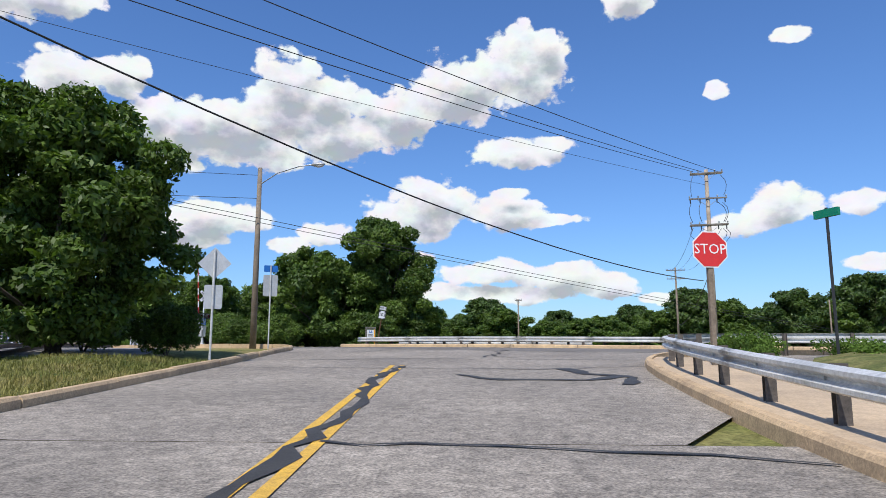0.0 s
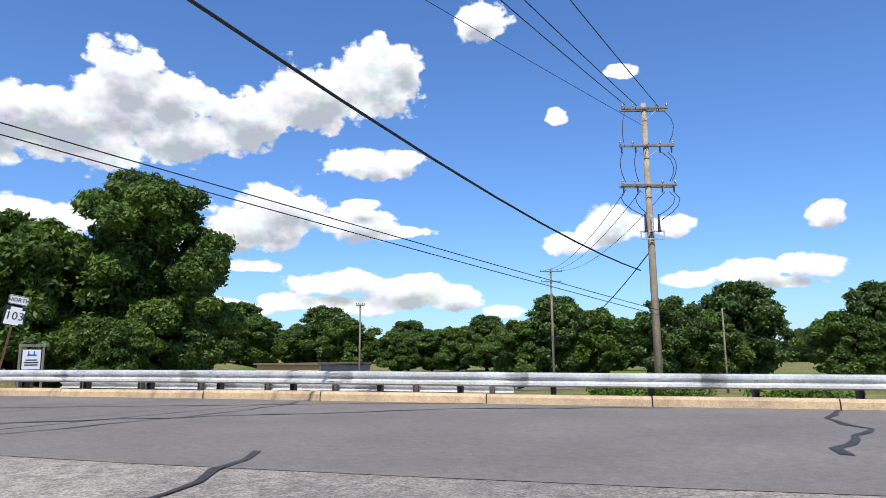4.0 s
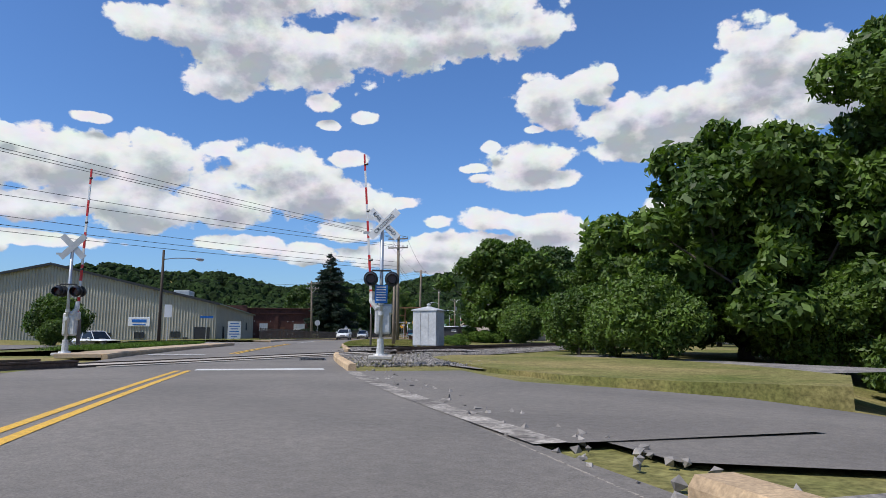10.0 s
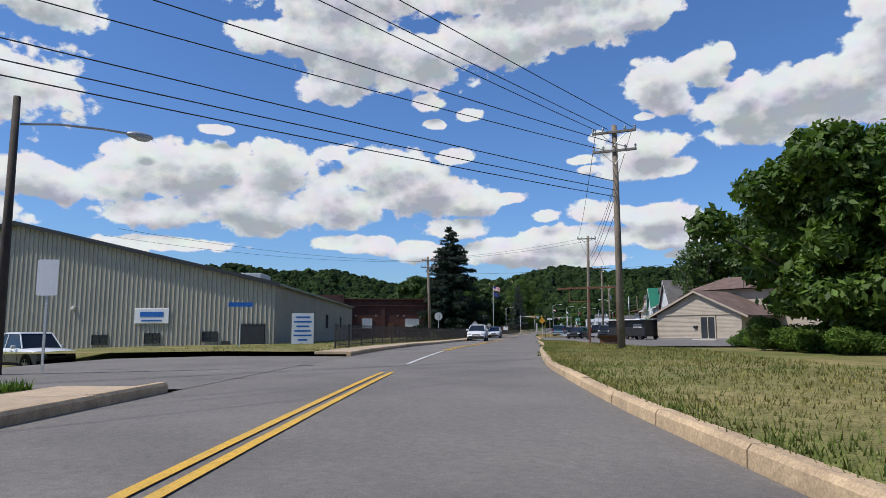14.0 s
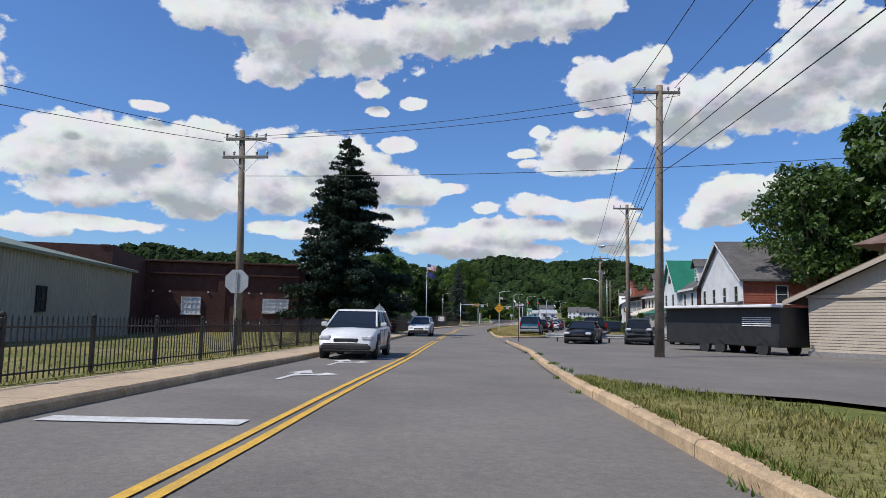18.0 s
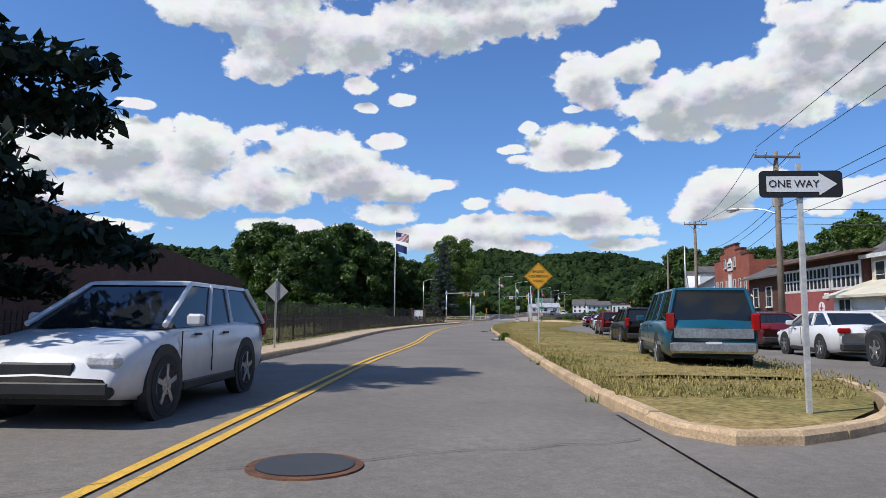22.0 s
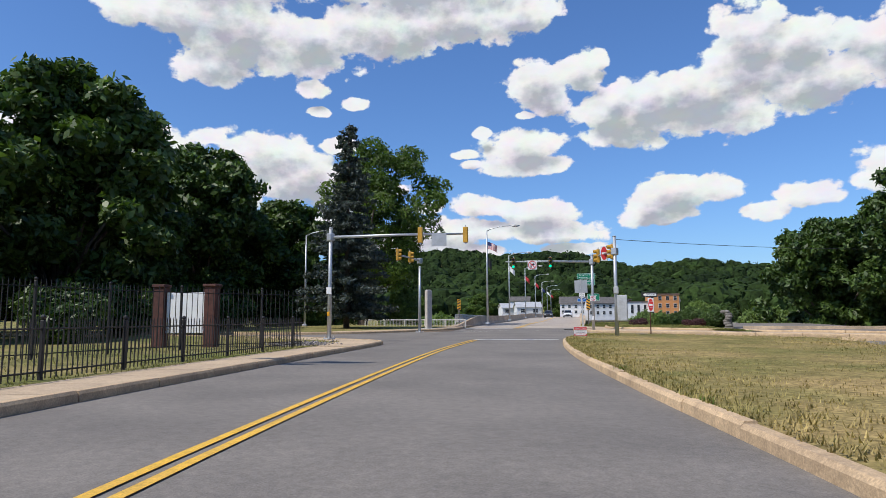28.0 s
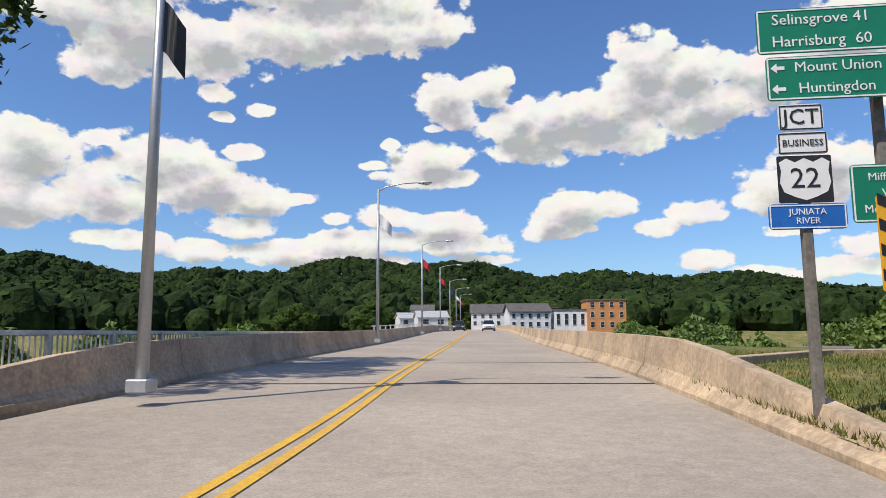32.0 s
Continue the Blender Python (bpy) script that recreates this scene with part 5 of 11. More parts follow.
def spruce_tree(label, h, r, low, seed, at, material=None, count=16000, trunk=0.24, bough=0.26):
    """A conifer of drooping tiers of boughs."""
    t = thing("spruce_tree", label, "tree", at)
    rnd = random.Random(seed)
    g, lumps, twigs = Geo(), [], Geo()
    g.tube([(0, 0, -0.3), (0, 0, h * 0.5), (0, 0, h)], [trunk, trunk * 0.6, 0.03], 8)
    z = low
    while z < h - 0.3:
        u = (z - low) / (h - low)
        reach = r * min(1.0, 0.84 + 1.2 * u) * (1 - u) ** 0.74 * rnd.uniform(0.85, 1.1) + 0.12
        for k in range(9 if u < 0.8 else 5):
            a = rnd.uniform(0, 6.283)
            L = reach * rnd.uniform(0.7, 1.1)
            droop = -0.14 * L + 0.25 * u
            tip = (L * math.cos(a), L * math.sin(a), z + droop)
            twigs.tube([(0, 0, z), (tip[0] * 0.6, tip[1] * 0.6, z + droop * 0.9), (tip[0], tip[1], tip[2] + 0.12 * L)], [0.05, 0.03, 0.01], 4)
            for w in (0.35, 0.6, 0.85, 1.0):
                side = bough * L * (1.15 - w * 0.7)
                lumps.append(((tip[0] * w, tip[1] * w, z + droop * w + 0.05 * L * w - 0.1), (max(0.12, side), max(0.12, side), max(0.1, side * 0.5))))
        z += (0.55 + 0.2 * rnd.random()) * (1 - 0.45 * u)
    part("trunk", g, M_BARK, t, smooth=True)
    part("branchwork", twigs, M_BARK, t)
    crown = new("needles", leaf_mesh("needles", material or M_NEEDLE, lumps, count, 0.15, seed, flat=-0.1, inner=0.7))
    crown.parent = t
    return t


def shrub(label, r, h, seed, material, count, size, at, name="shrub", group=""):
    t = thing(name, label, "shrub", at, group=group)
    rnd = random.Random(seed)
    lumps = [((rnd.uniform(-0.55, 0.55) * r, rnd.uniform(-0.55, 0.55) * r, h * rnd.uniform(0.25, 0.72)), (r * rnd.uniform(0.35, 0.5), r * rnd.uniform(0.35, 0.5), h * rnd.uniform(0.2, 0.32))) for i in range(9)]
    for c, s in lumps[:4]:
        part("stem", Geo().tube([(0, 0, -0.1), (c[0] * 0.5, c[1] * 0.5, c[2] * 0.6), c], [0.04, 0.025, 0.01], 5), M_BARK, t)
    crown = new("foliage", leaf_mesh("foliage", material, lumps, count, size, seed))
    crown.parent = t
    return t


def set_at(x, y, dz=0.0):
    return (x, y, ground_z(x, y) - 0.05 + dz)


def plant(source, x, y, scale=1.0, turn=0.0, wide=1.0):
    m = pose(*set_at(x, y), 0, 0, turn) @ Matrix.Diagonal((scale * wide, scale * wide, scale, 1))
    return copy_thing(source, m)


walnut = broad_tree("leafy dark green walnut tree with drooping boughs", 7.9, 3.7, 0.4, 3, M_LEAF, 70000, 0.12, set_at(-10.6, 19.5), n=22)
tall_maple = broad_tree("tall broad green maple above the guard rail", 14.6, 5.2, 0.6, 11, M_LEAF, 100000, 0.165, set_at(-5.9, 66.2), n=28)
dark_maple = broad_tree("dense deep green roadside tree", 13, 5.6, 0.8, 17, M_LEAFDARK, 40000, 0.25, set_at(-202, 208), n=22)
low_maple = broad_tree("spreading green tree by the railway", 10, 5.0, 0.4, 23, M_LEAF, 34000, 0.23, set_at(-41.5, 88.5), n=20)
thin_tree = broad_tree("half-bare thin green tree", 13, 4.6, 4.2, 29, M_LEAFDARK, 9000, 0.2, set_at(-76.1, 138.8), n=16)
big_maple = broad_tree("huge dark maple with sweeping boughs beside the memorial", 18.5, 6.8, 3.4, 31, M_LEAF, 30000, 0.2, set_at(-195.8, 228.5), n=20, lean=0.7, side=(2.0, 1.1))

for x, y, sc, tr in ((-13.2, 66, 0.98, 60), (-15.6, 64.4, 0.62, 120), (-10.6, 63.5, 0.9, 10), (-11.5, 72, 0.9, 200), (-6, 60, 0.45, 300)):
    plant(low_maple, x, y, sc, tr)
for x, y, sc, tr in ((-33.5, 95, 1.0, 80), (-26, 98, 0.85, 140), (-17, 103, 0.95, 220), (-8, 108, 1.0, 20), (-38, 105, 1.1, 50), (-21.5, 88, 0.6, 190)):
    plant(low_maple, x, y, sc, tr)
for x, y, sc, tr in ((-208, 228, 1.2, 40), (-206, 217, 1.35, 130), (-197, 201, 1.45, 200), (-191, 190, 1.25, 280), (-214, 208, 1.5, 80), (-205, 190, 1.45, 20)):
    plant(dark_maple, x, y, sc, tr)
for x, y, sc, tr in ((-160, 258, 1.1, 20), (-151, 252, 1.15, 130), (-141, 247, 1.1, 220), (-128, 240, 1.0, 310), (-155, 270, 1.2, 70), (-140, 262, 1.2, 170), (-118, 232, 1.0, 20), (-120, 250, 1.2, 200)):
    plant(dark_maple, x, y, sc, tr)
# far edge of the field below the turn
k = 0
for i in range(28):
    x = 95 - i * 7.2 + (i * 37 % 7)
    y = 190 - 0.1 * x + (i * 53 % 23)
    plant(low_maple if i % 3 else dark_maple, x, y, 1.05 + (i * 29 % 10) * 0.04, i * 67, 1.25)
for i in range(13):
    plant(dark_maple if i % 2 else low_maple, 38 + i * 6, 120 - i * 5 + (i * 31 % 13), 0.95 + (i % 3) * 0.1, i * 50, 1.1)
spruce = spruce_tree("tall dark spruce with drooping tiers beside the brick factory", 17.2, 5.6, 2.2, 5, set_at(-107.3, 121.2), count=110000, bough=0.22)
spruce_tree("ragged blue-grey spruce at the junction", 16.0, 3.9, 1.4, 7, set_at(-185.0, 216.8), M_BLUENEEDLE, count=34000, bough=0.19)


def far_woods(name, label, spots, seed, material, size=6.0, quads=26):
    """Woods too far off to tell tree from tree: leafy lumps on the hillside."""
    rng = np.random.default_rng(seed)
    lumps = []
    for x, y in spots:
        s = size * rng.uniform(0.7, 1.35)
        z = ground_z(x, y)
        lumps.append(((x, y, z + s * 0.75), (s, s, s * 1.05)))
    v, f = [], []
    unit = Geo().ball((0, 0, 0), 1.0, 7, 5)
    uv = np.array(unit.v)
    for (c, r) in lumps:
        w = uv * r * (1 + rng.normal(scale=0.13, size=(len(uv), 1)))
        n = len(v)
        v += (w + c).tolist()
        f += [tuple(n + i for i in face) for face in unit.f]
    for (c, r) in lumps:
        d = rng.normal(size=(quads, 3))
        d[:, 2] = np.abs(d[:, 2]) * 0.8 - 0.15
        d /= np.linalg.norm(d, axis=1)[:, None]
        p = np.array(c) + d * r * rng.uniform(0.85, 1.2, (quads, 1))
        e = np.cross(d + rng.normal(scale=0.5, size=(quads, 3)), rng.normal(size=(quads, 3)))
        e /= np.linalg.norm(e, axis=1)[:, None]
        b = np.cross(d, e)
        k = r[0] * rng.uniform(0.14, 0.3, (quads, 1))
        n = len(v)
        v += np.stack([p - e * k, p - b * k * 0.7, p + e * k, p + b * k * 0.7], 1).reshape(-1, 3).tolist()
        f += [(n + 4 * q, n + 4 * q + 1, n + 4 * q + 2, n + 4 * q + 3) for q in range(quads)]
    g = Geo()
    g.v, g.f = v, f
    ob = part(name, g, material, None, label, smooth=False)
    tagged(ob, label, "woods", kind="stuff")
    return ob


rng = np.random.default_rng(8)
spots = []
while len(spots) < 6500:
    az, r = math.radians(rng.uniform(-4, 128)), rng.uniform(430, 1560) 
    x, y = -80 - math.sin(az) * r, 120 + math.cos(az) * r
    d = Vector((x, y)) - BRIDGE_START
    if -10 < d.dot(BRIDGE_WAY) < 205 and abs(d.dot(BANK)) < 800:
        continue
    if d.dot(BRIDGE_WAY) > 0 and abs(d.dot(BANK)) < 40 and r < 560:
        continue
    spots.append((x, y))
far_woods("hill_woods", "dense green woods covering the long hill", spots, 4, M_FOREST, 8.0)
spots = [(-80 - math.sin(a) * r, 120 + math.cos(a) * r) for a, r in zip(np.radians(rng.uniform(-75, -2, 900)), rng.uniform(420, 1500, 900))]
far_woods("valley_woods", "distant green woods beyond the fields", spots, 5, M_FOREST, 8.0)

# ---- guard rails ----
def wbeam(line, height=0.52, side=1, lift=0.0):
    """The folded beam of a guard rail along a line, its face on the given side."""
    prof = [(0.0, 0.31),  (0.03, 0.30), (0.085, 0.27), (0.085, 0.22), (0.02, 0.17), (0.02, 0.14), (0.085, 0.09), (0.085, 0.04), (0.03, 0.01), (0.0, 0.0)]
    g = Geo()
    pts = [Vector(p) for p in line]
    n = len(prof)
    for i, p in enumerate(pts):
        w = (pts[min(i + 1, len(pts) - 1)] - pts[max(i - 1, 0)]).normalized()
        out = Vector((w.y, -w.x)) * side
        z = road_z(p.x, p.y) + height + lift
        for back in (0.0, -0.008):
            for a, h in prof:
                q = p + out * (a + back)
                g.v.append((q.x, q.y, z + h * 0.85))
    for i in range(len(pts) - 1):
        a, b = i * 2 * n, (i + 1) * 2 * n
        for k in range(n - 1):
            f = (a + k, b + k, b + k + 1, a + k + 1)
            g.f += [f, tuple(j + n for j in f)[::-1]]
        g.f += [(a, a + n, b + n, b), (a + n - 1, b + n - 1, b + 2 * n - 1, a + 2 * n - 1)]
    g.f += [(k, k + 1, k + n + 1, k + n) for k in range(n - 1)]
    e = (len(pts) - 1) * 2 * n
    g.f += [(e + k + 1, e + k, e + k + n, e + k + n + 1) for k in range(n - 1)]
    return g


def steel_post():
    g = Geo()
    g.box((0, 0.045, 0.2), (0.13, 0.012, 1.3)).box((0, -0.045, 0.2), (0.13, 0.012, 1.3)).box((0, 0, 0.2), (0.012, 0.08, 1.3))
    return g.mesh("post", M_POSTSTEEL)


POST_MESH = steel_post()
BOLT_MESH = Geo().cyl((0, 0, 0), (0.025, 0, 0), 0.018, n=8).mesh("bolt", M_GALV)


def guard_rail(line, label, side=1, height=0.5, spacing=1.905, material=None, wood=False, rounded=True):
    rail = thing("guard_rail", label, "guard rail", kind="")
    line = spread(line, 0.45)
    per = int(round(3.81 / 0.45))
    for i in range(0, len(line) - 1, per):
        seg = line[max(0, i - (1 if i else 0)): i + per + 1]
        if len(seg) > 1:
            part("rail_beam", wbeam(seg, height, side, 0.0015 * (i % 2)), material or M_GALVOLD, rail)
    if rounded:
        p, q = Vector(line[0]), Vector(line[1])
        w = (q - p).normalized()
        out = Vector((w.y, -w.x)) * side
        bend = [p + out * 0.02, p - w * 0.2 - out * 0.02, p - w * 0.3 - out * 0.16, p - w * 0.22 - out * 0.3]
        part("end_shoe", wbeam([tuple(v) for v in bend[::-1]], height, side), M_GALV, rail, "curled galvanised end shoe")
    step = max(1, int(round(spacing / 0.45)))
    for i in range(1, len(line), step):
        p = Vector(line[i])
        w = (Vector(line[min(i + 1, len(line) - 1)]) - Vector(line[i - 1])).normalized()
        out = Vector((w.y, -w.x)) * side
        c = p - out * 0.1
        post = new("post", POST_MESH)
        post.parent = rail
        post.matrix_basis = pose(c.x, c.y, road_z(c.x, c.y) + height - 0.58, 0, 0, math.degrees(math.atan2(out.y, out.x)))
        bolt = new("bolt", BOLT_MESH)
        bolt.parent = rail
        b = p + out * 0.02
        bolt.matrix_basis = pose(b.x, b.y, road_z(c.x, c.y) + height + 0.132, 0, 0, math.degrees(math.atan2(out.y, out.x)))
    return rail


far_line = curve_through(FAR_KERB[::-1], 1.0)[::-1]
far_rail = shifted(far_line, 0.34)[::-1][1:]
guard_rail(far_rail, "long dull galvanised guard rail along the junction kerb", side=1, height=0.3)
near_rail = shifted(street_right[2:], 0.5)
guard_rail(near_rail, "galvanised corner guard rail with rust along its top", side=-1, height=0.42)
back_rail = [(x, y) for x, y in shifted(far_line, 1.75) if -3.5 < x < 8.5]
guard_rail(back_rail, "second guard rail along the driveway below", side=1, height=0.1, rounded=False)
guard_rail([(-88.4, 124.6), (-85.3, 126.9), (-82.2, 129.4)], "short galvanised guard rail across the parking lot", side=1, height=0.3)


# ---- poles and wires ----
def pole_shaft(h, r0=0.17, r1=0.11, lean=(0, 0)):
    return Geo().tube([(0, 0, -0.4), (lean[0] * 0.4, lean[1] * 0.4, h * 0.5), (lean[0], lean[1], h)], [r0, (r0 + r1) / 2, r1], 12)


def insulator(p):
    return Geo().cyl(p, (p[0], p[1], p[2] + 0.07), 0.02, n=8).cyl((p[0], p[1], p[2] + 0.05), (p[0], p[1], p[2] + 0.12), 0.05, 0.045, 8).cyl((p[0], p[1], p[2] + 0.12), (p[0], p[1], p[2] + 0.19), 0.06, 0.03, 8)


def crossarm(parent, z, length, turn=0.0, double=True, pins=(-0.95, -0.5, 0.5, 0.95)):
    m = Matrix.Translation((0, 0, z)) @ Matrix.Rotation(radians(turn), 4, "Z")
    arm = Geo()
    for y in ((-0.16, 0.16) if double else (-0.16,)):
        arm.box((0, y, 0), (length, 0.09, 0.115), bevel=0.012, m=m)
    a = part("crossarm", arm, M_TIMBER, parent)
    for u in pins:
        g = insulator((u * length / 2, -0.16, 0.055))
        pin = part("insulator", Geo().add(g.v, g.f, m), M_SIGNBACK, a, smooth=True)
    brace = Geo()
    for sgn in (-1, 1):
        brace.cyl((sgn * length * 0.3, -0.18, -0.03), (0, -0.17, -0.62), 0.016, n=6, m=m)
    part("brace", brace, M_GALV, parent)
    return a


def utility_pole(label, x, y, h, arms=(), turn=0.0, z=None, r0=0.17, material=None, lean=(0, 0), name="utility_pole"):
    p = thing(name, label, "utility pole", (x, y, ground_z(x, y) - 0.1 if z is None else z), turn)
    part("shaft", pole_shaft(h, r0, r0 * 0.66, lean), material or M_POLE, p, smooth=True)
    for zz, length, dbl in arms:
        crossarm(p, zz, length, 0, dbl)
    return p


def lamp_arm(parent, z, reach, rise, turn, material=None):
    m = Matrix.Rotation(radians(turn), 4, "Z")
    arm = Geo().tube([(0.1, 0, z), (reach * 0.35, 0, z + rise * 0.62), (reach * 0.75, 0, z + rise * 0.95), (reach, 0, z + rise)], 0.03, 8, m=m)
    a = part("lamp_arm", arm, material or M_GALV, parent)
    head = Geo()
    head.ball((reach + 0.28, 0, z + rise - 0.01), (0.36, 0.15, 0.10), 12, 6, m=m)
    part("lamp_head", head, M_SIGNBACK, a, "grey cobra lamp head", smooth=True)
    part("lens", Geo().ball((reach + 0.34, 0, z + rise - 0.07), (0.22, 0.12, 0.08), 10, 6, m=m), M_LAMP, a, smooth=True)


def transformer(parent, z, a, r=0.24, h=0.75):
    c, s = math.cos(radians(a)), math.sin(radians(a))
    g = Geo().cyl((c * 0.45, s * 0.45, z), (c * 0.45, s * 0.45, z + h), r, n=14).cyl((c * 0.45, s * 0.45, z + h), (c * 0.45, s * 0.45, z + h + 0.05), r * 1.04, r * 0.7, 14)
    t = part("transformer", g, M_SIGNBACK, parent, "grey transformer can", smooth=False)
    part("bushing", Geo().cyl((c * 0.45, s * 0.45, z + h), (c * 0.5, s * 0.5, z + h + 0.28), 0.03, 0.02, 8), M_BLACK, t)


P1 = (20.2, 49.3)
pole1 = utility_pole("tall wooden utility pole with three double crossarms", *P1, 15.0, ((14.7, 2.3, True), (12.75, 2.7, False), (10.75, 2.7, True)), turn=-14, z=-1.6, r0=0.2, material=M_POLEPALE)
for k in (-0.32, 0.0, 0.32):
    part("fuse_switch", Geo().cyl((k, -0.34, 8.45), (k, -0.34, 9.25), 0.07, 0.045, n=8).box((k, -0.3, 8.42), (0.16, 0.3, 0.05)), M_BLACK if k else M_SIGNBACK, pole1)
rack = Geo()
for z in (8.05, 8.42):
    rack.box((0, -0.3, z), (1.15, 0.06, 0.06))
for k in (-0.55, 0.55):
    rack.box((k, -0.3, 8.24), (0.05, 0.05, 0.4))
part("fuse_rack", rack, M_GALV, pole1)
for z, w in ((12.75, 1.25), (10.75, 1.25)):
    for k in (-1, -0.45, 0.5, 0.95):
        part("hanging_insulator", Geo().cyl((k * w, -0.2, z - 0.08), (k * w, -0.2, z - 0.38), 0.05, 0.035, 8), M_BLACK, pole1)
for k, (x0, z0, x1, z1, bow) in enumerate(((-1.2, 12.4, -1.15, 10.9, -0.2), (-0.55, 12.4, -0.5, 10.9, -0.15), (0.7, 12.4, 1.0, 10.9, 0.35), (1.0, 12.4, 1.1, 10.9, 0.3), (-1.2, 10.4, -0.35, 9.2, -0.5), (-0.55, 10.4, -0.2, 9.3, -0.3), (0.95, 10.4, 0.35, 9.2, 0.45), (1.15, 10.4, 0.5, 9.0, 0.5), (-1.0, 14.5, -1.15, 12.9, -0.1), (0.95, 14.5, 1.1, 12.9, 0.3))):
    mid = ((x0 + x1) / 2 + bow, -0.3, (z0 + z1) / 2)
    part("jumper", Geo().tube([(x0, -0.2, z0), ((x0 + mid[0]) / 2 + bow * 0.35, -0.28, (z0 + mid[2]) / 2), mid, ((x1 + mid[0]) / 2 + bow * 0.2, -0.28, (z1 + mid[2]) / 2), (x1, -0.25, z1)], 0.02, 5), M_WIRE, pole1)
pole2 = utility_pole("distant wooden utility pole in the field", 32.3, 92.4, 14.6, ((14.2, 2.6, False), (13.0, 2.4, False)), turn=-10, z=-3.5)
pole3 = utility_pole("slim distant wooden pole beside the plant building", 10.0, 89.4, 9.7, ((9.5, 0.9, False),), turn=0, z=-3.2, r0=0.12)
utility_pole("small far wooden pole by the field", 48.5, 84, 9.0, (), z=-3.0, r0=0.12)
lamp_pole = utility_pole("weathered wooden street lamp pole at the corner", -8.05, 30.3, 8.35, (), z=0.0, r0=0.15, name="street_lamp")
lamp_arm(lamp_pole, 7.6, 2.6, 0.75, -12)
p4 = utility_pole("weathered wooden utility pole on the verge", -48.2, 80.6, 10.1, ((9.75, 1.9, False), (8.9, 1.9, False)), turn=28, z=0.05)
stub = utility_pole("plain wooden pole stub on the verge", -33.15, 65.08, 4.35, (), z=0.15, r0=0.11)
lamp2 = utility_pole("dark wooden street lamp pole by the warehouse", -49.1, 58.3, 6.6, (), z=0.0, r0=0.12, material=M_POLEDARK, name="street_lamp")
lamp_arm(lamp2, 5.95, 2.5, 0.25, 92, M_GALV)
p5 = utility_pole("tall leaning wooden utility pole at the parking lot", -73.9, 111.4, 10.7, ((10.4, 1.9, False),), turn=45, z=0.05, lean=(0.15, -0.1), r0=0.19)
p6 = utility_pole("wooden utility pole behind the iron fence", -86.2, 100.4, 8.9, ((8.5, 1.7, False), (7.75, 1.9, False)), turn=40, z=0.0, lean=(-0.25, 0))
p7 = utility_pole("dark wooden utility pole with a street lamp arm", -84.5, 128, 9.5, ((9.2, 2.0, False),), turn=45, z=-0.1, r0=0.16)
lamp_arm(p7, 6.5, 2.2, 0.35, 120, M_GALV)
p8 = utility_pole("wooden utility pole before the houses", -103.4, 155.3, 9.2, ((8.9, 2.2, False),), turn=45, z=-0.1)
lamp_arm(p8, 6.2, 1.8, 0.4, 135, M_GALV)
transformer(p8, 6.6, 60)
p9 = utility_pole("wooden utility pole on the side street", *R(222, 20), 9.6, ((9.3, 2.0, False),), turn=45, z=-0.1)
p9b = utility_pole("bare grey metal pole on the side street", *R(236, 23), 9.0, (), z=-0.1, r0=0.1, material=M_GALV)
p9c = utility_pole("wooden utility pole far along the side street", *R(262, 26), 10.2, (), z=-0.1, r0=0.14)
p11 = utility_pole("wooden pole near the trees of the far corner", *R(286, 28), 9.5, (), z=-0.1, r0=0.13)


def wire(a, b, sag, name="overhead_wire", r=0.011, label="thin black overhead wire sagging between poles"):
    a, b = Vector(a), Vector(b)
    pts = [a.lerp(b, u / 14) - Vector((0, 0, 4 * sag * (u / 14) * (1 - u / 14))) for u in range(15)]
    w = part(name, Geo().tube(pts, r, 5, False), M_WIRE)
    return tagged(w, label, "wire", "overhead wires")


for dx in (-1.0, -0.35, 0.9):
    wire((P1[0] + dx, P1[1], 13.25), (-20 + dx * 1.6, 7 - dx * 1.2, 10.9), 0.5, r=0.02)
wire((P1[0], P1[1], 12.2), (-30, 12, 12.6), 0.4, r=0.012)
wire((19.55, 49.3, 4.95), (-11.2, 15.1, 8.46), 1.23, r=0.032, label="thick black cable sagging to the pole")
wire((P1[0], P1[1], 6.0), (32.3, 92.4, 3.2), 1.2, r=0.03)
for dx in (-1.2, -0.4, 0.9):
    wire((P1[0] + dx, P1[1], 8.9), (32.3 + dx, 92.4, 10.9), 1.2, r=0.016)
for dx, dz in ((-0.3, 0.0), (0.1, 0.12)):
    wire((43.5 + dx, 61.7, 0.3 + dz), (-33.0 + dx, 14.8, 9.2 + dz), 0.55, r=0.014)
for z in (8.0, 6.9):
    wire((-8.05, 30.3, z), (-60, 10, z + 0.5), 0.8, r=0.012)
for dx in (-0.85, -0.3, 0.85):
    wire((-48.2 + dx * 0.8, 80.6 + dx * 0.5, 10.0), (-38 + dx * 1.2, 28, 10.4), 0.4, r=0.016)
for dx, z, e in ((-0.6, 9.1, 9.2), (0.6, 9.1, 9.6), (0.0, 7.6, 8.0), (0.0, 7.2, 7.4), (0.0, 6.9, 7.0)):
    wire((-48.2 + dx * 0.8, 80.6 + dx * 0.5, z), (-46 + dx * 2, 20, e), 0.5, r=0.017)
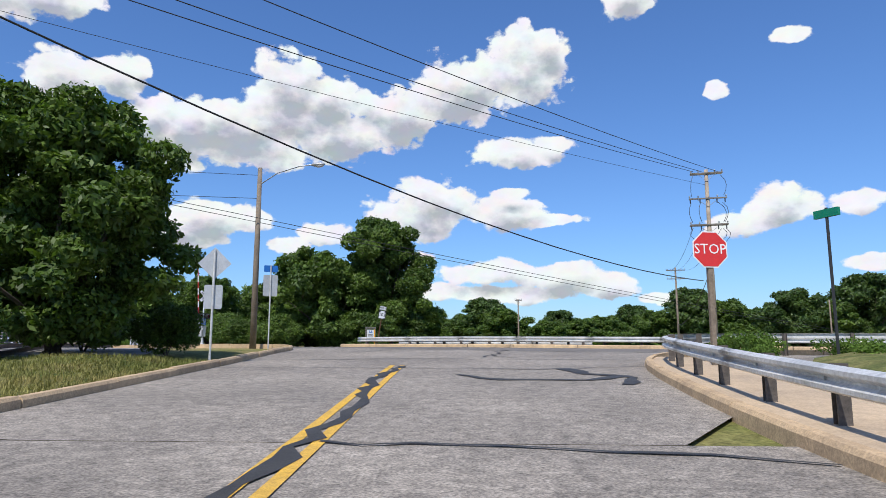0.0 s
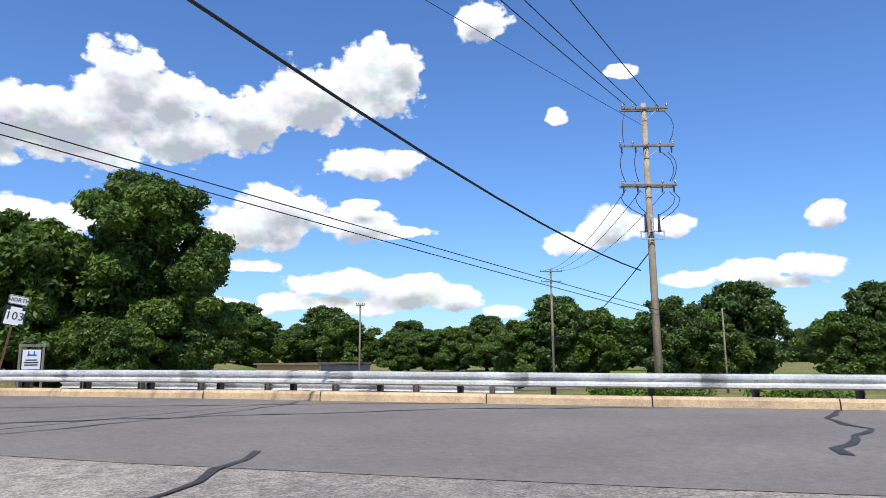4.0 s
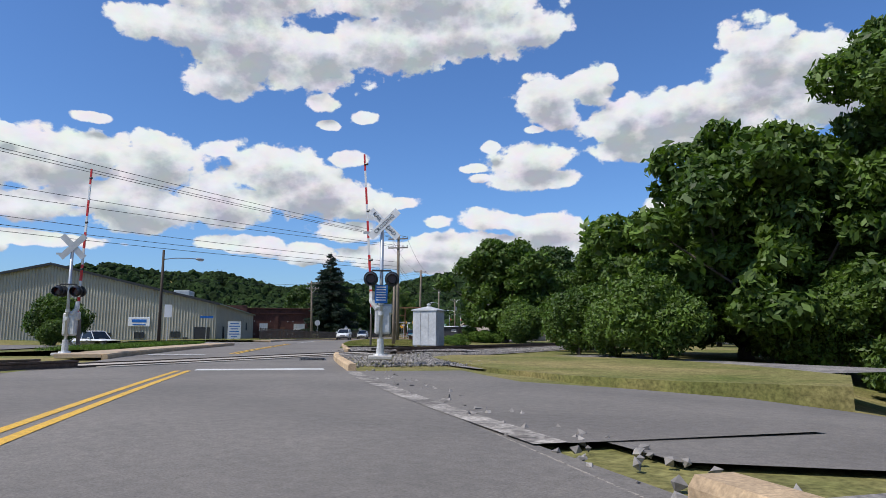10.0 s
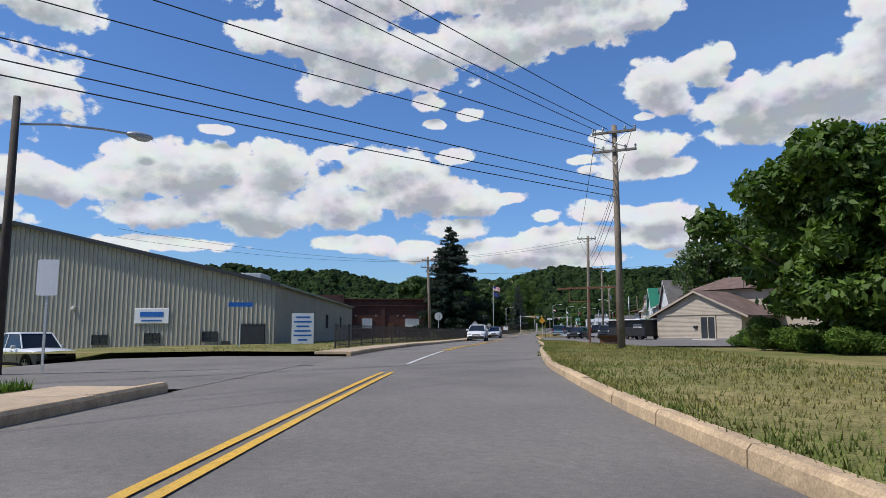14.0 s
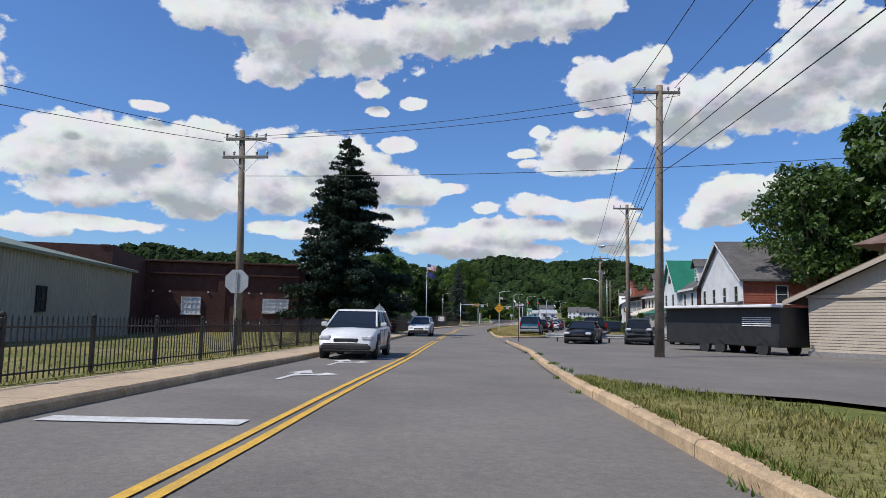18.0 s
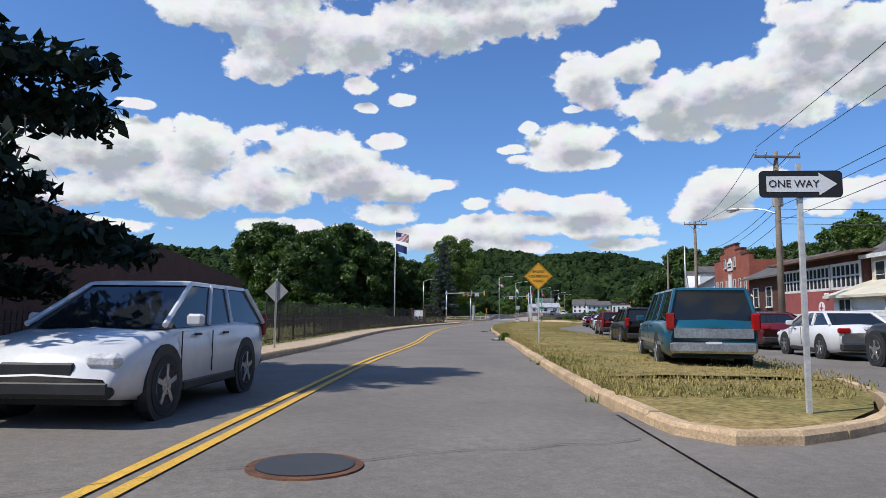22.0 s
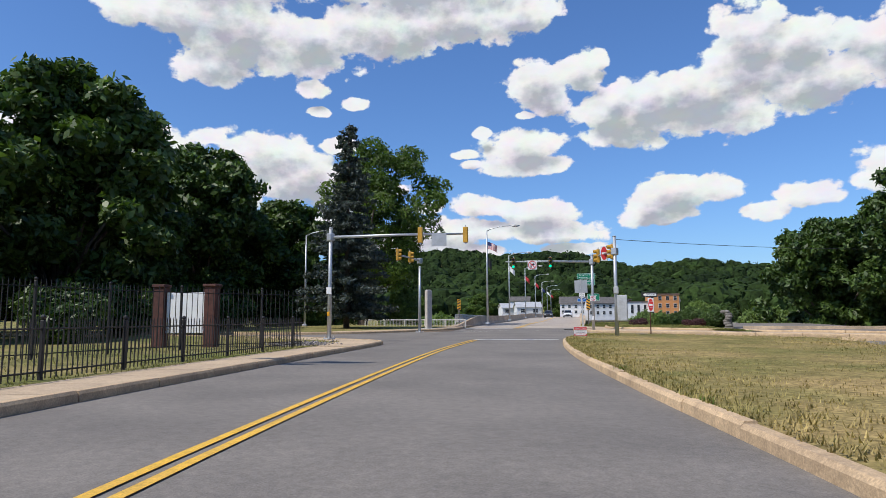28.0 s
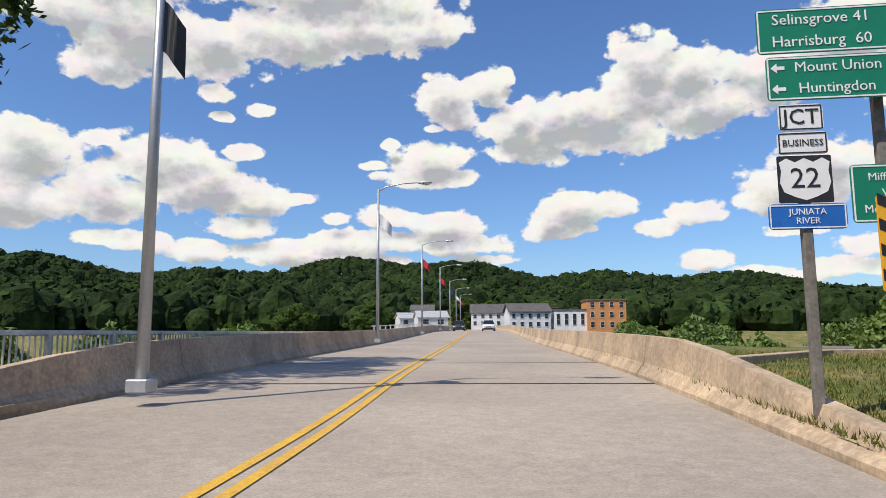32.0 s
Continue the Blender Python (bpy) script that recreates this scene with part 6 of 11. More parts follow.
for dx, z in ((-0.8, 10.0), (0.8, 10.0), (0.0, 7.5), (0, 7.1), (0, 6.4)):
    wire((-48.2 + dx * 0.7, 80.6 + dx * 0.7, z), (-73.9 + dx * 0.7, 111.4 + dx * 0.7, z + 0.7), 0.5, r=0.014)
    wire((-73.9 + dx * 0.7, 111.4 + dx * 0.7, z + 0.6), (-103.4 + dx * 0.8, 155.3 + dx * 0.8, z - 0.7), 0.7, r=0.014)
    wire((-103.4 + dx * 0.8, 155.3 + dx * 0.8, z - 0.8), (*R(222, 20), z - 0.6), 0.7, r=0.014)
for dx in (-0.7, 0.7):
    wire((-86.2 + dx, 100.4 + dx, 8.6), (-73.9 + dx, 111.4 + dx, 10.4), 0.3, r=0.012)
    wire((-86.2 + dx, 100.4 + dx, 8.4), (-82.2 + dx * 3, 68, 8.1), 0.6, r=0.012)
wire((-86.2, 100.4, 7.0), (-60, 120, 8), 0.4, r=0.012)
for z in (5.6, 5.9, 6.3):
    wire((-103.4, 155.3, z), (-86, 153 + z, z - 0.8), 0.2, r=0.012)


# ---- signs ----
def panel(w, h, t=0.012, corner=0.05):
    """A flat sign panel with rounded corners, facing -y."""
    pts = []
    for cx, cz, a0 in ((w / 2 - corner, h / 2 - corner, 0), (-w / 2 + corner, h / 2 - corner, 90), (-w / 2 + corner, -h / 2 + corner, 180), (w / 2 - corner, -h / 2 + corner, 270)):
        pts += [(cx + corner * math.cos(radians(a0 + k * 30)), cz + corner * math.sin(radians(a0 + k * 30))) for k in range(4)]
    return pts


def plate(parent, name, poly, z, material, y=0.0, depth=0.01, m=None, label=""):
    return part(name, Geo().prism(poly, depth, (m or Matrix()) @ Matrix.Translation((0, y, z))), material, parent, label)


def rim(parent, w, h, z, material, y=-0.004, width=0.014, inset=0.02, m=None):
    g = Geo()
    m = m or Matrix()
    for sx, sz, a, b in ((0, h / 2 - inset, w - 2 * inset, width), (0, -h / 2 + inset, w - 2 * inset, width), (w / 2 - inset, 0, width, h - 2 * inset), (-w / 2 + inset, 0, width, h - 2 * inset)):
        g.box((sx, y, z + sz), (a, 0.004, b), m=m)
    return part("border", g, material, parent)


def sign_post(parent, h, kind="steel", material=None):
    if kind == "wood":
        g = Geo().box((0, 0.07, h / 2 - 0.3), (0.1, 0.1, h + 0.6), bevel=0.008)
    elif kind == "round":
        g = Geo().cyl((0, 0.05, -0.3), (0, 0.05, h), 0.03, n=10)
    else:
        g = Geo().box((0, 0.03, h / 2 - 0.3), (0.055, 0.012, h + 0.6)).box((-0.026, 0.045, h / 2 - 0.3), (0.008, 0.03, h + 0.6)).box((0.026, 0.045, h / 2 - 0.3), (0.008, 0.03, h + 0.6))
    return part("post", g, material or (M_TIMBER if kind == "wood" else M_GALVOLD), parent)


def place_sign(label, x, y, face, z=None, lean=0.0, category="road sign", name="road_sign"):
    """An empty sign thing; face is the heading, in degrees left of +y, of whoever reads it."""
    s = thing(name, label, category)
    s.matrix_basis = pose(x, y, road_z(x, y) if z is None else z, 0, lean, face)
    return s


OCT = [(0.38 / math.cos(math.pi / 8) * math.cos(math.pi / 8 + k * math.pi / 4), 0.38 / math.cos(math.pi / 8) * math.sin(math.pi / 8 + k * math.pi / 4)) for k in range(8)]
stop = place_sign("red octagonal stop sign on a wooden pole", 6.2, 14.2, 8, z=-0.3, name="stop_sign")
sign_post(stop, 2.5, "wood", M_POLE)
face = plate(stop, "sign_face", [(x * 1.0, z) for x, z in OCT], 2.42, M_SIGNWHITE)
plate(stop, "red_field", [(x * 0.94, z * 0.94) for x, z in OCT], 2.42, M_SIGNRED, y=-0.004, depth=0.003)
lettering("STOP", 0.30, M_SIGNWHITE, stop, Matrix.Translation((0, -0.007, 2.42)))

street_sign = place_sign("black street name pole with green sign blades", 11.0, 18.2, 20, z=-0.05)
part("post", Geo().cyl((0, 0, -0.3), (0, 0, 3.9), 0.04, n=10), M_BLACK, street_sign)
part("name_blade", Geo().box((0, 0, 3.75), (0.1, 0.75, 0.22)), M_SIGNGREEN, street_sign)

corner_sign = place_sign("grey backs of road signs on a steel post", -5.35, 17.5, 190, z=-0.4)
sign_post(corner_sign, 3.0, "round", M_GALVOLD)
plate(corner_sign, "sign_back", [(0, 0.42), (0.42, 0), (0, -0.42), (-0.42, 0)], 2.65, M_SIGNBACK, y=0.0)
plate(corner_sign, "lower_sign_back", panel(0.46, 0.62), 1.78, M_SIGNBACK)
corner_sign2 = place_sign("blue and white sign backs on a steel post", -7.2, 29.7, 200, z=0.0)
sign_post(corner_sign2, 3.7, "round", M_GALVOLD)
plate(corner_sign2, "blue_sign", panel(0.6, 0.3), 3.55, M_SIGNBLUE)
plate(corner_sign2, "sign_back", panel(0.62, 0.95), 2.8, M_SIGNBACK)

route = place_sign("leaning white route sign for North 103 on a rusty post", -3.36, 38.3, 32, z=-0.02, lean=9)
part("post", Geo().box((0, 0.03, 0.75), (0.045, 0.03, 2.3)), M_RUST, route)
plate(route, "route_back", panel(0.46, 0.46, corner=0.02), 1.98, M_SIGNBLACK)
plate(route, "route_face", [(0.64 * x, 0.72 * z) for x, z in ((-0.29, 0.17), (-0.19, 0.17), (-0.19, 0.29), (0.19, 0.29), (0.19, 0.2), (0.31, 0.2), (0.28, -0.02), (0.32, -0.24), (0.2, -0.24), (0.17, -0.3), (-0.31, -0.3))], 1.98, M_SIGNWHITE, y=-0.004, depth=0.003)
lettering("103", 0.27, M_SIGNBLACK, route, Matrix.Translation((0, -0.007, 1.97)))
plate(route, "direction_plate", panel(0.43, 0.22, corner=0.03), 2.36, M_SIGNWHITE)
rim(route, 0.43, 0.22, 2.36, M_SIGNBLACK, width=0.01, inset=0.014)
lettering("NORTH", 0.135, M_SIGNBLACK, route, Matrix.Translation((0, -0.007, 2.36)))

gas_post = thing("marker_post", "yellow plastic marker post behind the guard rail", "marker post", (-3.5, 38.35, 0.03), 0)
part("post", Geo().cyl((0, 0, -0.3), (0, 0, 1.03), 0.037, n=10), M_SIGNYELLOW, gas_post)
part("cap", Geo().ball((0, 0, 1.03), (0.042, 0.042, 0.035), 10, 6), M_SIGNYELLOW, gas_post)
plant_sign = place_sign("white plant sign in a grey timber frame", -4.32, 43.3, 30, z=-0.42)
plant_sign.matrix_basis = plant_sign.matrix_basis @ Matrix.Diagonal((0.62, 0.8, 0.82, 1))
for x in (-0.5, 0.5):
    part("timber_post", Geo().box((x, 0, 0.9), (0.1, 0.1, 2.6), bevel=0.01), M_TIMBER, plant_sign)
part("timber_rail", Geo().box((0, 0, 2.12), (1.14, 0.12, 0.1), bevel=0.01), M_TIMBER, plant_sign)
plate(plant_sign, "board", panel(0.78, 0.72, corner=0.01), 1.62, M_SIGNWHITE, y=-0.02)
part("logo_bar", Geo().box((0, -0.026, 1.78), (0.4, 0.006, 0.05)).box((-0.14, -0.026, 1.84), (0.05, 0.006, 0.16)).box((0.1, -0.026, 1.84), (0.05, 0.006, 0.16)), M_SIGNBLUE, plant_sign)
for i, w in enumerate((0.5, 0.62, 0.56)):
    part("text_bar", Geo().box((0, -0.026, 1.60 - i * 0.09), (w, 0.006, 0.04)), M_SIGNBLACK, plant_sign)
small_notice = place_sign("small white notice on short legs in the yard", -2.0, 62.0, 5, z=ground_z(-2, 62) - 0.1)
plate(small_notice, "board", panel(1.0, 0.85, corner=0.01), 0.9, M_SIGNWHITE)
for x in (-0.4, 0.4):
    part("leg", Geo().box((x, 0.03, 0.3), (0.06, 0.04, 1.0)), M_TIMBER, small_notice)
for i in range(4):
    part("text_bar", Geo().box((0, -0.006, 1.15 - i * 0.14), (0.7, 0.006, 0.05)), M_SIGNBACK, small_notice)

ices = place_sign("yellow diamond sign reading Bridge Ices Before Road", *R(189.3, 2.75), heading(189) - 4, name="warning_sign")
sign_post(ices, 3.2, "steel")
DIA = [(0, 0.54), (0.54, 0), (0, -0.54), (-0.54, 0)]
plate(ices, "sign_face", DIA, 2.75, M_SIGNYELLOW)
for k in range(4):
    a, b = DIA[k], DIA[(k + 1) % 4]
    q = Matrix.Translation(((a[0] + b[0]) / 2 * 0.93, -0.004, 2.75 + (a[1] + b[1]) / 2 * 0.93)) @ Matrix.Rotation(-math.atan2(b[1] - a[1], b[0] - a[0]), 4, "Y")
    part("border", Geo().box((0, 0, 0), (0.68, 0.004, 0.016), m=q), M_SIGNBLACK, ices)
for i, w in enumerate(("BRIDGE", "ICES BEFORE", "ROAD")):
    lettering(w, 0.135, M_SIGNBLACK, ices, Matrix.Translation((0, -0.006, 2.93 - i * 0.18)))

oneway = place_sign("black and white one way arrow sign on a steel post", *R(171.3, 3.85), heading(172) - 2, name="one_way_sign")
sign_post(oneway, 2.95, "steel")
plate(oneway, "sign_face", panel(0.92, 0.31), 2.7, M_SIGNBLACK)
plate(oneway, "arrow", [(-0.38, -0.09), (0.2, -0.09), (0.2, -0.13), (0.4, 0.0), (0.2, 0.13), (0.2, 0.09), (-0.38, 0.09)], 2.7, M_SIGNWHITE, y=-0.004, depth=0.003)
lettering("ONE WAY", 0.12, M_SIGNBLACK, oneway, Matrix.Translation((-0.08, -0.007, 2.7)))

for s, o, h in ((159.9, -6.03, 1.93), (184.7, -6.07, 1.93)):
    d = place_sign("bare grey back of a diamond warning sign", *R(s, o), heading(s) + 180)
    sign_post(d, h + 0.4, "steel")
    plate(d, "sign_back", [(x * 0.7, z * 0.7) for x, z in DIA], h, M_SIGNBACK)
back_stop = place_sign("grey back of a stop sign on a steel post", *R(138.1, -7.7), heading(138) + 180)
sign_post(back_stop, 2.75, "steel")
plate(back_stop, "sign_back", OCT, 2.42, M_SIGNBACK)
tiny = place_sign("small white notice board by the warehouse lamp pole", *R(89, -10.9), heading(89) + 10)
sign_post(tiny, 2.6, "steel")
plate(tiny, "board", panel(0.5, 0.9), 2.3, M_SIGNWHITE)

# signs at the bridge
dist_sign = place_sign("green distance signs and route markers on timber posts", *R(303.6, 3.25), heading(303) - 2, z=0.1, name="guide_sign", category="road sign")
dist_sign.matrix_basis = dist_sign.matrix_basis @ Matrix.Diagonal((0.9, 0.9, 0.9, 1))
Z0 = 0.1
for x in (0.0,):
    part("timber_post", Geo().box((x, 0.07, 1.3), (0.11, 0.1, 3.8), bevel=0.008), M_TIMBER, dist_sign)
part("tall_timber_post", Geo().box((1.0, 0.3, 2.2), (0.11, 0.1, 5.2), bevel=0.008), M_TIMBER, dist_sign)


def guide(parent, x, z, w, h, material, rows, size):
    m = Matrix.Translation((x, 0, 0))
    p = plate(parent, "sign_panel", panel(w, h, corner=0.05), z, material, m=m)
    rim(parent, w, h, z, M_SIGNWHITE, width=0.018, inset=0.022, m=m)
    for i, (text, dx) in enumerate(rows):
        lettering(text, size, M_SIGNWHITE, parent, Matrix.Translation((x + dx, -0.007, z + (len(rows) - 1) * size * 0.72 - i * size * 1.44)))


def arrow(parent, x, z, way, s=0.16):
    poly = [(-0.5, -0.14), (0.05, -0.14), (0.05, -0.38), (0.5, 0), (0.05, 0.38), (0.05, 0.14), (-0.5, 0.14)]
    plate(parent, "arrow", [(px * way * s, pz * s) for px, pz in poly][::way], z, M_SIGNWHITE, y=-0.007, depth=0.003, m=Matrix.Translation((x, 0, 0)))


guide(dist_sign, 0.42, 5.15, 1.7, 0.56, M_SIGNGREEN, (("Selinsgrove 41", -0.12), ("Harrisburg  60", -0.12)), 0.19)
arrow(dist_sign, 1.12, 5.29, 1)
arrow(dist_sign, 1.12, 5.01, 1)
guide(dist_sign, 0.45, 4.56, 1.6, 0.54, M_SIGNGREEN, (("Mount Union 23", 0.12), ("Huntingdon  33", 0.12)), 0.18)
arrow(dist_sign, -0.22, 4.69, -1)
arrow(dist_sign, -0.22, 4.43, -1)
plate(dist_sign, "junction_plate", panel(0.5, 0.32), 4.08, M_SIGNWHITE)
rim(dist_sign, 0.5, 0.32, 4.08, M_SIGNBLACK)
lettering("JCT", 0.26, M_SIGNBLACK, dist_sign, Matrix.Translation((0, -0.007, 4.08)))
plate(dist_sign, "business_plate", panel(0.56, 0.27), 3.77, M_SIGNWHITE)
rim(dist_sign, 0.56, 0.27, 3.77, M_SIGNBLACK)
lettering("BUSINESS", 0.11, M_SIGNBLACK, dist_sign, Matrix.Translation((0, -0.007, 3.77)))
plate(dist_sign, "route_back", panel(0.6, 0.56, corner=0.02), 3.34, M_SIGNBLACK)
plate(dist_sign, "shield", [(-0.26, 0.1), (-0.28, 0.2), (-0.2, 0.25), (-0.1, 0.2), (0, 0.25), (0.1, 0.2), (0.2, 0.25), (0.28, 0.2), (0.26, 0.1), (0.28, -0.04), (0.24, -0.15), (0.12, -0.21), (0, -0.25), (-0.12, -0.21), (-0.24, -0.15), (-0.28, -0.04)][::-1], 3.34, M_SIGNWHITE, y=-0.004, depth=0.003)
lettering("22", 0.34, M_SIGNBLACK, dist_sign, Matrix.Translation((0, -0.007, 3.34)))
plate(dist_sign, "river_plate", panel(0.86, 0.3), 2.9, M_SIGNBLUE)
rim(dist_sign, 0.86, 0.3, 2.9, M_SIGNWHITE)
lettering("JUNIATA\nRIVER", 0.105, M_SIGNWHITE, dist_sign, Matrix.Translation((0, -0.007, 2.9)))
guide(dist_sign, 1.05, 3.15, 1.12, 0.68, M_SIGNGREEN, (("Mifflin County", 0), ("Veterans", 0), ("Memorial Bridge", 0)), 0.13)


def chevron(label, x, y, face, h, way=1):
    c = place_sign(label, x, y, face, name="object_marker", category="object marker")
    sign_post(c, h, "wood", M_TIMBER)
    plate(c, "panel", panel(0.3, 0.9, corner=0.02), h, M_SIGNYELLOW)
    for k in range(4):
        z = h - 0.36 + k * 0.24
        poly = [(-0.14, z - 0.06 - 0.07 * way), (0.14, z - 0.06 + 0.07 * way), (0.14, z + 0.05 + 0.07 * way), (-0.14, z + 0.05 - 0.07 * way)]
        plate(c, "stripe", poly, 0, M_SIGNBLACK, y=-0.004, depth=0.003)


chevron("yellow and black striped object marker at the bridge end", *R(303.0, 3.75), heading(302), 1.95, -1)
chevron("yellow and black striped object marker by the railing", *R(302.3, -7.2), heading(302) + 6, 2.0, 1)
ad = place_sign("small red and white sale sign on wire legs", *R(279.1, 2.85), heading(284) + 4, category="lawn sign", name="lawn_sign")
plate(ad, "board", panel(0.62, 0.46, corner=0.01), 0.42, M_SIGNWHITE)
plate(ad, "red_band", panel(0.6, 0.12, corner=0.01), 0.57, M_SIGNRED, y=-0.004, depth=0.003)
plate(ad, "red_band", panel(0.6, 0.11, corner=0.01), 0.26, M_SIGNRED, y=-0.004, depth=0.003)
lettering("Mattress Liquidation", 0.062, M_SIGNWHITE, ad, Matrix.Translation((0, -0.007, 0.57)))
lettering("Everything Must Go ASAP!", 0.045, M_SIGNBLACK, ad, Matrix.Translation((0, -0.007, 0.475)))
lettering("SAVE 50-80%", 0.085, M_SIGNBLACK, ad, Matrix.Translation((0, -0.007, 0.38)))
part("number_bar", Geo().box((0, -0.008, 0.26), (0.48, 0.004, 0.05)), M_SIGNWHITE, ad)
for x in (-0.22, 0.22):
    part("wire_leg", Geo().cyl((x, 0, -0.2), (x, 0, 0.3), 0.006, n=6), M_GALV, ad)

# ---- level crossing ----
TRACK = curve_through([(-8, 2), (-14, 22), (-20.0, 38.6), (-22.3, 46.2), (-24.6, 53.6), (-26.3, 61.5), (-28.3, 70.6), (-30.5, 84), (-31, 110), (-28, 150), (-17, 220)], 1.5)
ballast = thing("railway_bed", "grey crushed stone railway ballast", "railway", kind="structure")
bed_z = lambda x, y: road_z(x, y) + 0.0
for a, b in ((0, 26), (36, len(TRACK))):
    seg = TRACK[a:b]
    strip([shifted(seg, -3.4), shifted(seg, -2.0), shifted(seg, 2.0), shifted(seg, 4.6)], M_GRAVEL, "ballast_sheet", lift=-0.02, parent=ballast)
verge = [(-20.6, 53.2), (-17.8, 51), (-14.6, 49.2), (-10, 47.5)]
strip([verge, [(x + 1.5, y + 4) for x, y in verge], [(x + 4, y + 9) for x, y in verge]], M_GRAVEL, "gravel_shoulder", lift=-0.01, parent=ballast)
strip([line_of(69.2, 77, lambda s: RIGHT(s) + 0.16), line_of(69.2, 77, 5), line_of(69.2, 77, 8)], M_GRAVEL, "gravel_verge", lift=0.06, parent=ballast)
rng2 = np.random.default_rng(3)


def stones(name, label, spots, size, seed):
    rnd = np.random.default_rng(seed)
    unit = np.array([(1, 0, 0), (-1, 0, 0), (0, 1, 0), (0, -1, 0), (0, 0, 1), (0, 0, -1)], float)
    faces = [(0, 2, 4), (2, 1, 4), (1, 3, 4), (3, 0, 4), (2, 0, 5), (1, 2, 5), (3, 1, 5), (0, 3, 5)]
    g = Geo()
    for x, y, z in spots:
        n = len(g.v)
        w = unit * rnd.uniform(0.5, 1.1, (6, 1)) * size * rnd.uniform(0.6, 1.5)
        q = np.linalg.qr(rnd.normal(size=(3, 3)))[0]
        g.v += (w @ q + (x, y, z)).tolist()
        g.f += [tuple(n + i for i in f) for f in faces]
    ob = part(name, g, M_STONE, None, label)
    return tagged(ob, label, "stones", kind="stuff")


spots = []
for i in range(9000):
    k = rng2.integers(36, 51)
    p, q = Vector(TRACK[k]), Vector(TRACK[k + 1])
    w = (q - p).normalized()
    o = rng2.uniform(-3.2, 4.4)
    c = p.lerp(q, rng2.random()) + Vector((w.y, -w.x)) * o
    spots.append((c.x, c.y, road_z(c.x, c.y) + 0.0))
for i in range(2600):
    s, o = rng2.uniform(57, 66.5), rng2.uniform(1.9, 6.5)
    x, y = R(s, o)
    spots.append((x, y, road_z(x, y) + 0.0))
for i in range(2200):
    s, o = rng2.uniform(69.2, 77), rng2.uniform(2.5, 7.5)
    x, y = R(s, o)
    spots.append((x, y, road_z(x, y) + 0.07))
for i in range(120):
    s, o = rng2.uniform(42, 55), rng2.uniform(1.75, 2.5)
    x, y = R(s, o)
    spots.append((x, y, road_z(x, y) + 0.0))
stones("ballast_stones", "loose grey ballast stones beside the track", spots, 0.042, 6)

railway = thing("railway_track", "single railway track with rusty rails and dark sleepers", "railway track")
for side in (-0.65, 0.65):
    for a, b in ((0, 26), (26, 36), (36, len(TRACK))):
        seg = shifted(TRACK, side)[a:min(b + 1, len(TRACK))]
        g = Geo()
        prof = [(-0.035, 0.02), (-0.035, -0.02), (-0.01, -0.04), (-0.01, -0.12), (-0.07, -0.14), (0.07, -0.14), (0.01, -0.12), (0.01, -0.04), (0.035, -0.02), (0.035, 0.02)]
        for i, p in enumerate(seg):
            p0, p1 = Vector(seg[max(i - 1, 0)]), Vector(seg[min(i + 1, len(seg) - 1)])
            w = (p1 - p0).normalized()
            z = road_z(*p) + (0.16 if (a, b) != (26, 36) else 0.035)
            g.v += [(p[0] + w.y * u, p[1] - w.x * u, z + h) for u, h in prof]
        n = len(prof)
        g.f = [(i * n + k, i * n + (k + 1) % n, (i + 1) * n + (k + 1) % n, (i + 1) * n + k) for i in range(len(seg) - 1) for k in range(n)]
        part("rail", g, M_STEEL, railway)
sleeper = Geo().box((0, 0, 0), (2.6, 0.23, 0.14), bevel=0.015).mesh("sleeper", M_POLEDARK)
line = spread(TRACK[36:66], 0.55)
for p, q in zip(line, line[1:]):
    ob = new("sleeper", sleeper)
    ob.parent = railway
    ob.matrix_basis = pose(p[0], p[1], road_z(*p) - 0.025, 0, 0, math.degrees(math.atan2(q[1] - p[1], q[0] - p[0])) - 90)
crossing = thing("crossing_panels", "worn concrete level crossing panels between the rails", "level crossing", kind="structure")
M_PANEL = stuff("scuffed pale concrete panel", (0.46, 0.40, 0.33), (0.34, 0.30, 0.25), 0.85, scale=0.8, fine=30, bump=0.25, amount=0.4, coord="World", island=1.1)
for o0, o1 in ((-1.06, -0.74), (-0.56, 0.56), (0.74, 1.06)):
    for i in range(6):
        k0, k1 = 26.3 + i * 1.5, 26.3 + (i + 1) * 1.5 - 0.03
        a, b = [tuple(Vector(TRACK[int(k)]).lerp(Vector(TRACK[int(k) + 1]), k - int(k))) for k in (k0, k1)]
        w = (Vector(b) - Vector(a)).normalized()
        nrm = Vector((w.y, -w.x))
        quad = [(Vector(a) + nrm * o0), (Vector(a) + nrm * o1), (Vector(b) + nrm * o1), (Vector(b) + nrm * o0)]
        g = Geo()
        g.v = [(v.x, v.y, road_z(v.x, v.y) + 0.03) for v in quad] + [(v.x, v.y, road_z(v.x, v.y) - 0.1) for v in quad]
        g.f = [(0, 1, 2, 3), (0, 4, 5, 1), (1, 5, 6, 2), (2, 6, 7, 3), (3, 7, 4, 0)]
        part("crossing_panel", g, M_PANEL, crossing)
for o in (-0.65, 0.65):
    strip([shifted(TRACK[26:37], o - 0.09), shifted(TRACK[26:37], o + 0.09)], M_RUBBER, "rubber_filler", lift=0.026, parent=crossing)


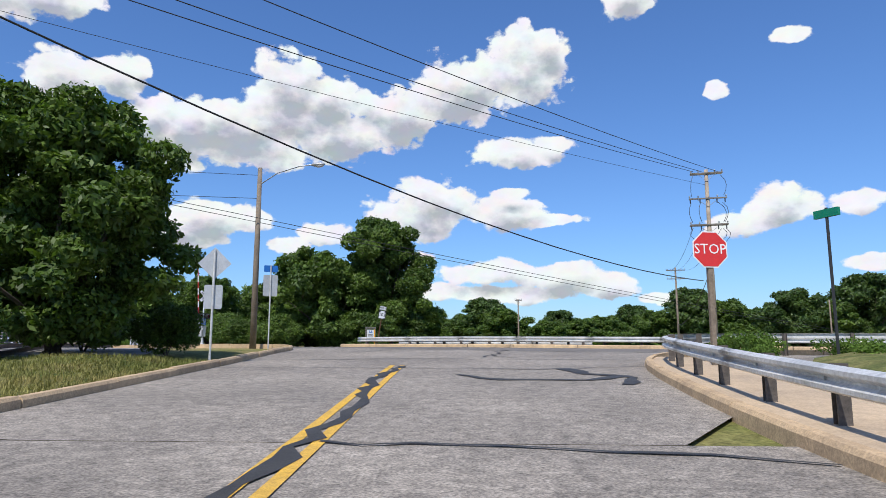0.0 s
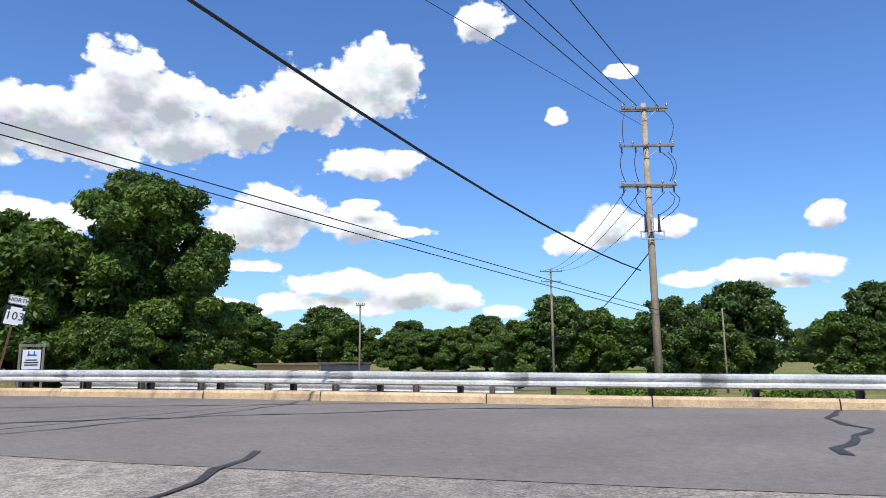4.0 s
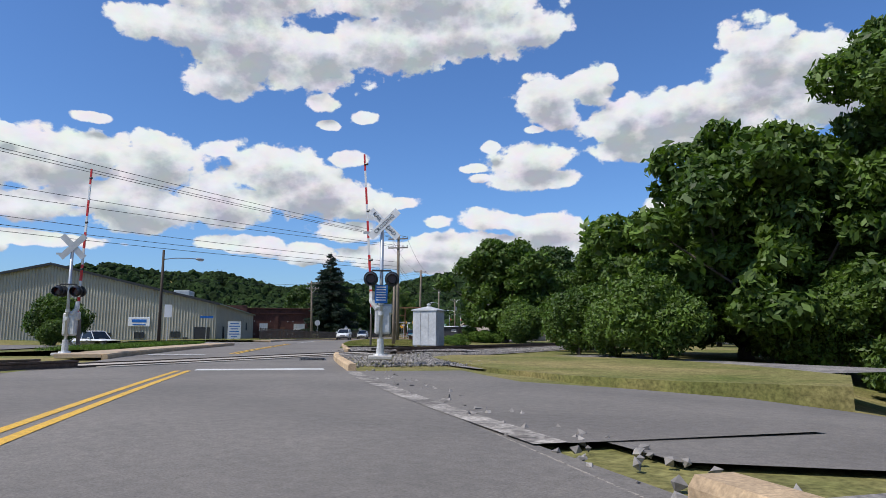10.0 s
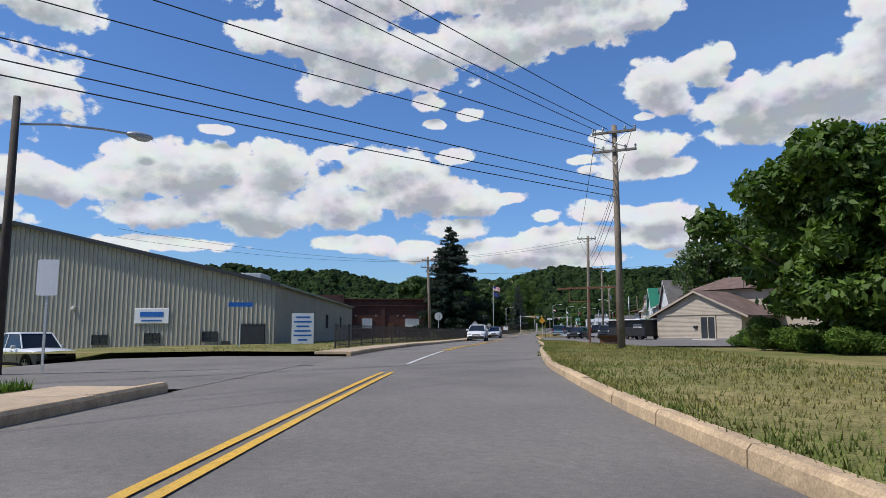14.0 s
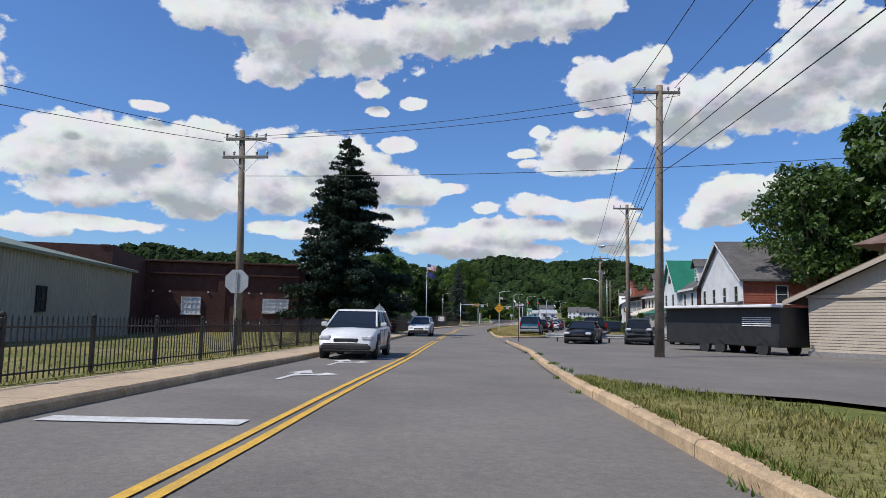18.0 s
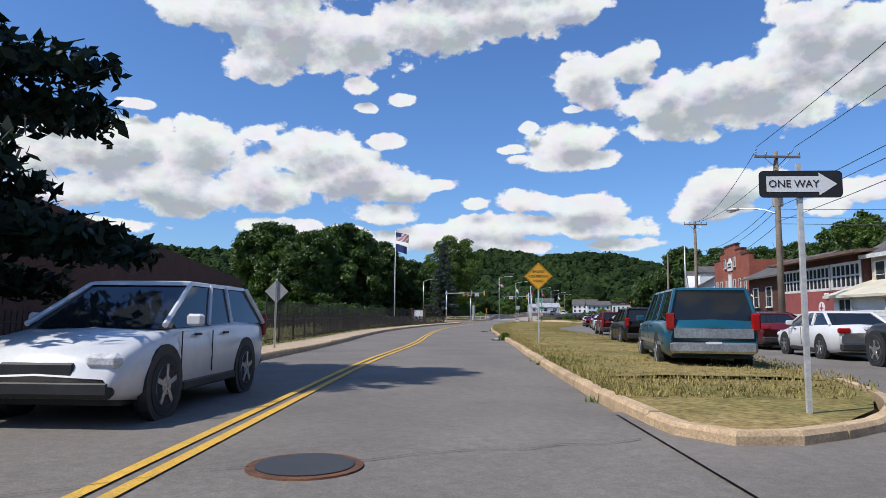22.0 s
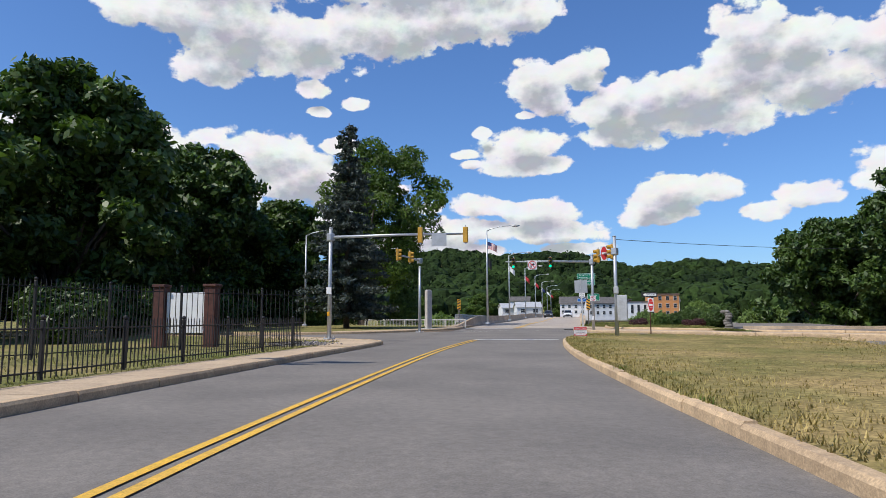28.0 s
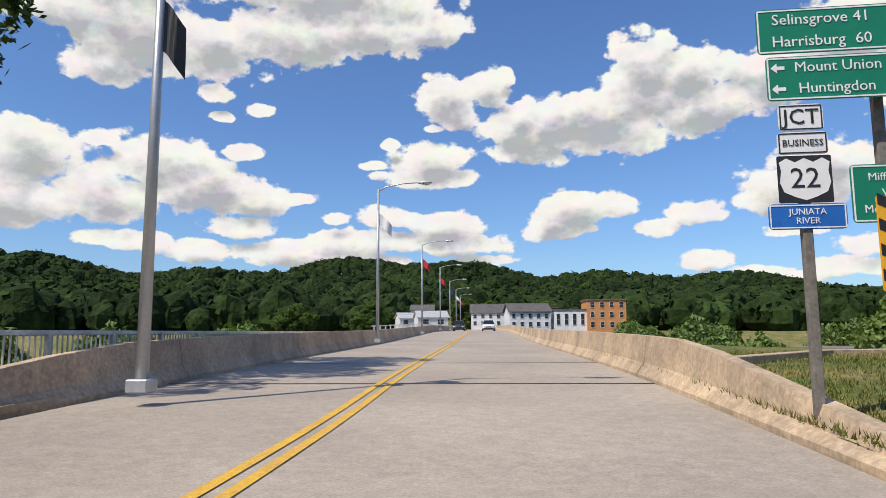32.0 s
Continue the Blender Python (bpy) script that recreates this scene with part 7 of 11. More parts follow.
def crossing_signal(label, x, y, face, z, gate_side=-1, flip=False, reach=5.25, lean=0.03):
    c = thing("crossing_signal", label, "crossing signal", (x, y, z), face)
    part("base", Geo().box((0, 0, 0.03), (0.62, 0.55, 0.1), bevel=0.02), M_GRANITE, c)
    part("foot", Geo().cyl((0, 0, 0.06), (0, 0, 0.12), 0.2, 0.18, 12).cyl((0, 0, 0.12), (0, 0, 0.5), 0.11, 0.085, 12), M_GALVOLD, c)
    part("mast", Geo().cyl((0, 0, 0.4), (0, 0, 3.62), 0.05, n=12), M_ALU, c, smooth=True)
    part("mast_collar", Geo().cyl((0, 0, 1.12), (0, 0, 1.22), 0.075, n=12).cyl((0, 0, 1.4), (0, 0, 1.48), 0.07, n=12), M_GALVOLD, c)
    mech = part("gate_mechanism", Geo().box((0.05, 0.2, 1.0), (0.42, 0.36, 0.75), bevel=0.04).box((0.16, 0.16, 1.28), (0.3, 0.3, 0.3), bevel=0.05), M_CABINET, c, "grey gate mechanism case")
    part("mechanism_door", Geo().box((0.05, 0.01, 0.97), (0.34, 0.02, 0.6), bevel=0.008), M_CABINET, mech)
    part("support_arm", Geo().tube([(gate_side * 0.24, 0.12, 1.75), (gate_side * 0.24, 0.1, 1.5), (gate_side * 0.12, 0.06, 1.32), (0.14, 0.08, 1.3)], [0.07, 0.085, 0.085, 0.07], 8), M_GALVOLD, mech)
    part("counterweight", Geo().box((gate_side * 0.26, 0.3, 0.75), (0.05, 0.22, 0.85), bevel=0.03), M_POSTSTEEL, mech)
    n = 9
    step = (reach - 1.35) / n
    for i in range(n):
        za, zb = 1.35 + i * step, 1.35 + (i + 1) * step
        xa, xb = gate_side * (0.25 + lean * i), gate_side * (0.25 + lean * (i + 1))
        w = 0.05 - 0.0016 * i
        g = Geo().tube([(xa, 0.14, za), (xb, 0.14, zb)], [w, w - 0.0016], 4)
        part("gate_arm_section", g, M_SIGNRED if i % 2 == 0 else M_SIGNWHITE, c)
    for u in (0.3, 0.62, 0.93):
        x = gate_side * (0.25 + lean * n * u)
        part("gate_lamp", Geo().cyl((x, 0.08, 1.35 + (reach - 1.35) * u), (x + 0.08, 0.04, 1.35 + (reach - 1.35) * u), 0.035, n=8), M_BLACK, c)
    for rot, word in ((45, "RAIL   ROAD"), (-45, "CROSSING")):
        m = Matrix.Translation((0.05, -0.07 - (0.012 if rot < 0 else 0), 3.55)) @ Matrix.Rotation(radians(rot), 4, "Y")
        part("crossbuck_board", Geo().box((0, 0, 0), (1.04, 0.01, 0.2), m=m), M_SIGNBACK if flip else M_SIGNWHITE, c)
        if not flip:
            lettering(word, 0.145, M_SIGNBLACK, c, m @ Matrix.Translation((0, -0.008, 0)))
    part("side_bracket", Geo().box((-0.32, 0.0, 3.32), (0.36, 0.03, 0.06)), M_SIGNBACK, c)
    part("lamp_bar", Geo().tube([(-0.3, -0.08, 2.2), (-0.24, -0.08, 2.3), (0.24, -0.08, 2.3), (0.3, -0.08, 2.2)], 0.026, 8), M_BLACK, c)
    for sx in (-0.28, 0.28):
        for way, off in ((-1, -0.14), (1, 0.14)):
            lamp = part("flasher", Geo().cyl((sx, off * 0.4, 2.08), (sx, off, 2.08), 0.09, 0.12, 14).cyl((sx, off, 2.08), (sx, off + way * 0.02, 2.08), 0.19, n=20), M_BLACK, c, "black flasher target disc")
            part("hood", Geo().tube([(sx, off, 2.1), (sx, off + way * 0.2, 2.06)], [0.15, 0.135], 16, False), M_BLACK, lamp)
            part("lens", Geo().cyl((sx, off + way * 0.025, 2.08), (sx, off + way * 0.035, 2.08), 0.115, n=16), M_LENSRED, lamp)
    if not flip:
        plate(c, "blue_notice", panel(0.33, 0.48, corner=0.01), 1.68, M_SIGNBLUE, y=-0.1)
        for i in range(6):
            part("text_bar", Geo().box((0, -0.106, 1.86 - i * 0.068), (0.25, 0.004, 0.028)), M_SIGNWHITE, c)
    return c


crossing_signal("crossing signal with raised striped gate and crossbuck", -17.15, 48.6, 46, 0.22, reach=5.5)
crossing_signal("back of a crossing signal with raised gate", -28.0, 44.85, 46, 0.12, gate_side=1, flip=True, reach=6.25, lean=0.012)

case = thing("signal_cabinet", "weathered aluminium railway signal cabinet", "signal cabinet", (-28.6, 63.2, 0.12), 20)
part("body", Geo().box((0, 0, 1.06), (1.36, 1.2, 1.86), bevel=0.015), M_CABINET, case)
for x in (-0.45, 0.0, 0.45):
    part("door_leaf", Geo().box((x, -0.61, 1.05), (0.435, 0.025, 1.78), bevel=0.008), M_CABINET, case)
part("roof", Geo().add([(-0.75, -0.68, 1.99), (0.75, -0.68, 1.99), (0.75, 0.68, 1.99), (-0.75, 0.68, 1.99), (-0.75, -0.68, 2.04), (0.75, -0.68, 2.04), (0.75, 0.68, 2.04), (-0.75, 0.68, 2.04), (0, 0, 2.26)], [(0, 3, 2, 1), (0, 1, 5, 4), (1, 2, 6, 5), (2, 3, 7, 6), (3, 0, 4, 7), (4, 5, 8), (5, 6, 8), (6, 7, 8), (7, 4, 8)]), M_CABINET, case)
part("vent", Geo().cyl((0, 0, 2.2), (0, 0, 2.36), 0.09, n=10).cyl((0, 0, 2.34), (0, 0, 2.4), 0.13, 0.05, 10), M_CABINET, case)
for x in (-0.55, 0.55):
    for y in (-0.45, 0.45):
        part("foot", Geo().box((x, y, 0.06), (0.12, 0.12, 0.2)), M_GALVOLD, case)


def grate(x, y, turn, w=0.9, d=0.6, label="black cast iron drain grate in the gutter"):
    g = thing("drain_grate", label, "drain grate", (x, y, road_z(x, y) + 0.012), turn)
    part("frame", Geo().box((0, d / 2, 0), (w, 0.04, 0.03)).box((0, -d / 2, 0), (w, 0.04, 0.03)).box((w / 2, 0, 0), (0.04, d, 0.03)).box((-w / 2, 0, 0), (0.04, d, 0.03)), M_BLACK, g)
    # flat black sheet under the bars, in place of the open drain's shade
    part("pit", Geo().box((0, 0, -0.004), (w - 0.04, d - 0.04, 0.01)), M_RUBBER, g)
    for i in range(int(w / 0.09) - 1):
        part("grate_bar", Geo().box((-w / 2 + 0.09 * (i + 1), 0, 0.004), (0.03, d, 0.025)), M_BLACK, g)


grate(*R(61.2, 0.95), heading(62) + 90, 1.3, 0.75)
grate(*R(218.0, 1.75), heading(218) + 90, 0.75, 0.5)
grate(*R(197.8, 1.7), heading(199) + 90, 0.75, 0.5)
grate(*R(296.6, 2.35), heading(297) + 90, 1.4, 0.7)
grate(*R(297.5, -5.3), heading(297) + 90, 1.2, 0.6)
grate(*R(143, -4.6), heading(143) + 90, 1.2, 0.6)
hole = thing("manhole_cover", "round cast iron manhole cover in the lane", "manhole cover", (*R(169.0, -1.2), road_z(*R(169.0, -1.2)) + 0.008), 0)
part("ring", Geo().tube([(0, 0, -0.02), (0, 0, 0.006)], [0.46, 0.45], 28), M_RUST, hole)
part("lid", Geo().cyl((0, 0, 0), (0, 0, 0.014), 0.38, n=28), M_BLACK, hole)


# ---- buildings ----
def window(parent, m, w, h, glass=None, frame=None, mullions=(1, 1), sill=True):
    """A window whose frame stands a little proud of the wall; m sets its middle, facing -y."""
    win = part("window", Geo().box((0, 0.0, 0), (w, 0.05, h), m=m), glass or M_WINDOW, parent)
    fr = Geo()
    t = max(0.05, w * 0.05)
    for x in (-w / 2, w / 2):
        fr.box((x, -0.02, 0), (t, 0.09, h + t), m=m)
    for z in (-h / 2, h / 2):
        fr.box((0, -0.02, z), (w - t, 0.09, t), m=m)
    for i in range(1, mullions[0] + 1):
        fr.box((-w / 2 + w * i / (mullions[0] + 1), -0.02, 0), (t * 0.6, 0.07, h - t), m=m)
    for i in range(1, mullions[1] + 1):
        fr.box((0, -0.018, -h / 2 + h * i / (mullions[1] + 1)), (w - t, 0.07, t * 0.6), m=m)
    part("frame", fr, frame or M_FRAME, win)
    if sill:
        part("sill", Geo().box((0, -0.06, -h / 2 - t), (w + 0.2, 0.14, 0.06), m=m), frame or M_FRAME, win)
    return win


def at_wall(x, z, y=0.0):
    return Matrix.Translation((x, y, z))


# warehouse: a wide steel gable towards the road; x runs along the gable, y back from it
WH = Vector((-71.6, 75.7))
wh = thing("warehouse", "wide beige ribbed-steel warehouse with a low gable roof", "warehouse", (WH.x, WH.y, -0.45), 0)
wh.matrix_basis = Matrix(((-0.62, -0.785, 0, WH.x), (-0.785, 0.62, 0, WH.y), (0, 0, 1, -0.45), (0, 0, 0, 1))) @ Matrix.Diagonal((1, 1, 1, 1))
WHW, WHD, EAVE, PEAK = 34.0, 45.0, 4.55, 8.5
gable = lambda x: EAVE + (PEAK - EAVE) * (1 - abs(x - WHW / 2) / (WHW / 2))
ribs = Geo()
step = 0.3
n = int(WHW / step)
for i in range(n):
    x0, x1 = i * WHW / n, (i + 1) * WHW / n
    xs = (x0, x0 + 0.2, x0 + 0.235, x1 - 0.035, x1)
    ys = (0, 0, -0.05, -0.05, 0)
    for k in range(4):
        a = len(ribs.v)
        ribs.v += [(xs[k], ys[k], 0), (xs[k + 1], ys[k + 1], 0), (xs[k + 1], ys[k + 1], gable(xs[k + 1])), (xs[k], ys[k], gable(xs[k]))]
        ribs.f.append((a + 3, a + 2, a + 1, a))
part("gable_wall", ribs, M_SIDING, wh, "ribbed beige steel gable wall")
side = Geo()
n = int(WHD / 0.3)
for i in range(n):
    y0 = i * 0.3
    for k, (ya, yb, xa, xb) in enumerate(((y0, y0 + 0.2, 0, 0), (y0 + 0.2, y0 + 0.235, 0, -0.05), (y0 + 0.235, y0 + 0.265, -0.05, -0.05), (y0 + 0.265, y0 + 0.3, -0.05, 0))):
        a = len(side.v)
        side.v += [(xa, ya, 0), (xb, yb, 0), (xb, yb, EAVE), (xa, ya, EAVE)]
        side.f.append((a, a + 1, a + 2, a + 3))
part("side_wall", side, M_SIDING, wh)
part("back_walls", Geo().box((WHW - 0.1, WHD / 2, EAVE / 2), (0.2, WHD, EAVE)).prism([(0, 0), (WHW, 0), (WHW, EAVE), (WHW / 2, PEAK), (0, EAVE)], 0.2, Matrix.Translation((0, WHD, 0))), M_SIDING, wh)
M_ROOFWH = stuff("pale green steel roof", (0.20, 0.24, 0.17), (0.17, 0.20, 0.15), 0.55, 0.1, scale=0.4, fine=8, bump=0.05, amount=0.2, coord="World")
for sgn in (0, 1):
    poly = [(-0.35, EAVE - 0.08), (WHW / 2, PEAK + 0.02), (WHW / 2, PEAK + 0.17), (-0.35, EAVE + 0.07)]
    if sgn:
        poly = [(WHW - x, z) for x, z in poly][::-1]
    part("roof_slope", Geo().prism(poly, WHD + 0.7, Matrix.Translation((0, -0.35, 0))), M_ROOFWH, wh, "pale green steel roof")
trimg = Geo()
for sgn in (0, 1):
    poly = [(-0.38, EAVE - 0.18), (WHW / 2, PEAK - 0.06), (WHW / 2, PEAK + 0.2), (-0.38, EAVE + 0.1)]
    if sgn:
        poly = [(WHW - x, z) for x, z in poly][::-1]
    trimg.prism(poly, 0.07, Matrix.Translation((0, -0.43, 0)))
part("verge_trim", trimg, M_BLACK, wh)
for x, z in ((11.2, 0.95), (7.84, 1.05), (4.13, 1.15)):
    window(wh, at_wall(x, z, -0.06), 0.95, 0.62, frame=M_BLACK, sill=False)
part("vent_panel", Geo().box((3.1, -0.07, 0.7), (0.5, 0.08, 0.3)), M_BLACK, wh)
d = part("door", Geo().box((1.4, -0.06, 0.95), (1.5, 0.08, 1.9)), M_BLACK, wh, "dark double door")
part("door_frame", Geo().box((0.62, -0.07, 0.97), (0.06, 0.1, 1.95)).box((2.18, -0.07, 0.97), (0.06, 0.1, 1.95)).box((1.4, -0.07, 1.95), (1.6, 0.1, 0.06)), M_BLACK, d)
part("sign_board", Geo().box((7.9, -0.1, 2.5), (2.2, 0.06, 1.0), bevel=0.02), M_SIGNWHITE, wh, "white company sign board")
part("sign_letters", Geo().box((7.9, -0.14, 2.6), (1.5, 0.02, 0.32)).box((7.9, -0.14, 2.2), (1.3, 0.02, 0.1)), M_SIGNBLUE, wh)
part("wall_lamp", Geo().box((13.0, -0.12, 3.0), (0.22, 0.2, 0.2), bevel=0.03), M_SIGNWHITE, wh)
part("wall_lamp", Geo().box((24.0, -0.12, 3.0), (0.22, 0.2, 0.2), bevel=0.03), M_SIGNWHITE, wh)
ms = Matrix.Rotation(radians(90), 4, "Z")
for y, w, h in ((22.5, 1.1, 1.3), (32.9, 0.9, 1.2), (6, 0.9, 2.0)):
    window(wh, Matrix.Translation((-0.06, y, 2.4 if y != 6 else 1.1)) @ Matrix.Rotation(radians(-90), 4, "Z"), w, h, frame=M_BLACK, sill=False)
part("rooftop_unit", Geo().box((9, 30, 7.2), (2.2, 4.5, 1.0), bevel=0.05), M_SIGNBACK, wh, "white rooftop unit")
board = place_sign("tall white banner sign at the warehouse corner", -68.6, 76.2, 62, z=-0.15, name="banner_sign", category="sign")
plate(board, "banner", panel(1.35, 2.1, corner=0.01), 1.25, M_SIGNWHITE)
for i, w in enumerate((0.9, 1.1, 0.8, 1.0, 1.1, 0.6)):
    part("text_bar", Geo().box((0, -0.006, 2.05 - i * 0.28), (w, 0.004, 0.1)), M_SIGNBLUE, board)
for x in (-0.7, 0.7):
    part("post", Geo().box((x, 0.05, 1.1), (0.07, 0.07, 2.6)), M_TIMBER, board)
pole_sign = place_sign("blue street name sign by the warehouse", -63.5, 70.0, 60, z=-0.1)
sign_post(pole_sign, 2.6, "round", M_GALVOLD)
part("name_blade", Geo().box((0, 0, 2.5), (1.2, 0.02, 0.22)), M_SIGNBLUE, pole_sign)

# brick factory: x runs from its road corner along the front, y back beside the road
KB = Vector((-111.0, 119.2))
fx, fy = Vector((-0.51, -0.86)), Vector((-0.86, 0.51))
fac = thing("brick_factory", "long dark red brick factory with a parapet", "factory", (KB.x, KB.y, -0.15))
fac.matrix_basis = Matrix(((fx.x, fy.x, 0, KB.x), (fx.y, fy.y, 0, KB.y), (0, 0, 1, -0.15), (0, 0, 0, 1)))
swing = math.atan2(0.598 * fx.x + 0, 1)


def brick_wall(parent, length, h, m, name="brick_wall", every=5.2, first=0.4, rows=True, material=None):
    g = Geo()
    g.box((length / 2, 0.2, h / 2), (length, 0.4, h), m=m)
    w = part(name, g, material or M_BRICK, parent)
    k = first
    while k < length:
        part("pilaster", Geo().box((k, -0.06, h * 0.5 - 0.15), (0.62, 0.14, h - 0.3), bevel=0.01, m=m), material or M_BRICK, w)
        k += every
    part("cornice", Geo().box((length / 2, -0.1, h - 1.05), (length, 0.2, 0.16), bevel=0.02, m=m).box((length / 2, -0.05, h - 0.05), (length + 0.1, 0.55, 0.16), bevel=0.02, m=m), M_BRICK if material is None else M_ROOF, w)
    return w


brick_wall(fac, 12.8, 5.95, Matrix(), "front_wall", every=6.1, first=0.3)
for x0, x1, z0, z1 in ((8.07, 9.53, 1.5, 2.85), (0.95, 3.0, 1.75, 2.8)):
    win = window(fac, at_wall((x0 + x1) / 2, (z0 + z1) / 2 + 0.1, -0.03), x1 - x0, z1 - z0, glass=M_SIGNWHITE, mullions=(3, 2), sill=True)
part("door", Geo().box((5.2, -0.04, 1.2), (1.0, 0.08, 2.1)), M_RUST, fac)
for x in (0.9, 3.2, 4.2, 6.6, 7.5, 10.5, 11.8):
    for z in (0.9, 3.4):
        part("tie_plate", Geo().cyl((x, -0.06, z), (x, 0.0, z), 0.09, n=8), M_GALVOLD, fac)
# the long wall beside the road turns off a little from square
ax = Vector((-0.806, 0.592))
ang = math.degrees(math.atan2(ax.y, ax.x))
wall_m = fac.matrix_basis.inverted() @ Matrix(((ax.x, -ax.y * -1 * -1, 0, KB.x), (ax.y, ax.x, 0, KB.y), (0, 0, 1, -0.15), (0, 0, 0, 1)))
wall_m = fac.matrix_basis.inverted() @ pose(KB.x, KB.y, -0.15, 0, 0, ang) @ Matrix.Diagonal((1, -1, 1, 1))
lw = brick_wall(fac, 84, 6.1, wall_m, "side_wall", every=11.5, first=3.2)
for k in (15.7,):
    window(fac, wall_m @ at_wall(k, 3.2, -0.03), 1.4, 1.6, mullions=(2, 1))
for k in (21, 33, 44, 56, 67):
    part("tie_plate", Geo().cyl((k, -0.06, 1.6), (k, 0, 1.6), 0.1, n=8, m=wall_m), M_GALVOLD, fac)
part("roof", Geo().slab([(0.3, 0.3), (12.8, 0.3), (28, 84), (2, 80)], 5.2, 5.5), M_ROOF, fac)
brick_wall(fac, 12, 5.9, Matrix.Translation((12.8, -12, 0)) @ Matrix.Rotation(radians(90), 4, "Z"), "wing_wall", every=5, first=0.5)
part("wing_front", Geo().box((20, -11.8, 2.95), (14.4, 0.4, 5.9)), M_BRICK, fac)


# ---- iron fence ----
def picket_mesh(h):
    return Geo().box((0, 0, h / 2), (0.018, 0.018, h)).add([(-0.016, 0, h), (0.016, 0, h), (0, 0.016, h), (0, -0.016, h), (0, 0, h + 0.07)], [(0, 3, 4), (3, 1, 4), (1, 2, 4), (2, 0, 4)]).mesh("picket", M_FENCE)


def iron_fence(s0, s1, off, h, label, loose=(0, 0), gap=0.14, bay=2.4):
    f = thing("iron_fence", label, "fence")
    pk = picket_mesh(h)
    post = Geo().box((0, 0, h / 2), (0.07, 0.07, h + 0.1), bevel=0.008).ball((0, 0, h + 0.1), 0.05, 8, 6).mesh("post", M_FENCE)
    joined = Geo()
    n = int((s1 - s0) / gap)
    unit = Geo().box((0, 0, h / 2), (0.018, 0.018, h)).add([(-0.016, 0, h), (0.016, 0, h), (0, 0.016, h), (0, -0.016, h), (0, 0, h + 0.07)], [(0, 3, 4), (3, 1, 4), (1, 2, 4), (2, 0, 4)])
    for i in range(n):
        s = s0 + i * gap
        x, y = R(s, off(s))
        m = pose(x, y, road_z(x, y) + 0.16, 0, 0, heading(s))
        if loose[0] <= s < loose[1]:
            ob = new("picket", pk)
            ob.parent = f
            ob.matrix_basis = m
        else:
            joined.add(unit.v, unit.f, m)
    tagged(part("picket_run", joined, M_FENCE, f), kind="stuff")
    s = s0
    while s < s1 - 0.5:
        e = min(s1, s + bay)
        x, y = R(s, off(s))
        ob = new("post", post)
        ob.parent = f
        ob.matrix_basis = pose(x, y, road_z(x, y) + 0.12, 0, 0, heading(s))
        (x0, y0), (x1, y1) = R(s, off(s)), R(e, off(e))
        for z in (0.12, h - 0.14):
            part("rail", Geo().tube([(x0, y0, road_z(x0, y0) + 0.16 + z), (x1, y1, road_z(x1, y1) + 0.16 + z)], 0.02, 4), M_FENCE, f)
        s = e
    return f


iron_fence(103, 269.5, lambda s: LEFT(s) - 1.95, 1.0, "low black iron picket fence along the pavement", loose=(128, 165))
PARK_LINE = table([(214, -15), (240, -13.9), (256, -13.4), (266, -11.4), (270.6, -8.0)])
iron_fence(214, 270.6, PARK_LINE, 2.05, "tall black iron picket fence round the park", loose=(232, 270), gap=0.15)

# ---- houses beside the side street ----
def facing(s, o, turn=0.0):
    """Where a front stands o metres right of the way: x runs back along the road, y away from it."""
    x, y = R(s, o)
    return pose(x, y, road_z(x, y) - 0.1, 0, 0, heading(s) - 90 + turn)


def boards(g, x0, x1, z0, z1, rise=0.17, lap=0.022, m=None, gable=None):
    """Overlapping boards on a wall facing -y; a gable narrows towards its peak at (x, z)."""
    n = max(1, int((z1 - z0) / rise))
    points, faces = [], []
    for i in range(n + 1):
        z = z0 + (z1 - z0) * i / n
        k = (z - z0) / (gable[1] - z0) if gable else 0
        xa, xb = (x0 + (gable[0] - x0) * k, x1 + (gable[0] - x1) * k) if gable else (x0, x1)
        points += [(xa, 0, z), (xb, 0, z), (xa, -lap, z), (xb, -lap, z)]
        if i < n:
            c = i * 4
            faces += [(c, c + 1, c + 3, c + 2), (c + 2, c + 3, c + 5, c + 4)]
    return g.add(points[:-2], faces, m)


def sloped(g, x0, x1, y0, z0, y1, z1, t=0.12, m=None):
    """A roof slab from (y0, z0) to (y1, z1) between x0 and x1."""
    return g.add([(x, y, z + d) for d in (0, t) for x, y, z in ((x0, y0, z0), (x1, y0, z0), (x1, y1, z1), (x0, y1, z1))], [(3, 2, 1, 0), (4, 5, 6, 7), (0, 1, 5, 4), (1, 2, 6, 5), (2, 3, 7, 6), (3, 0, 4, 7)], m)


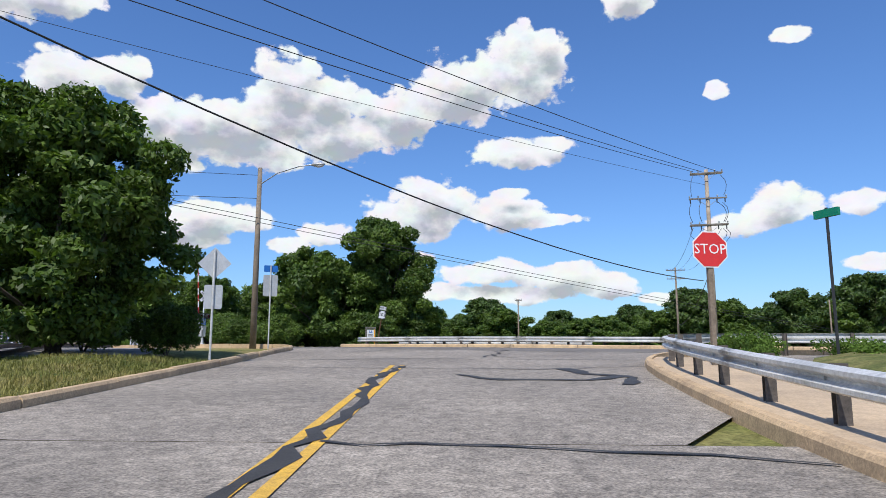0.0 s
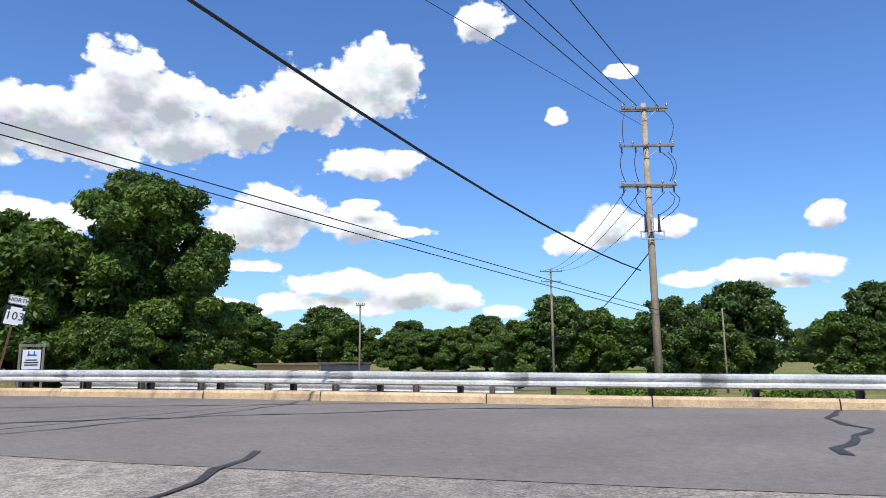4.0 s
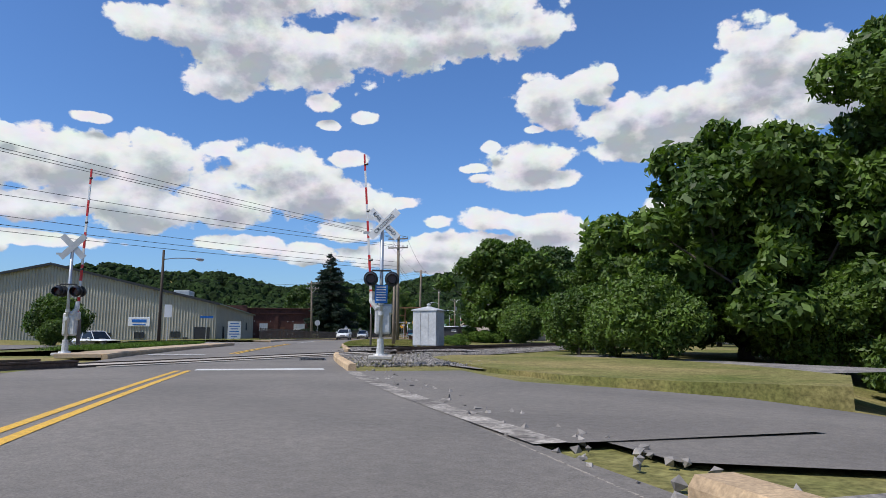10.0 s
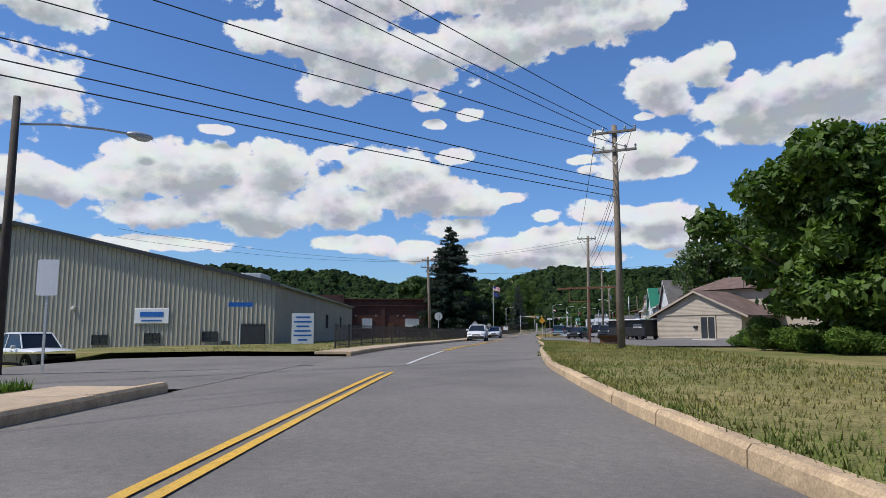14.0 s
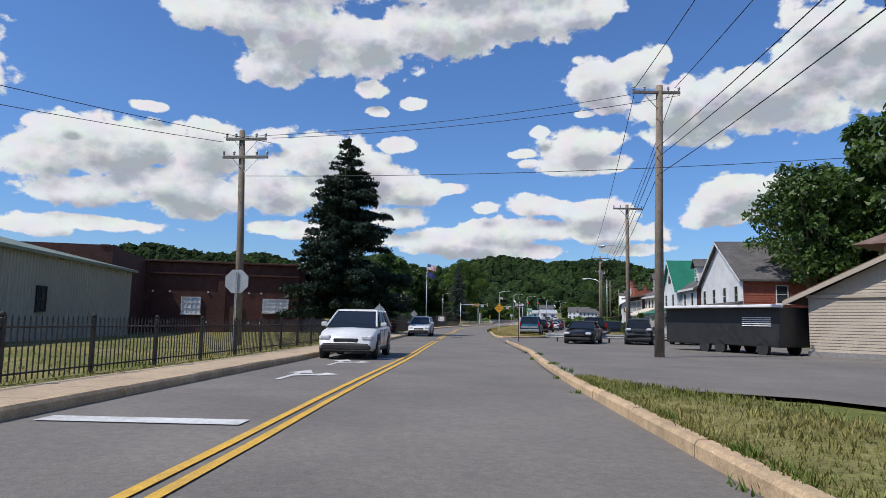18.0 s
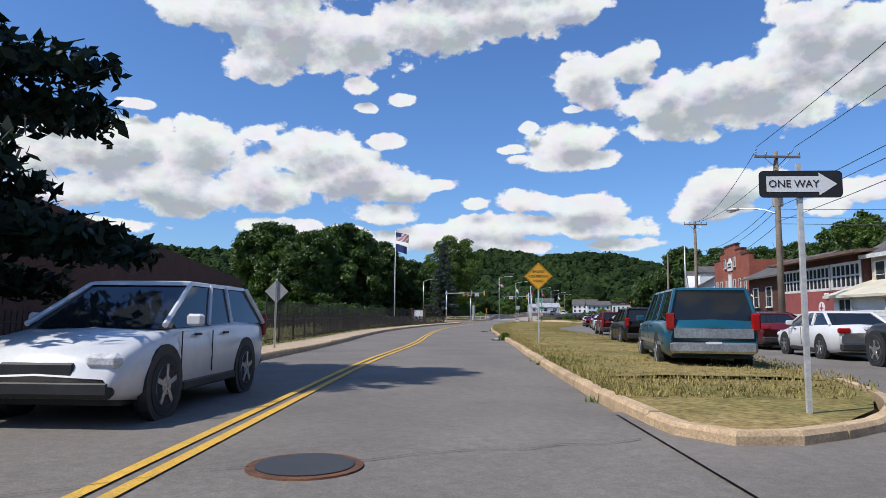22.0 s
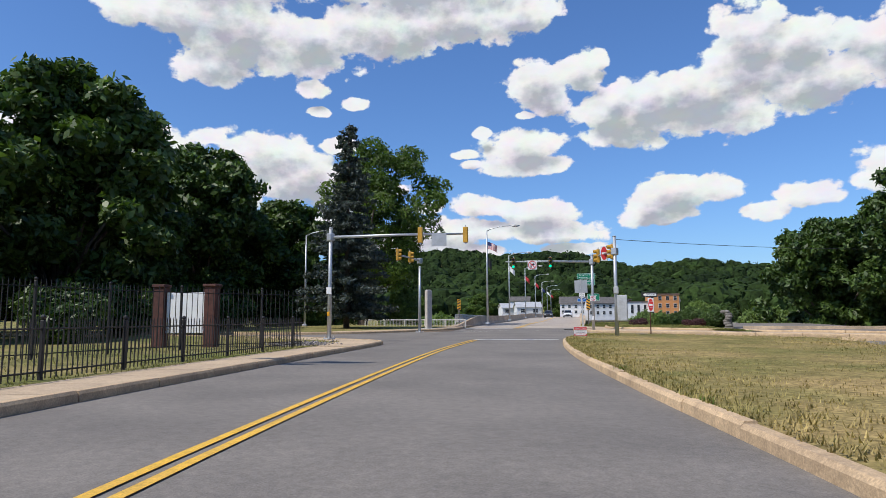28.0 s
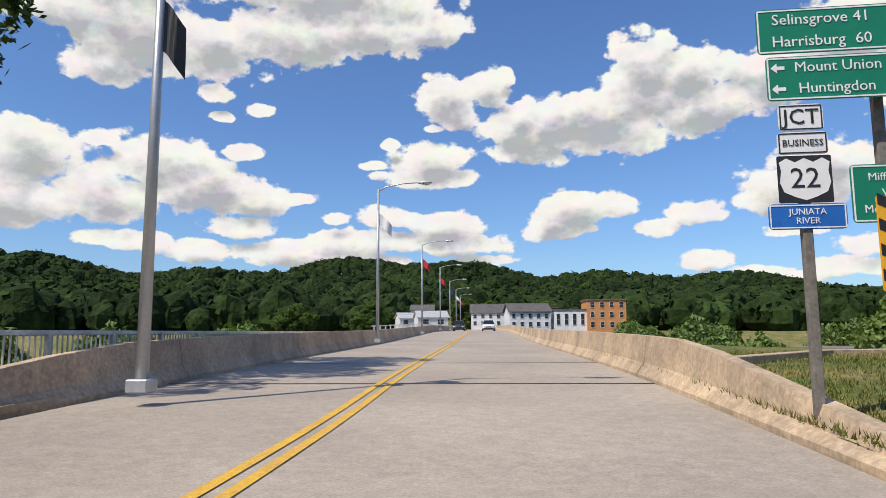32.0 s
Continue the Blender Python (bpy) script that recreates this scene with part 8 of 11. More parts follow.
def porch(h, x0, x1, deep, z, material, posts=4, floor=0.35, rail=True, post=None):
    p = part("porch", Geo().box(((x0 + x1) / 2, -deep / 2, floor / 2), (x1 - x0, deep, floor)), M_BLOCK, h, "low porch on a masonry base")
    part("porch_roof", sloped(Geo(), x0 - 0.25, x1 + 0.25, -deep - 0.3, z - 0.45, 0.0, z + 0.25), material, p)
    part("porch_beam", Geo().box(((x0 + x1) / 2, -deep, z - 0.5), (x1 - x0, 0.18, 0.22)), post or M_FRAME, p)
    for i in range(posts):
        x = x0 + 0.12 + (x1 - x0 - 0.24) * i / max(1, posts - 1)
        part("porch_post", Geo().box((x, -deep, (floor + z - 0.6) / 2), (0.14, 0.14, z - 0.6 - floor), bevel=0.01).box((x, -deep, z - 0.7), (0.24, 0.2, 0.1)), post or M_FRAME, p)
    if rail:
        g = Geo()
        for i in range(int((x1 - x0) / 0.16)):
            g.box((x0 + 0.1 + i * 0.16, -deep, floor + 0.45), (0.03, 0.03, 0.7))
        g.box(((x0 + x1) / 2, -deep, floor + 0.82), (x1 - x0, 0.06, 0.06))
        part("balustrade", g, post or M_FRAME, p)
    return p


def house(label, s, o, w, deep, eave, peak, wall, roof, front=False, upper=3, lower=2, turn=0.0, dormers=(), chimney=None, base=None, gable_wall=None, door=0.5):
    h = thing("house", label, "house")
    h.matrix_basis = facing(s, o, turn)
    part("foundation", Geo().box((w / 2, deep / 2, 0.15), (w + 0.04, deep + 0.04, 0.6)), base or M_BLOCK, h)
    g = boards(Geo(), 0, w, 0.4, eave)
    sd = Matrix.Translation((w, 0, 0)) @ Matrix.Rotation(radians(90), 4, "Z")
    sl_ = Matrix.Translation((0, deep, 0)) @ Matrix.Rotation(radians(-90), 4, "Z")
    if front:
        boards(g, 0, w, eave, peak - 0.02, gable=(w / 2, peak))
    part("front_wall", g, wall, h)
    for m in (sd, sl_):
        g = boards(Geo(), 0, deep, 0.4, eave, m=m)
        if not front:
            boards(g, 0, deep, eave, peak - 0.02, m=m, gable=(deep / 2, peak))
        part("side_wall", g, gable_wall or wall, h)
    part("back_wall", Geo().box((w / 2, deep - 0.1, eave / 2), (w - 0.05, 0.15, eave)), wall, h)
    part("core", Geo().box((w / 2, deep / 2, eave / 2), (w - 0.1, deep - 0.1, eave - 0.1)), M_BLOCK, h, "inner walls")
    if front:
        for k in (0, 1):
            a = Matrix.Translation((0, -0.35, 0)) if k == 0 else Matrix.Translation((w, -0.35, 0)) @ Matrix.Diagonal((-1, 1, 1, 1))
            over = 0.35
            dz = (peak - eave) / (w / 2) * over
            poly = [(-over, eave - dz), (w / 2, peak), (w / 2, peak + 0.16), (-over, eave - dz + 0.14)]
            part("roof_slope", Geo().prism(poly if k == 0 else poly, deep + 0.7, a), roof, h)
            part("bargeboard", Geo().prism([(x, z - 0.12) for x, z in poly], 0.06, a @ Matrix.Translation((0, -0.03, 0.02))), M_FRAME, h)
    else:
        for k in (0, 1):
            ov = 0.4
            dz = (peak - eave) / (deep / 2) * ov
            m = Matrix() if k == 0 else Matrix.Translation((w, deep, 0)) @ Matrix.Rotation(radians(180), 4, "Z")
            part("roof_slope", sloped(Geo(), -0.35, w + 0.35, -ov, eave - dz, deep / 2, peak, m=m), roof, h)
        part("eave_trim", Geo().box((w / 2, -0.42, eave - 0.2), (w + 0.7, 0.06, 0.2)), M_FRAME, h)
    for i in range(upper):
        window(h, at_wall(w * (i + 0.5) / upper, eave - 1.15, -0.03), 0.85, 1.35, mullions=(0, 1))
    for i in range(lower):
        window(h, at_wall(w * (i + 0.5) / lower + 0.3, 1.65, -0.03), 0.9, 1.4, mullions=(0, 1))
    d = part("door", Geo().box((w * door, -0.04, 1.4), (0.95, 0.07, 2.05), bevel=0.01), M_DOOR, h)
    part("door_frame", Geo().box((w * door - 0.53, -0.05, 1.4), (0.1, 0.1, 2.1)).box((w * door + 0.53, -0.05, 1.4), (0.1, 0.1, 2.1)).box((w * door, -0.05, 2.5), (1.16, 0.1, 0.1)), M_FRAME, d)
    for m in (sd, sl_):
        for k in (0.3, 0.7):
            window(h, m @ at_wall(deep * k, eave - 1.15, -0.03), 0.8, 1.3, mullions=(0, 1))
    for x in dormers:
        z0 = eave + (peak - eave) * 0.25
        dm = part("dormer", Geo().box((x, deep * 0.22, z0 + 0.6), (1.3, deep * 0.28, 1.3)), wall, h, "small gabled dormer")
        part("dormer_roof", Geo().prism([(-0.85, 0), (0, 0.75), (0.85, 0), (0.85, 0.1), (0, 0.87), (-0.85, 0.1)][::-1], deep * 0.36, Matrix.Translation((x, deep * 0.04, z0 + 1.2))), roof, dm)
        window(dm, at_wall(x, z0 + 0.75, deep * 0.08 - 0.03), 0.6, 0.85, mullions=(0, 1))
    if chimney:
        part("chimney", Geo().box((chimney, deep * 0.5, peak + 0.3), (0.6, 0.6, 1.6), bevel=0.02).box((chimney, deep * 0.5, peak + 1.1), (0.75, 0.75, 0.14)), M_BRICKRED, h)
    return h


ROW = -3.5
h1 = house("white double house with brick-red gables and a deep porch", 178.5, 20.8, 11.5, 9, 4.9, 8.2, M_VINYL, M_ROOF, front=True, upper=4, lower=3, turn=ROW, gable_wall=M_BRICKRED, chimney=9.5)
porch(h1, 0.2, 11.2, 2.2, 2.9, M_ROOF, posts=5)
h2 = house("white clapboard house with a grey roof and one dormer", 184.3, 20.8, 5.6, 9, 4.9, 7.9, M_VINYL, M_ROOF, upper=2, lower=2, turn=ROW, dormers=(2.8,), gable_wall=M_BRICK)
porch(h2, 0.1, 5.5, 2.0, 2.85, M_ROOF, posts=3)
h3 = house("white gabled house with green metal roof and porch", 190.6, 20.8, 6.1, 10, 5.0, 8.0, M_VINYL, M_ROOFGREEN, front=True, upper=2, lower=2, turn=ROW)
porch(h3, 0.1, 6.0, 2.0, 2.9, M_ROOFGREEN, posts=3, rail=False)
part("attic_window", Geo().box((2.75, -0.04, 6.1), (0.35, 0.06, 0.8)).box((3.35, -0.04, 6.1), (0.35, 0.06, 0.8)), M_WINDOW, h3)
h4 = house("cream clapboard house with rusty dormer roofs and enclosed porch", 197.6, 20.8, 6.8, 9, 4.7, 7.3, M_CREAM, M_ROOF, upper=4, lower=2, turn=ROW, dormers=(1.8, 4.9))
part("enclosed_porch", boards(Geo(), 0.1, 6.6, 1.1, 2.4, m=Matrix.Translation((0, -2.0, 0))).box((3.35, -1.0, 1.2), (6.4, 1.9, 2.4)), M_VINYL, h4)
part("porch_wainscot", Geo().box((3.35, -2.05, 0.55), (6.5, 0.1, 1.15)), M_BRICKRED, h4)
part("porch_roof", sloped(Geo(), -0.2, 6.9, -2.4, 2.35, 0.0, 3.2), M_CREAM, h4)
for x in (1.3, 5.2):
    window(h4, at_wall(x, 1.7, -2.04), 1.1, 1.2, mullions=(1, 0))

# red painted shop with a band of windows and a stepped brick gable behind
shop = thing("red_shop", "long red painted shop with a row of white windows", "shop")
shop.matrix_basis = facing(208.2, 21.0, ROW)
part("front_wall", Geo().box((5.0, 0.2, 1.45), (10.0, 0.4, 2.9)), M_REDPAINT, shop, "faded red painted wall")
part("side_wall", Geo().box((9.8, 6, 1.45), (0.4, 11.6, 2.9)).box((0.2, 6, 2.4), (0.4, 11.6, 4.8)), M_REDPAINT, shop)
part("upper_wall", Geo().box((5.0, 0.4, 3.8), (10.0, 0.3, 1.9)).box((9.75, 6, 3.9), (0.3, 11.6, 2.0)), M_BRICK, shop)
for i in range(3):
    window(shop, at_wall(1.75 + i * 3.25, 3.65, 0.2), 2.95, 1.3, mullions=(5, 1), sill=False)
window(shop, Matrix.Translation((9.93, 2.5, 3.8)) @ Matrix.Rotation(radians(90), 4, "Z"), 1.9, 1.3, mullions=(1, 1), sill=False)
part("roof", sloped(Geo(), -0.4, 10.6, -0.6, 4.7, 6, 5.1, 0.16), M_ROOFBROWN, shop)
part("roof_back", Geo().box((5, 9, 4.95), (10.4, 6, 0.2)), M_ROOF, shop)
par = part("stepped_parapet", Geo().box((5.0, 6.2, 5.4), (9.6, 0.4, 1.2)).box((5.0, 6.2, 6.15), (6.8, 0.4, 0.6)).box((5.0, 6.2, 6.6), (3.6, 0.4, 0.5)), M_BRICK, shop, "stepped dark brick parapet")
part("coping", Geo().box((5.0, 6.2, 6.9), (3.8, 0.55, 0.1)).box((2.4, 6.2, 6.48), (1.7, 0.55, 0.1)).box((7.6, 6.2, 6.48), (1.7, 0.55, 0.1)).box((0.9, 6.2, 6.02), (1.5, 0.55, 0.1)).box((9.1, 6.2, 6.02), (1.5, 0.55, 0.1)), M_ROOF, par)
part("emblem", Geo().cyl((5.8, -0.03, 1.95), (5.8, 0.02, 1.95), 0.36, n=20), M_SIGNWHITE, shop, "round white painted emblem")
part("emblem_mark", Geo().box((5.8, -0.035, 1.95), (0.08, 0.02, 0.5)).box((5.8, -0.035, 1.95), (0.4, 0.02, 0.08)), M_SIGNRED, shop)
window(shop, at_wall(7.7, 0.95, -0.03), 1.5, 1.2, mullions=(3, 2), sill=False)
window(shop, at_wall(3.4, 0.95, -0.03), 2.6, 1.2, mullions=(4, 1), sill=False)
part("door", Geo().box((9.1, -0.04, 1.05), (1.0, 0.08, 2.1)), M_REDPAINT, shop)
part("wall_lamp", Geo().box((6.6, -0.1, 2.7), (0.2, 0.2, 0.15), bevel=0.03), M_SIGNWHITE, shop)

# dark low building and the brick hall with its stepped front
dark = thing("brick_annex", "low dark brick annex with a shingle roof", "building")
dark.matrix_basis = facing(219.6, 23.5, -2)
part("front_wall", Geo().box((4.2, 3, 2.3), (8.4, 6, 4.6)), M_BRICK, dark)
part("roof", sloped(sloped(Geo(), -0.4, 8.8, -0.6, 4.4, 3, 6.0), -0.4, 8.8, 6.6, 4.4, 3, 6.0), M_ROOF, dark)
for x in (1.6, 4.2, 6.8):
    window(dark, at_wall(x, 3.0, -0.03), 1.0, 1.5, mullions=(0, 1))
part("stair_rail", Geo().tube([(0.6, -0.6, 0), (0.6, -0.6, 2.6), (2.2, -0.6, 3.2), (2.6, -0.6, 3.0), (2.6, -0.6, 0)], 0.05, 8), M_SIGNWHITE, dark)

hall = thing("brick_hall", "orange-red brick hall with a stepped parapet front", "building")
hall.matrix_basis = facing(237.5, 26.5, -3)
stepf = [(0, 0), (11.5, 0), (11.5, 7.4), (9.4, 7.4), (9.4, 8.0), (7.6, 8.0), (7.6, 8.6), (3.9, 8.6), (3.9, 8.0), (2.1, 8.0), (2.1, 7.4), (0, 7.4)]
part("front_wall", Geo().prism(stepf, 0.4), M_BRICKRED, hall)
part("side_wall", Geo().box((11.3, 8, 3.4), (0.4, 15.2, 6.8)).box((0.2, 8, 3.4), (0.4, 15.2, 6.8)).box((5.75, 15.8, 3.4), (11.5, 0.4, 6.8)), M_BRICKRED, hall)
part("roof", Geo().box((5.75, 8, 6.5), (11, 15.4, 0.3)), M_ROOF, hall)
cope = Geo()
for x0, x1, z in ((0, 2.1, 7.4), (2.1, 3.9, 8.0), (3.9, 7.6, 8.6), (7.6, 9.4, 8.0), (9.4, 11.5, 7.4)):
    cope.box(((x0 + x1) / 2, 0.2, z + 0.05), (x1 - x0 + 0.14, 0.54, 0.12))
part("coping", cope, M_BRICK, hall)
for x in (1.1, 2.7, 4.3, 7.2, 8.8, 10.4):
    window(hall, at_wall(x, 4.4, -0.03), 0.5, 1.5, mullions=(0, 1))
for x in (4.2, 7.3):
    window(hall, at_wall(x, 6.9, -0.03), 0.5, 0.9, mullions=(0, 0))
part("name_stone", Geo().prism([(-0.75, -0.5), (0.75, -0.5), (0.75, 0.35), (0.35, 0.5), (0.2, 0.75), (-0.2, 0.75), (-0.35, 0.5), (-0.75, 0.35)], 0.1, at_wall(5.75, 6.6, -0.08)), M_SIGNWHITE, hall, "pale carved name stone")
part("text_bar", Geo().box((5.75, -0.1, 6.75), (0.9, 0.02, 0.16)).box((5.75, -0.1, 6.45), (1.1, 0.02, 0.14)), M_SIGNBLACK, hall)
bal = part("balcony", Geo().box((5.75, -0.5, 3.5), (1.8, 1.0, 0.14)).box((5.75, -0.98, 3.85), (1.8, 0.06, 0.6)), M_RUST, hall)
window(hall, at_wall(5.75, 4.7, -0.03), 1.0, 2.1, glass=M_SIGNWHITE, mullions=(0, 0))
part("entrance", Geo().box((5.75, -0.02, 1.3), (2.2, 0.1, 2.5)), M_BLACK, hall)
for x, w in ((2.0, 1.3), (3.5, 0.5), (8.9, 1.9)):
    part("wall_sign", Geo().box((x, -0.06, 2.6), (w, 0.06, 0.65)), M_SIGNWHITE, hall)
window(hall, at_wall(2.3, 1.2, -0.03), 1.2, 1.3, mullions=(1, 1))

vic = house("white two-storey double house with porch and grey slate roof", 263.5, 28.5, 15, 9, 5.1, 7.7, M_VINYL, M_ROOF, upper=7, lower=5, turn=-4, dormers=(3.2, 11.6), chimney=7.5)
porch(vic, -1.2, 14.5, 2.3, 2.8, M_ROOF, posts=7)
part("front_gable", Geo().prism([(-2.4, 0), (0, 2.2), (2.4, 0)][::-1], 3.6, Matrix.Translation((7.4, -0.5, 5.1))), M_VINYL, vic)
part("gable_roof", sloped(Geo(), -1.9, 1.9, -1.7, 0, 0, 2.35, m=Matrix.Translation((7.4, 1.3, 5.05)) @ Matrix.Rotation(radians(90), 4, "Z")).add(*(lambda q: (q.v, q.f))(sloped(Geo(), -1.9, 1.9, -2.7, -0.15, 0, 2.35, m=Matrix.Translation((7.4, 1.3, 5.05)) @ Matrix.Rotation(radians(-90), 4, "Z")))), M_ROOF, vic)

# beige gabled shop at the parking lot, its gable wall beside the lot
tan = thing("beige_building", "beige clapboard building with a low gable and brown roof", "building")
tan.matrix_basis = Matrix(((0.997, 0.08, 0, -70.8), (-0.08, 0.997, 0, 119.0), (0, 0, 1, -0.02), (0, 0, 0, 1)))
g = boards(Geo(), 0, 9.5, 0.25, 2.6, rise=0.13)
boards(g, 0, 9.5, 2.6, 4.8, rise=0.13, gable=(4.75, 4.85))
part("gable_wall", g, M_BEIGE, tan)
part("core", Geo().box((4.75, 3.2, 1.3), (9.4, 6.2, 2.56)), M_BEIGE, tan)
part("plinth", Geo().box((4.75, -0.02, 0.12), (9.6, 0.2, 0.26)), M_BLOCK, tan)
part("band_board", Geo().box((4.75, -0.06, 2.6), (9.6, 0.08, 0.12)), M_BEIGE, tan)
for k in (0, 1):
    m = Matrix.Translation((0, -0.4, 0)) if k == 0 else Matrix.Translation((9.5, -0.4, 0)) @ Matrix.Diagonal((-1, 1, 1, 1))
    part("roof_slope", Geo().prism([(-0.9, 2.3), (4.75, 4.88), (4.75, 5.04), (-0.9, 2.46)], 6.6, m), M_ROOFBROWN, tan)
    part("bargeboard", Geo().prism([(-0.9, 2.2), (4.75, 4.78), (4.75, 4.98), (-0.9, 2.4)], 0.06, m @ Matrix.Translation((0, -0.08, 0))), M_BEIGE, tan)
d = part("glass_door", Geo().box((6.0, -0.05, 1.25), (1.5, 0.06, 2.1)), M_WINDOW, tan, "dark glass double door")
part("door_frame", Geo().box((5.2, -0.08, 1.25), (0.12, 0.1, 2.2)).box((6.8, -0.08, 1.25), (0.12, 0.1, 2.2)).box((6.0, -0.08, 2.36), (1.7, 0.1, 0.12)).box((6.0, -0.08, 1.25), (0.08, 0.1, 2.1)), M_BEIGE, d)
part("wall_box", Geo().box((4.6, -0.1, 1.35), (0.4, 0.16, 0.25)), M_BLACK, tan)
part("step", Geo().box((6.0, -0.5, 0.07), (2.6, 0.9, 0.16), bevel=0.02), M_GRANITE, tan)
part("upper_storey", Geo().box((10.7, 9.4, 2.65), (19.0, 6.2, 5.3)), M_BEIGE, tan)
hip = [(0, 5.5, 5.35), (21.4, 5.5, 5.35), (21.4, 13.4, 5.35), (0, 13.4, 5.35), (2.2, 9.4, 6.85), (19.2, 9.4, 6.85)]
part("upper_roof", Geo().add(hip, [(0, 1, 5, 4), (1, 2, 5), (2, 3, 4, 5), (3, 0, 4), (3, 2, 1, 0)], None), M_ROOFBROWN, tan)

plant(dark_maple, -69.2, 143.0, 1.35, 40)

# long dark food trailer with a white awning
tr = thing("food_trailer", "long black trailer with a white awning edge", "trailer", (-78.6, 124.9, -0.05), 0)
tr.matrix_basis = pose(-74.4, 120.0, -0.03, 0, 0, -20) @ Matrix.Diagonal((0.84, 0.9, 0.88, 1))
part("body", Geo().box((0, 0, 1.45), (8.0, 2.4, 2.0), bevel=0.05), M_BLACK, tr)
part("awning", Geo().box((0, -1.45, 2.48), (8.3, 0.7, 0.14), bevel=0.03), M_SIGNWHITE, tr, "white flat awning")
for i in range(5):
    part("slatted_vent", Geo().box((2.6, -1.22, 1.9 - i * 0.1), (1.8, 0.05, 0.04)), M_SIGNWHITE, tr)
for x in (-1.0, 0.1, 2.9):
    for y in (-1.1, 1.1):
        part("wheel", Geo().cyl((x, y - 0.1, 0.36), (x, y + 0.1, 0.36), 0.36, n=18), M_RUBBER, tr)
part("drawbar", Geo().box((-4.7, 0, 0.5), (1.6, 0.12, 0.12)), M_BLACK, tr)


# ---- cars ----
PAINTS = {}


def car_paint(name, c):
    if name not in PAINTS:
        PAINTS[name] = paint(name + " car paint", c)
    return PAINTS[name]


M_CARGLASS = stuff("tinted car glass", (0.012, 0.015, 0.017), (0.018, 0.02, 0.022), 0.04, scale=1, fine=20, bump=0, amount=0.1)
M_RIM = stuff("silver alloy wheel", (0.55, 0.56, 0.58), (0.45, 0.46, 0.48), 0.3, 0.8, scale=3, fine=30, bump=0.02)
M_TRIMBLACK = stuff("black plastic trim", (0.02, 0.02, 0.02), (0.03, 0.03, 0.03), 0.6, scale=3, fine=60, bump=0.05)

# for each kind: length, width, belt profile (place along from tail to nose, height), glass base and roof ends, roof height, wheelbase, wheel radius, ride height
KINDS = {
    "sedan": (4.8, 1.82, [(0.0, 0.78), (0.03, 0.98), (0.16, 1.02), (0.5, 0.98), (0.74, 0.93), (0.93, 0.74), (0.985, 0.62), (1.0, 0.5)], (0.12, 0.76), (0.27, 0.59), 1.44, 2.75, 0.33, 0.2),
    "suv": (4.65, 1.84, [(0.0, 0.82), (0.02, 1.02), (0.3, 1.05), (0.5, 1.01), (0.74, 0.99), (0.88, 0.9), (0.96, 0.78), (0.99, 0.64), (1.0, 0.5)], (0.015, 0.78), (0.11, 0.56), 1.61, 2.65, 0.36, 0.24),
    "boxy": (3.95, 1.7, [(0.0, 0.8), (0.02, 1.02), (0.4, 1.02), (0.8, 1.0), (0.95, 0.92), (1.0, 0.6)], (0.02, 0.84), (0.05, 0.72), 1.64, 2.5, 0.31, 0.2),
    "capped": (5.5, 1.96, [(0.0, 0.95), (0.01, 1.12), (0.3, 1.12), (0.7, 1.1), (0.9, 1.04), (0.985, 0.9), (1.0, 0.6)], (0.02, 0.76), (0.04, 0.62), 1.84, 3.35, 0.38, 0.36),
    "pickup": (5.6, 1.98, [(0.0, 1.0), (0.01, 1.14), (0.36, 1.14), (0.37, 1.13), (0.7, 1.12), (0.9, 1.06), (0.985, 0.9), (1.0, 0.6)], (0.36, 0.76), (0.4, 0.65), 1.86, 3.45, 0.4, 0.36),
}


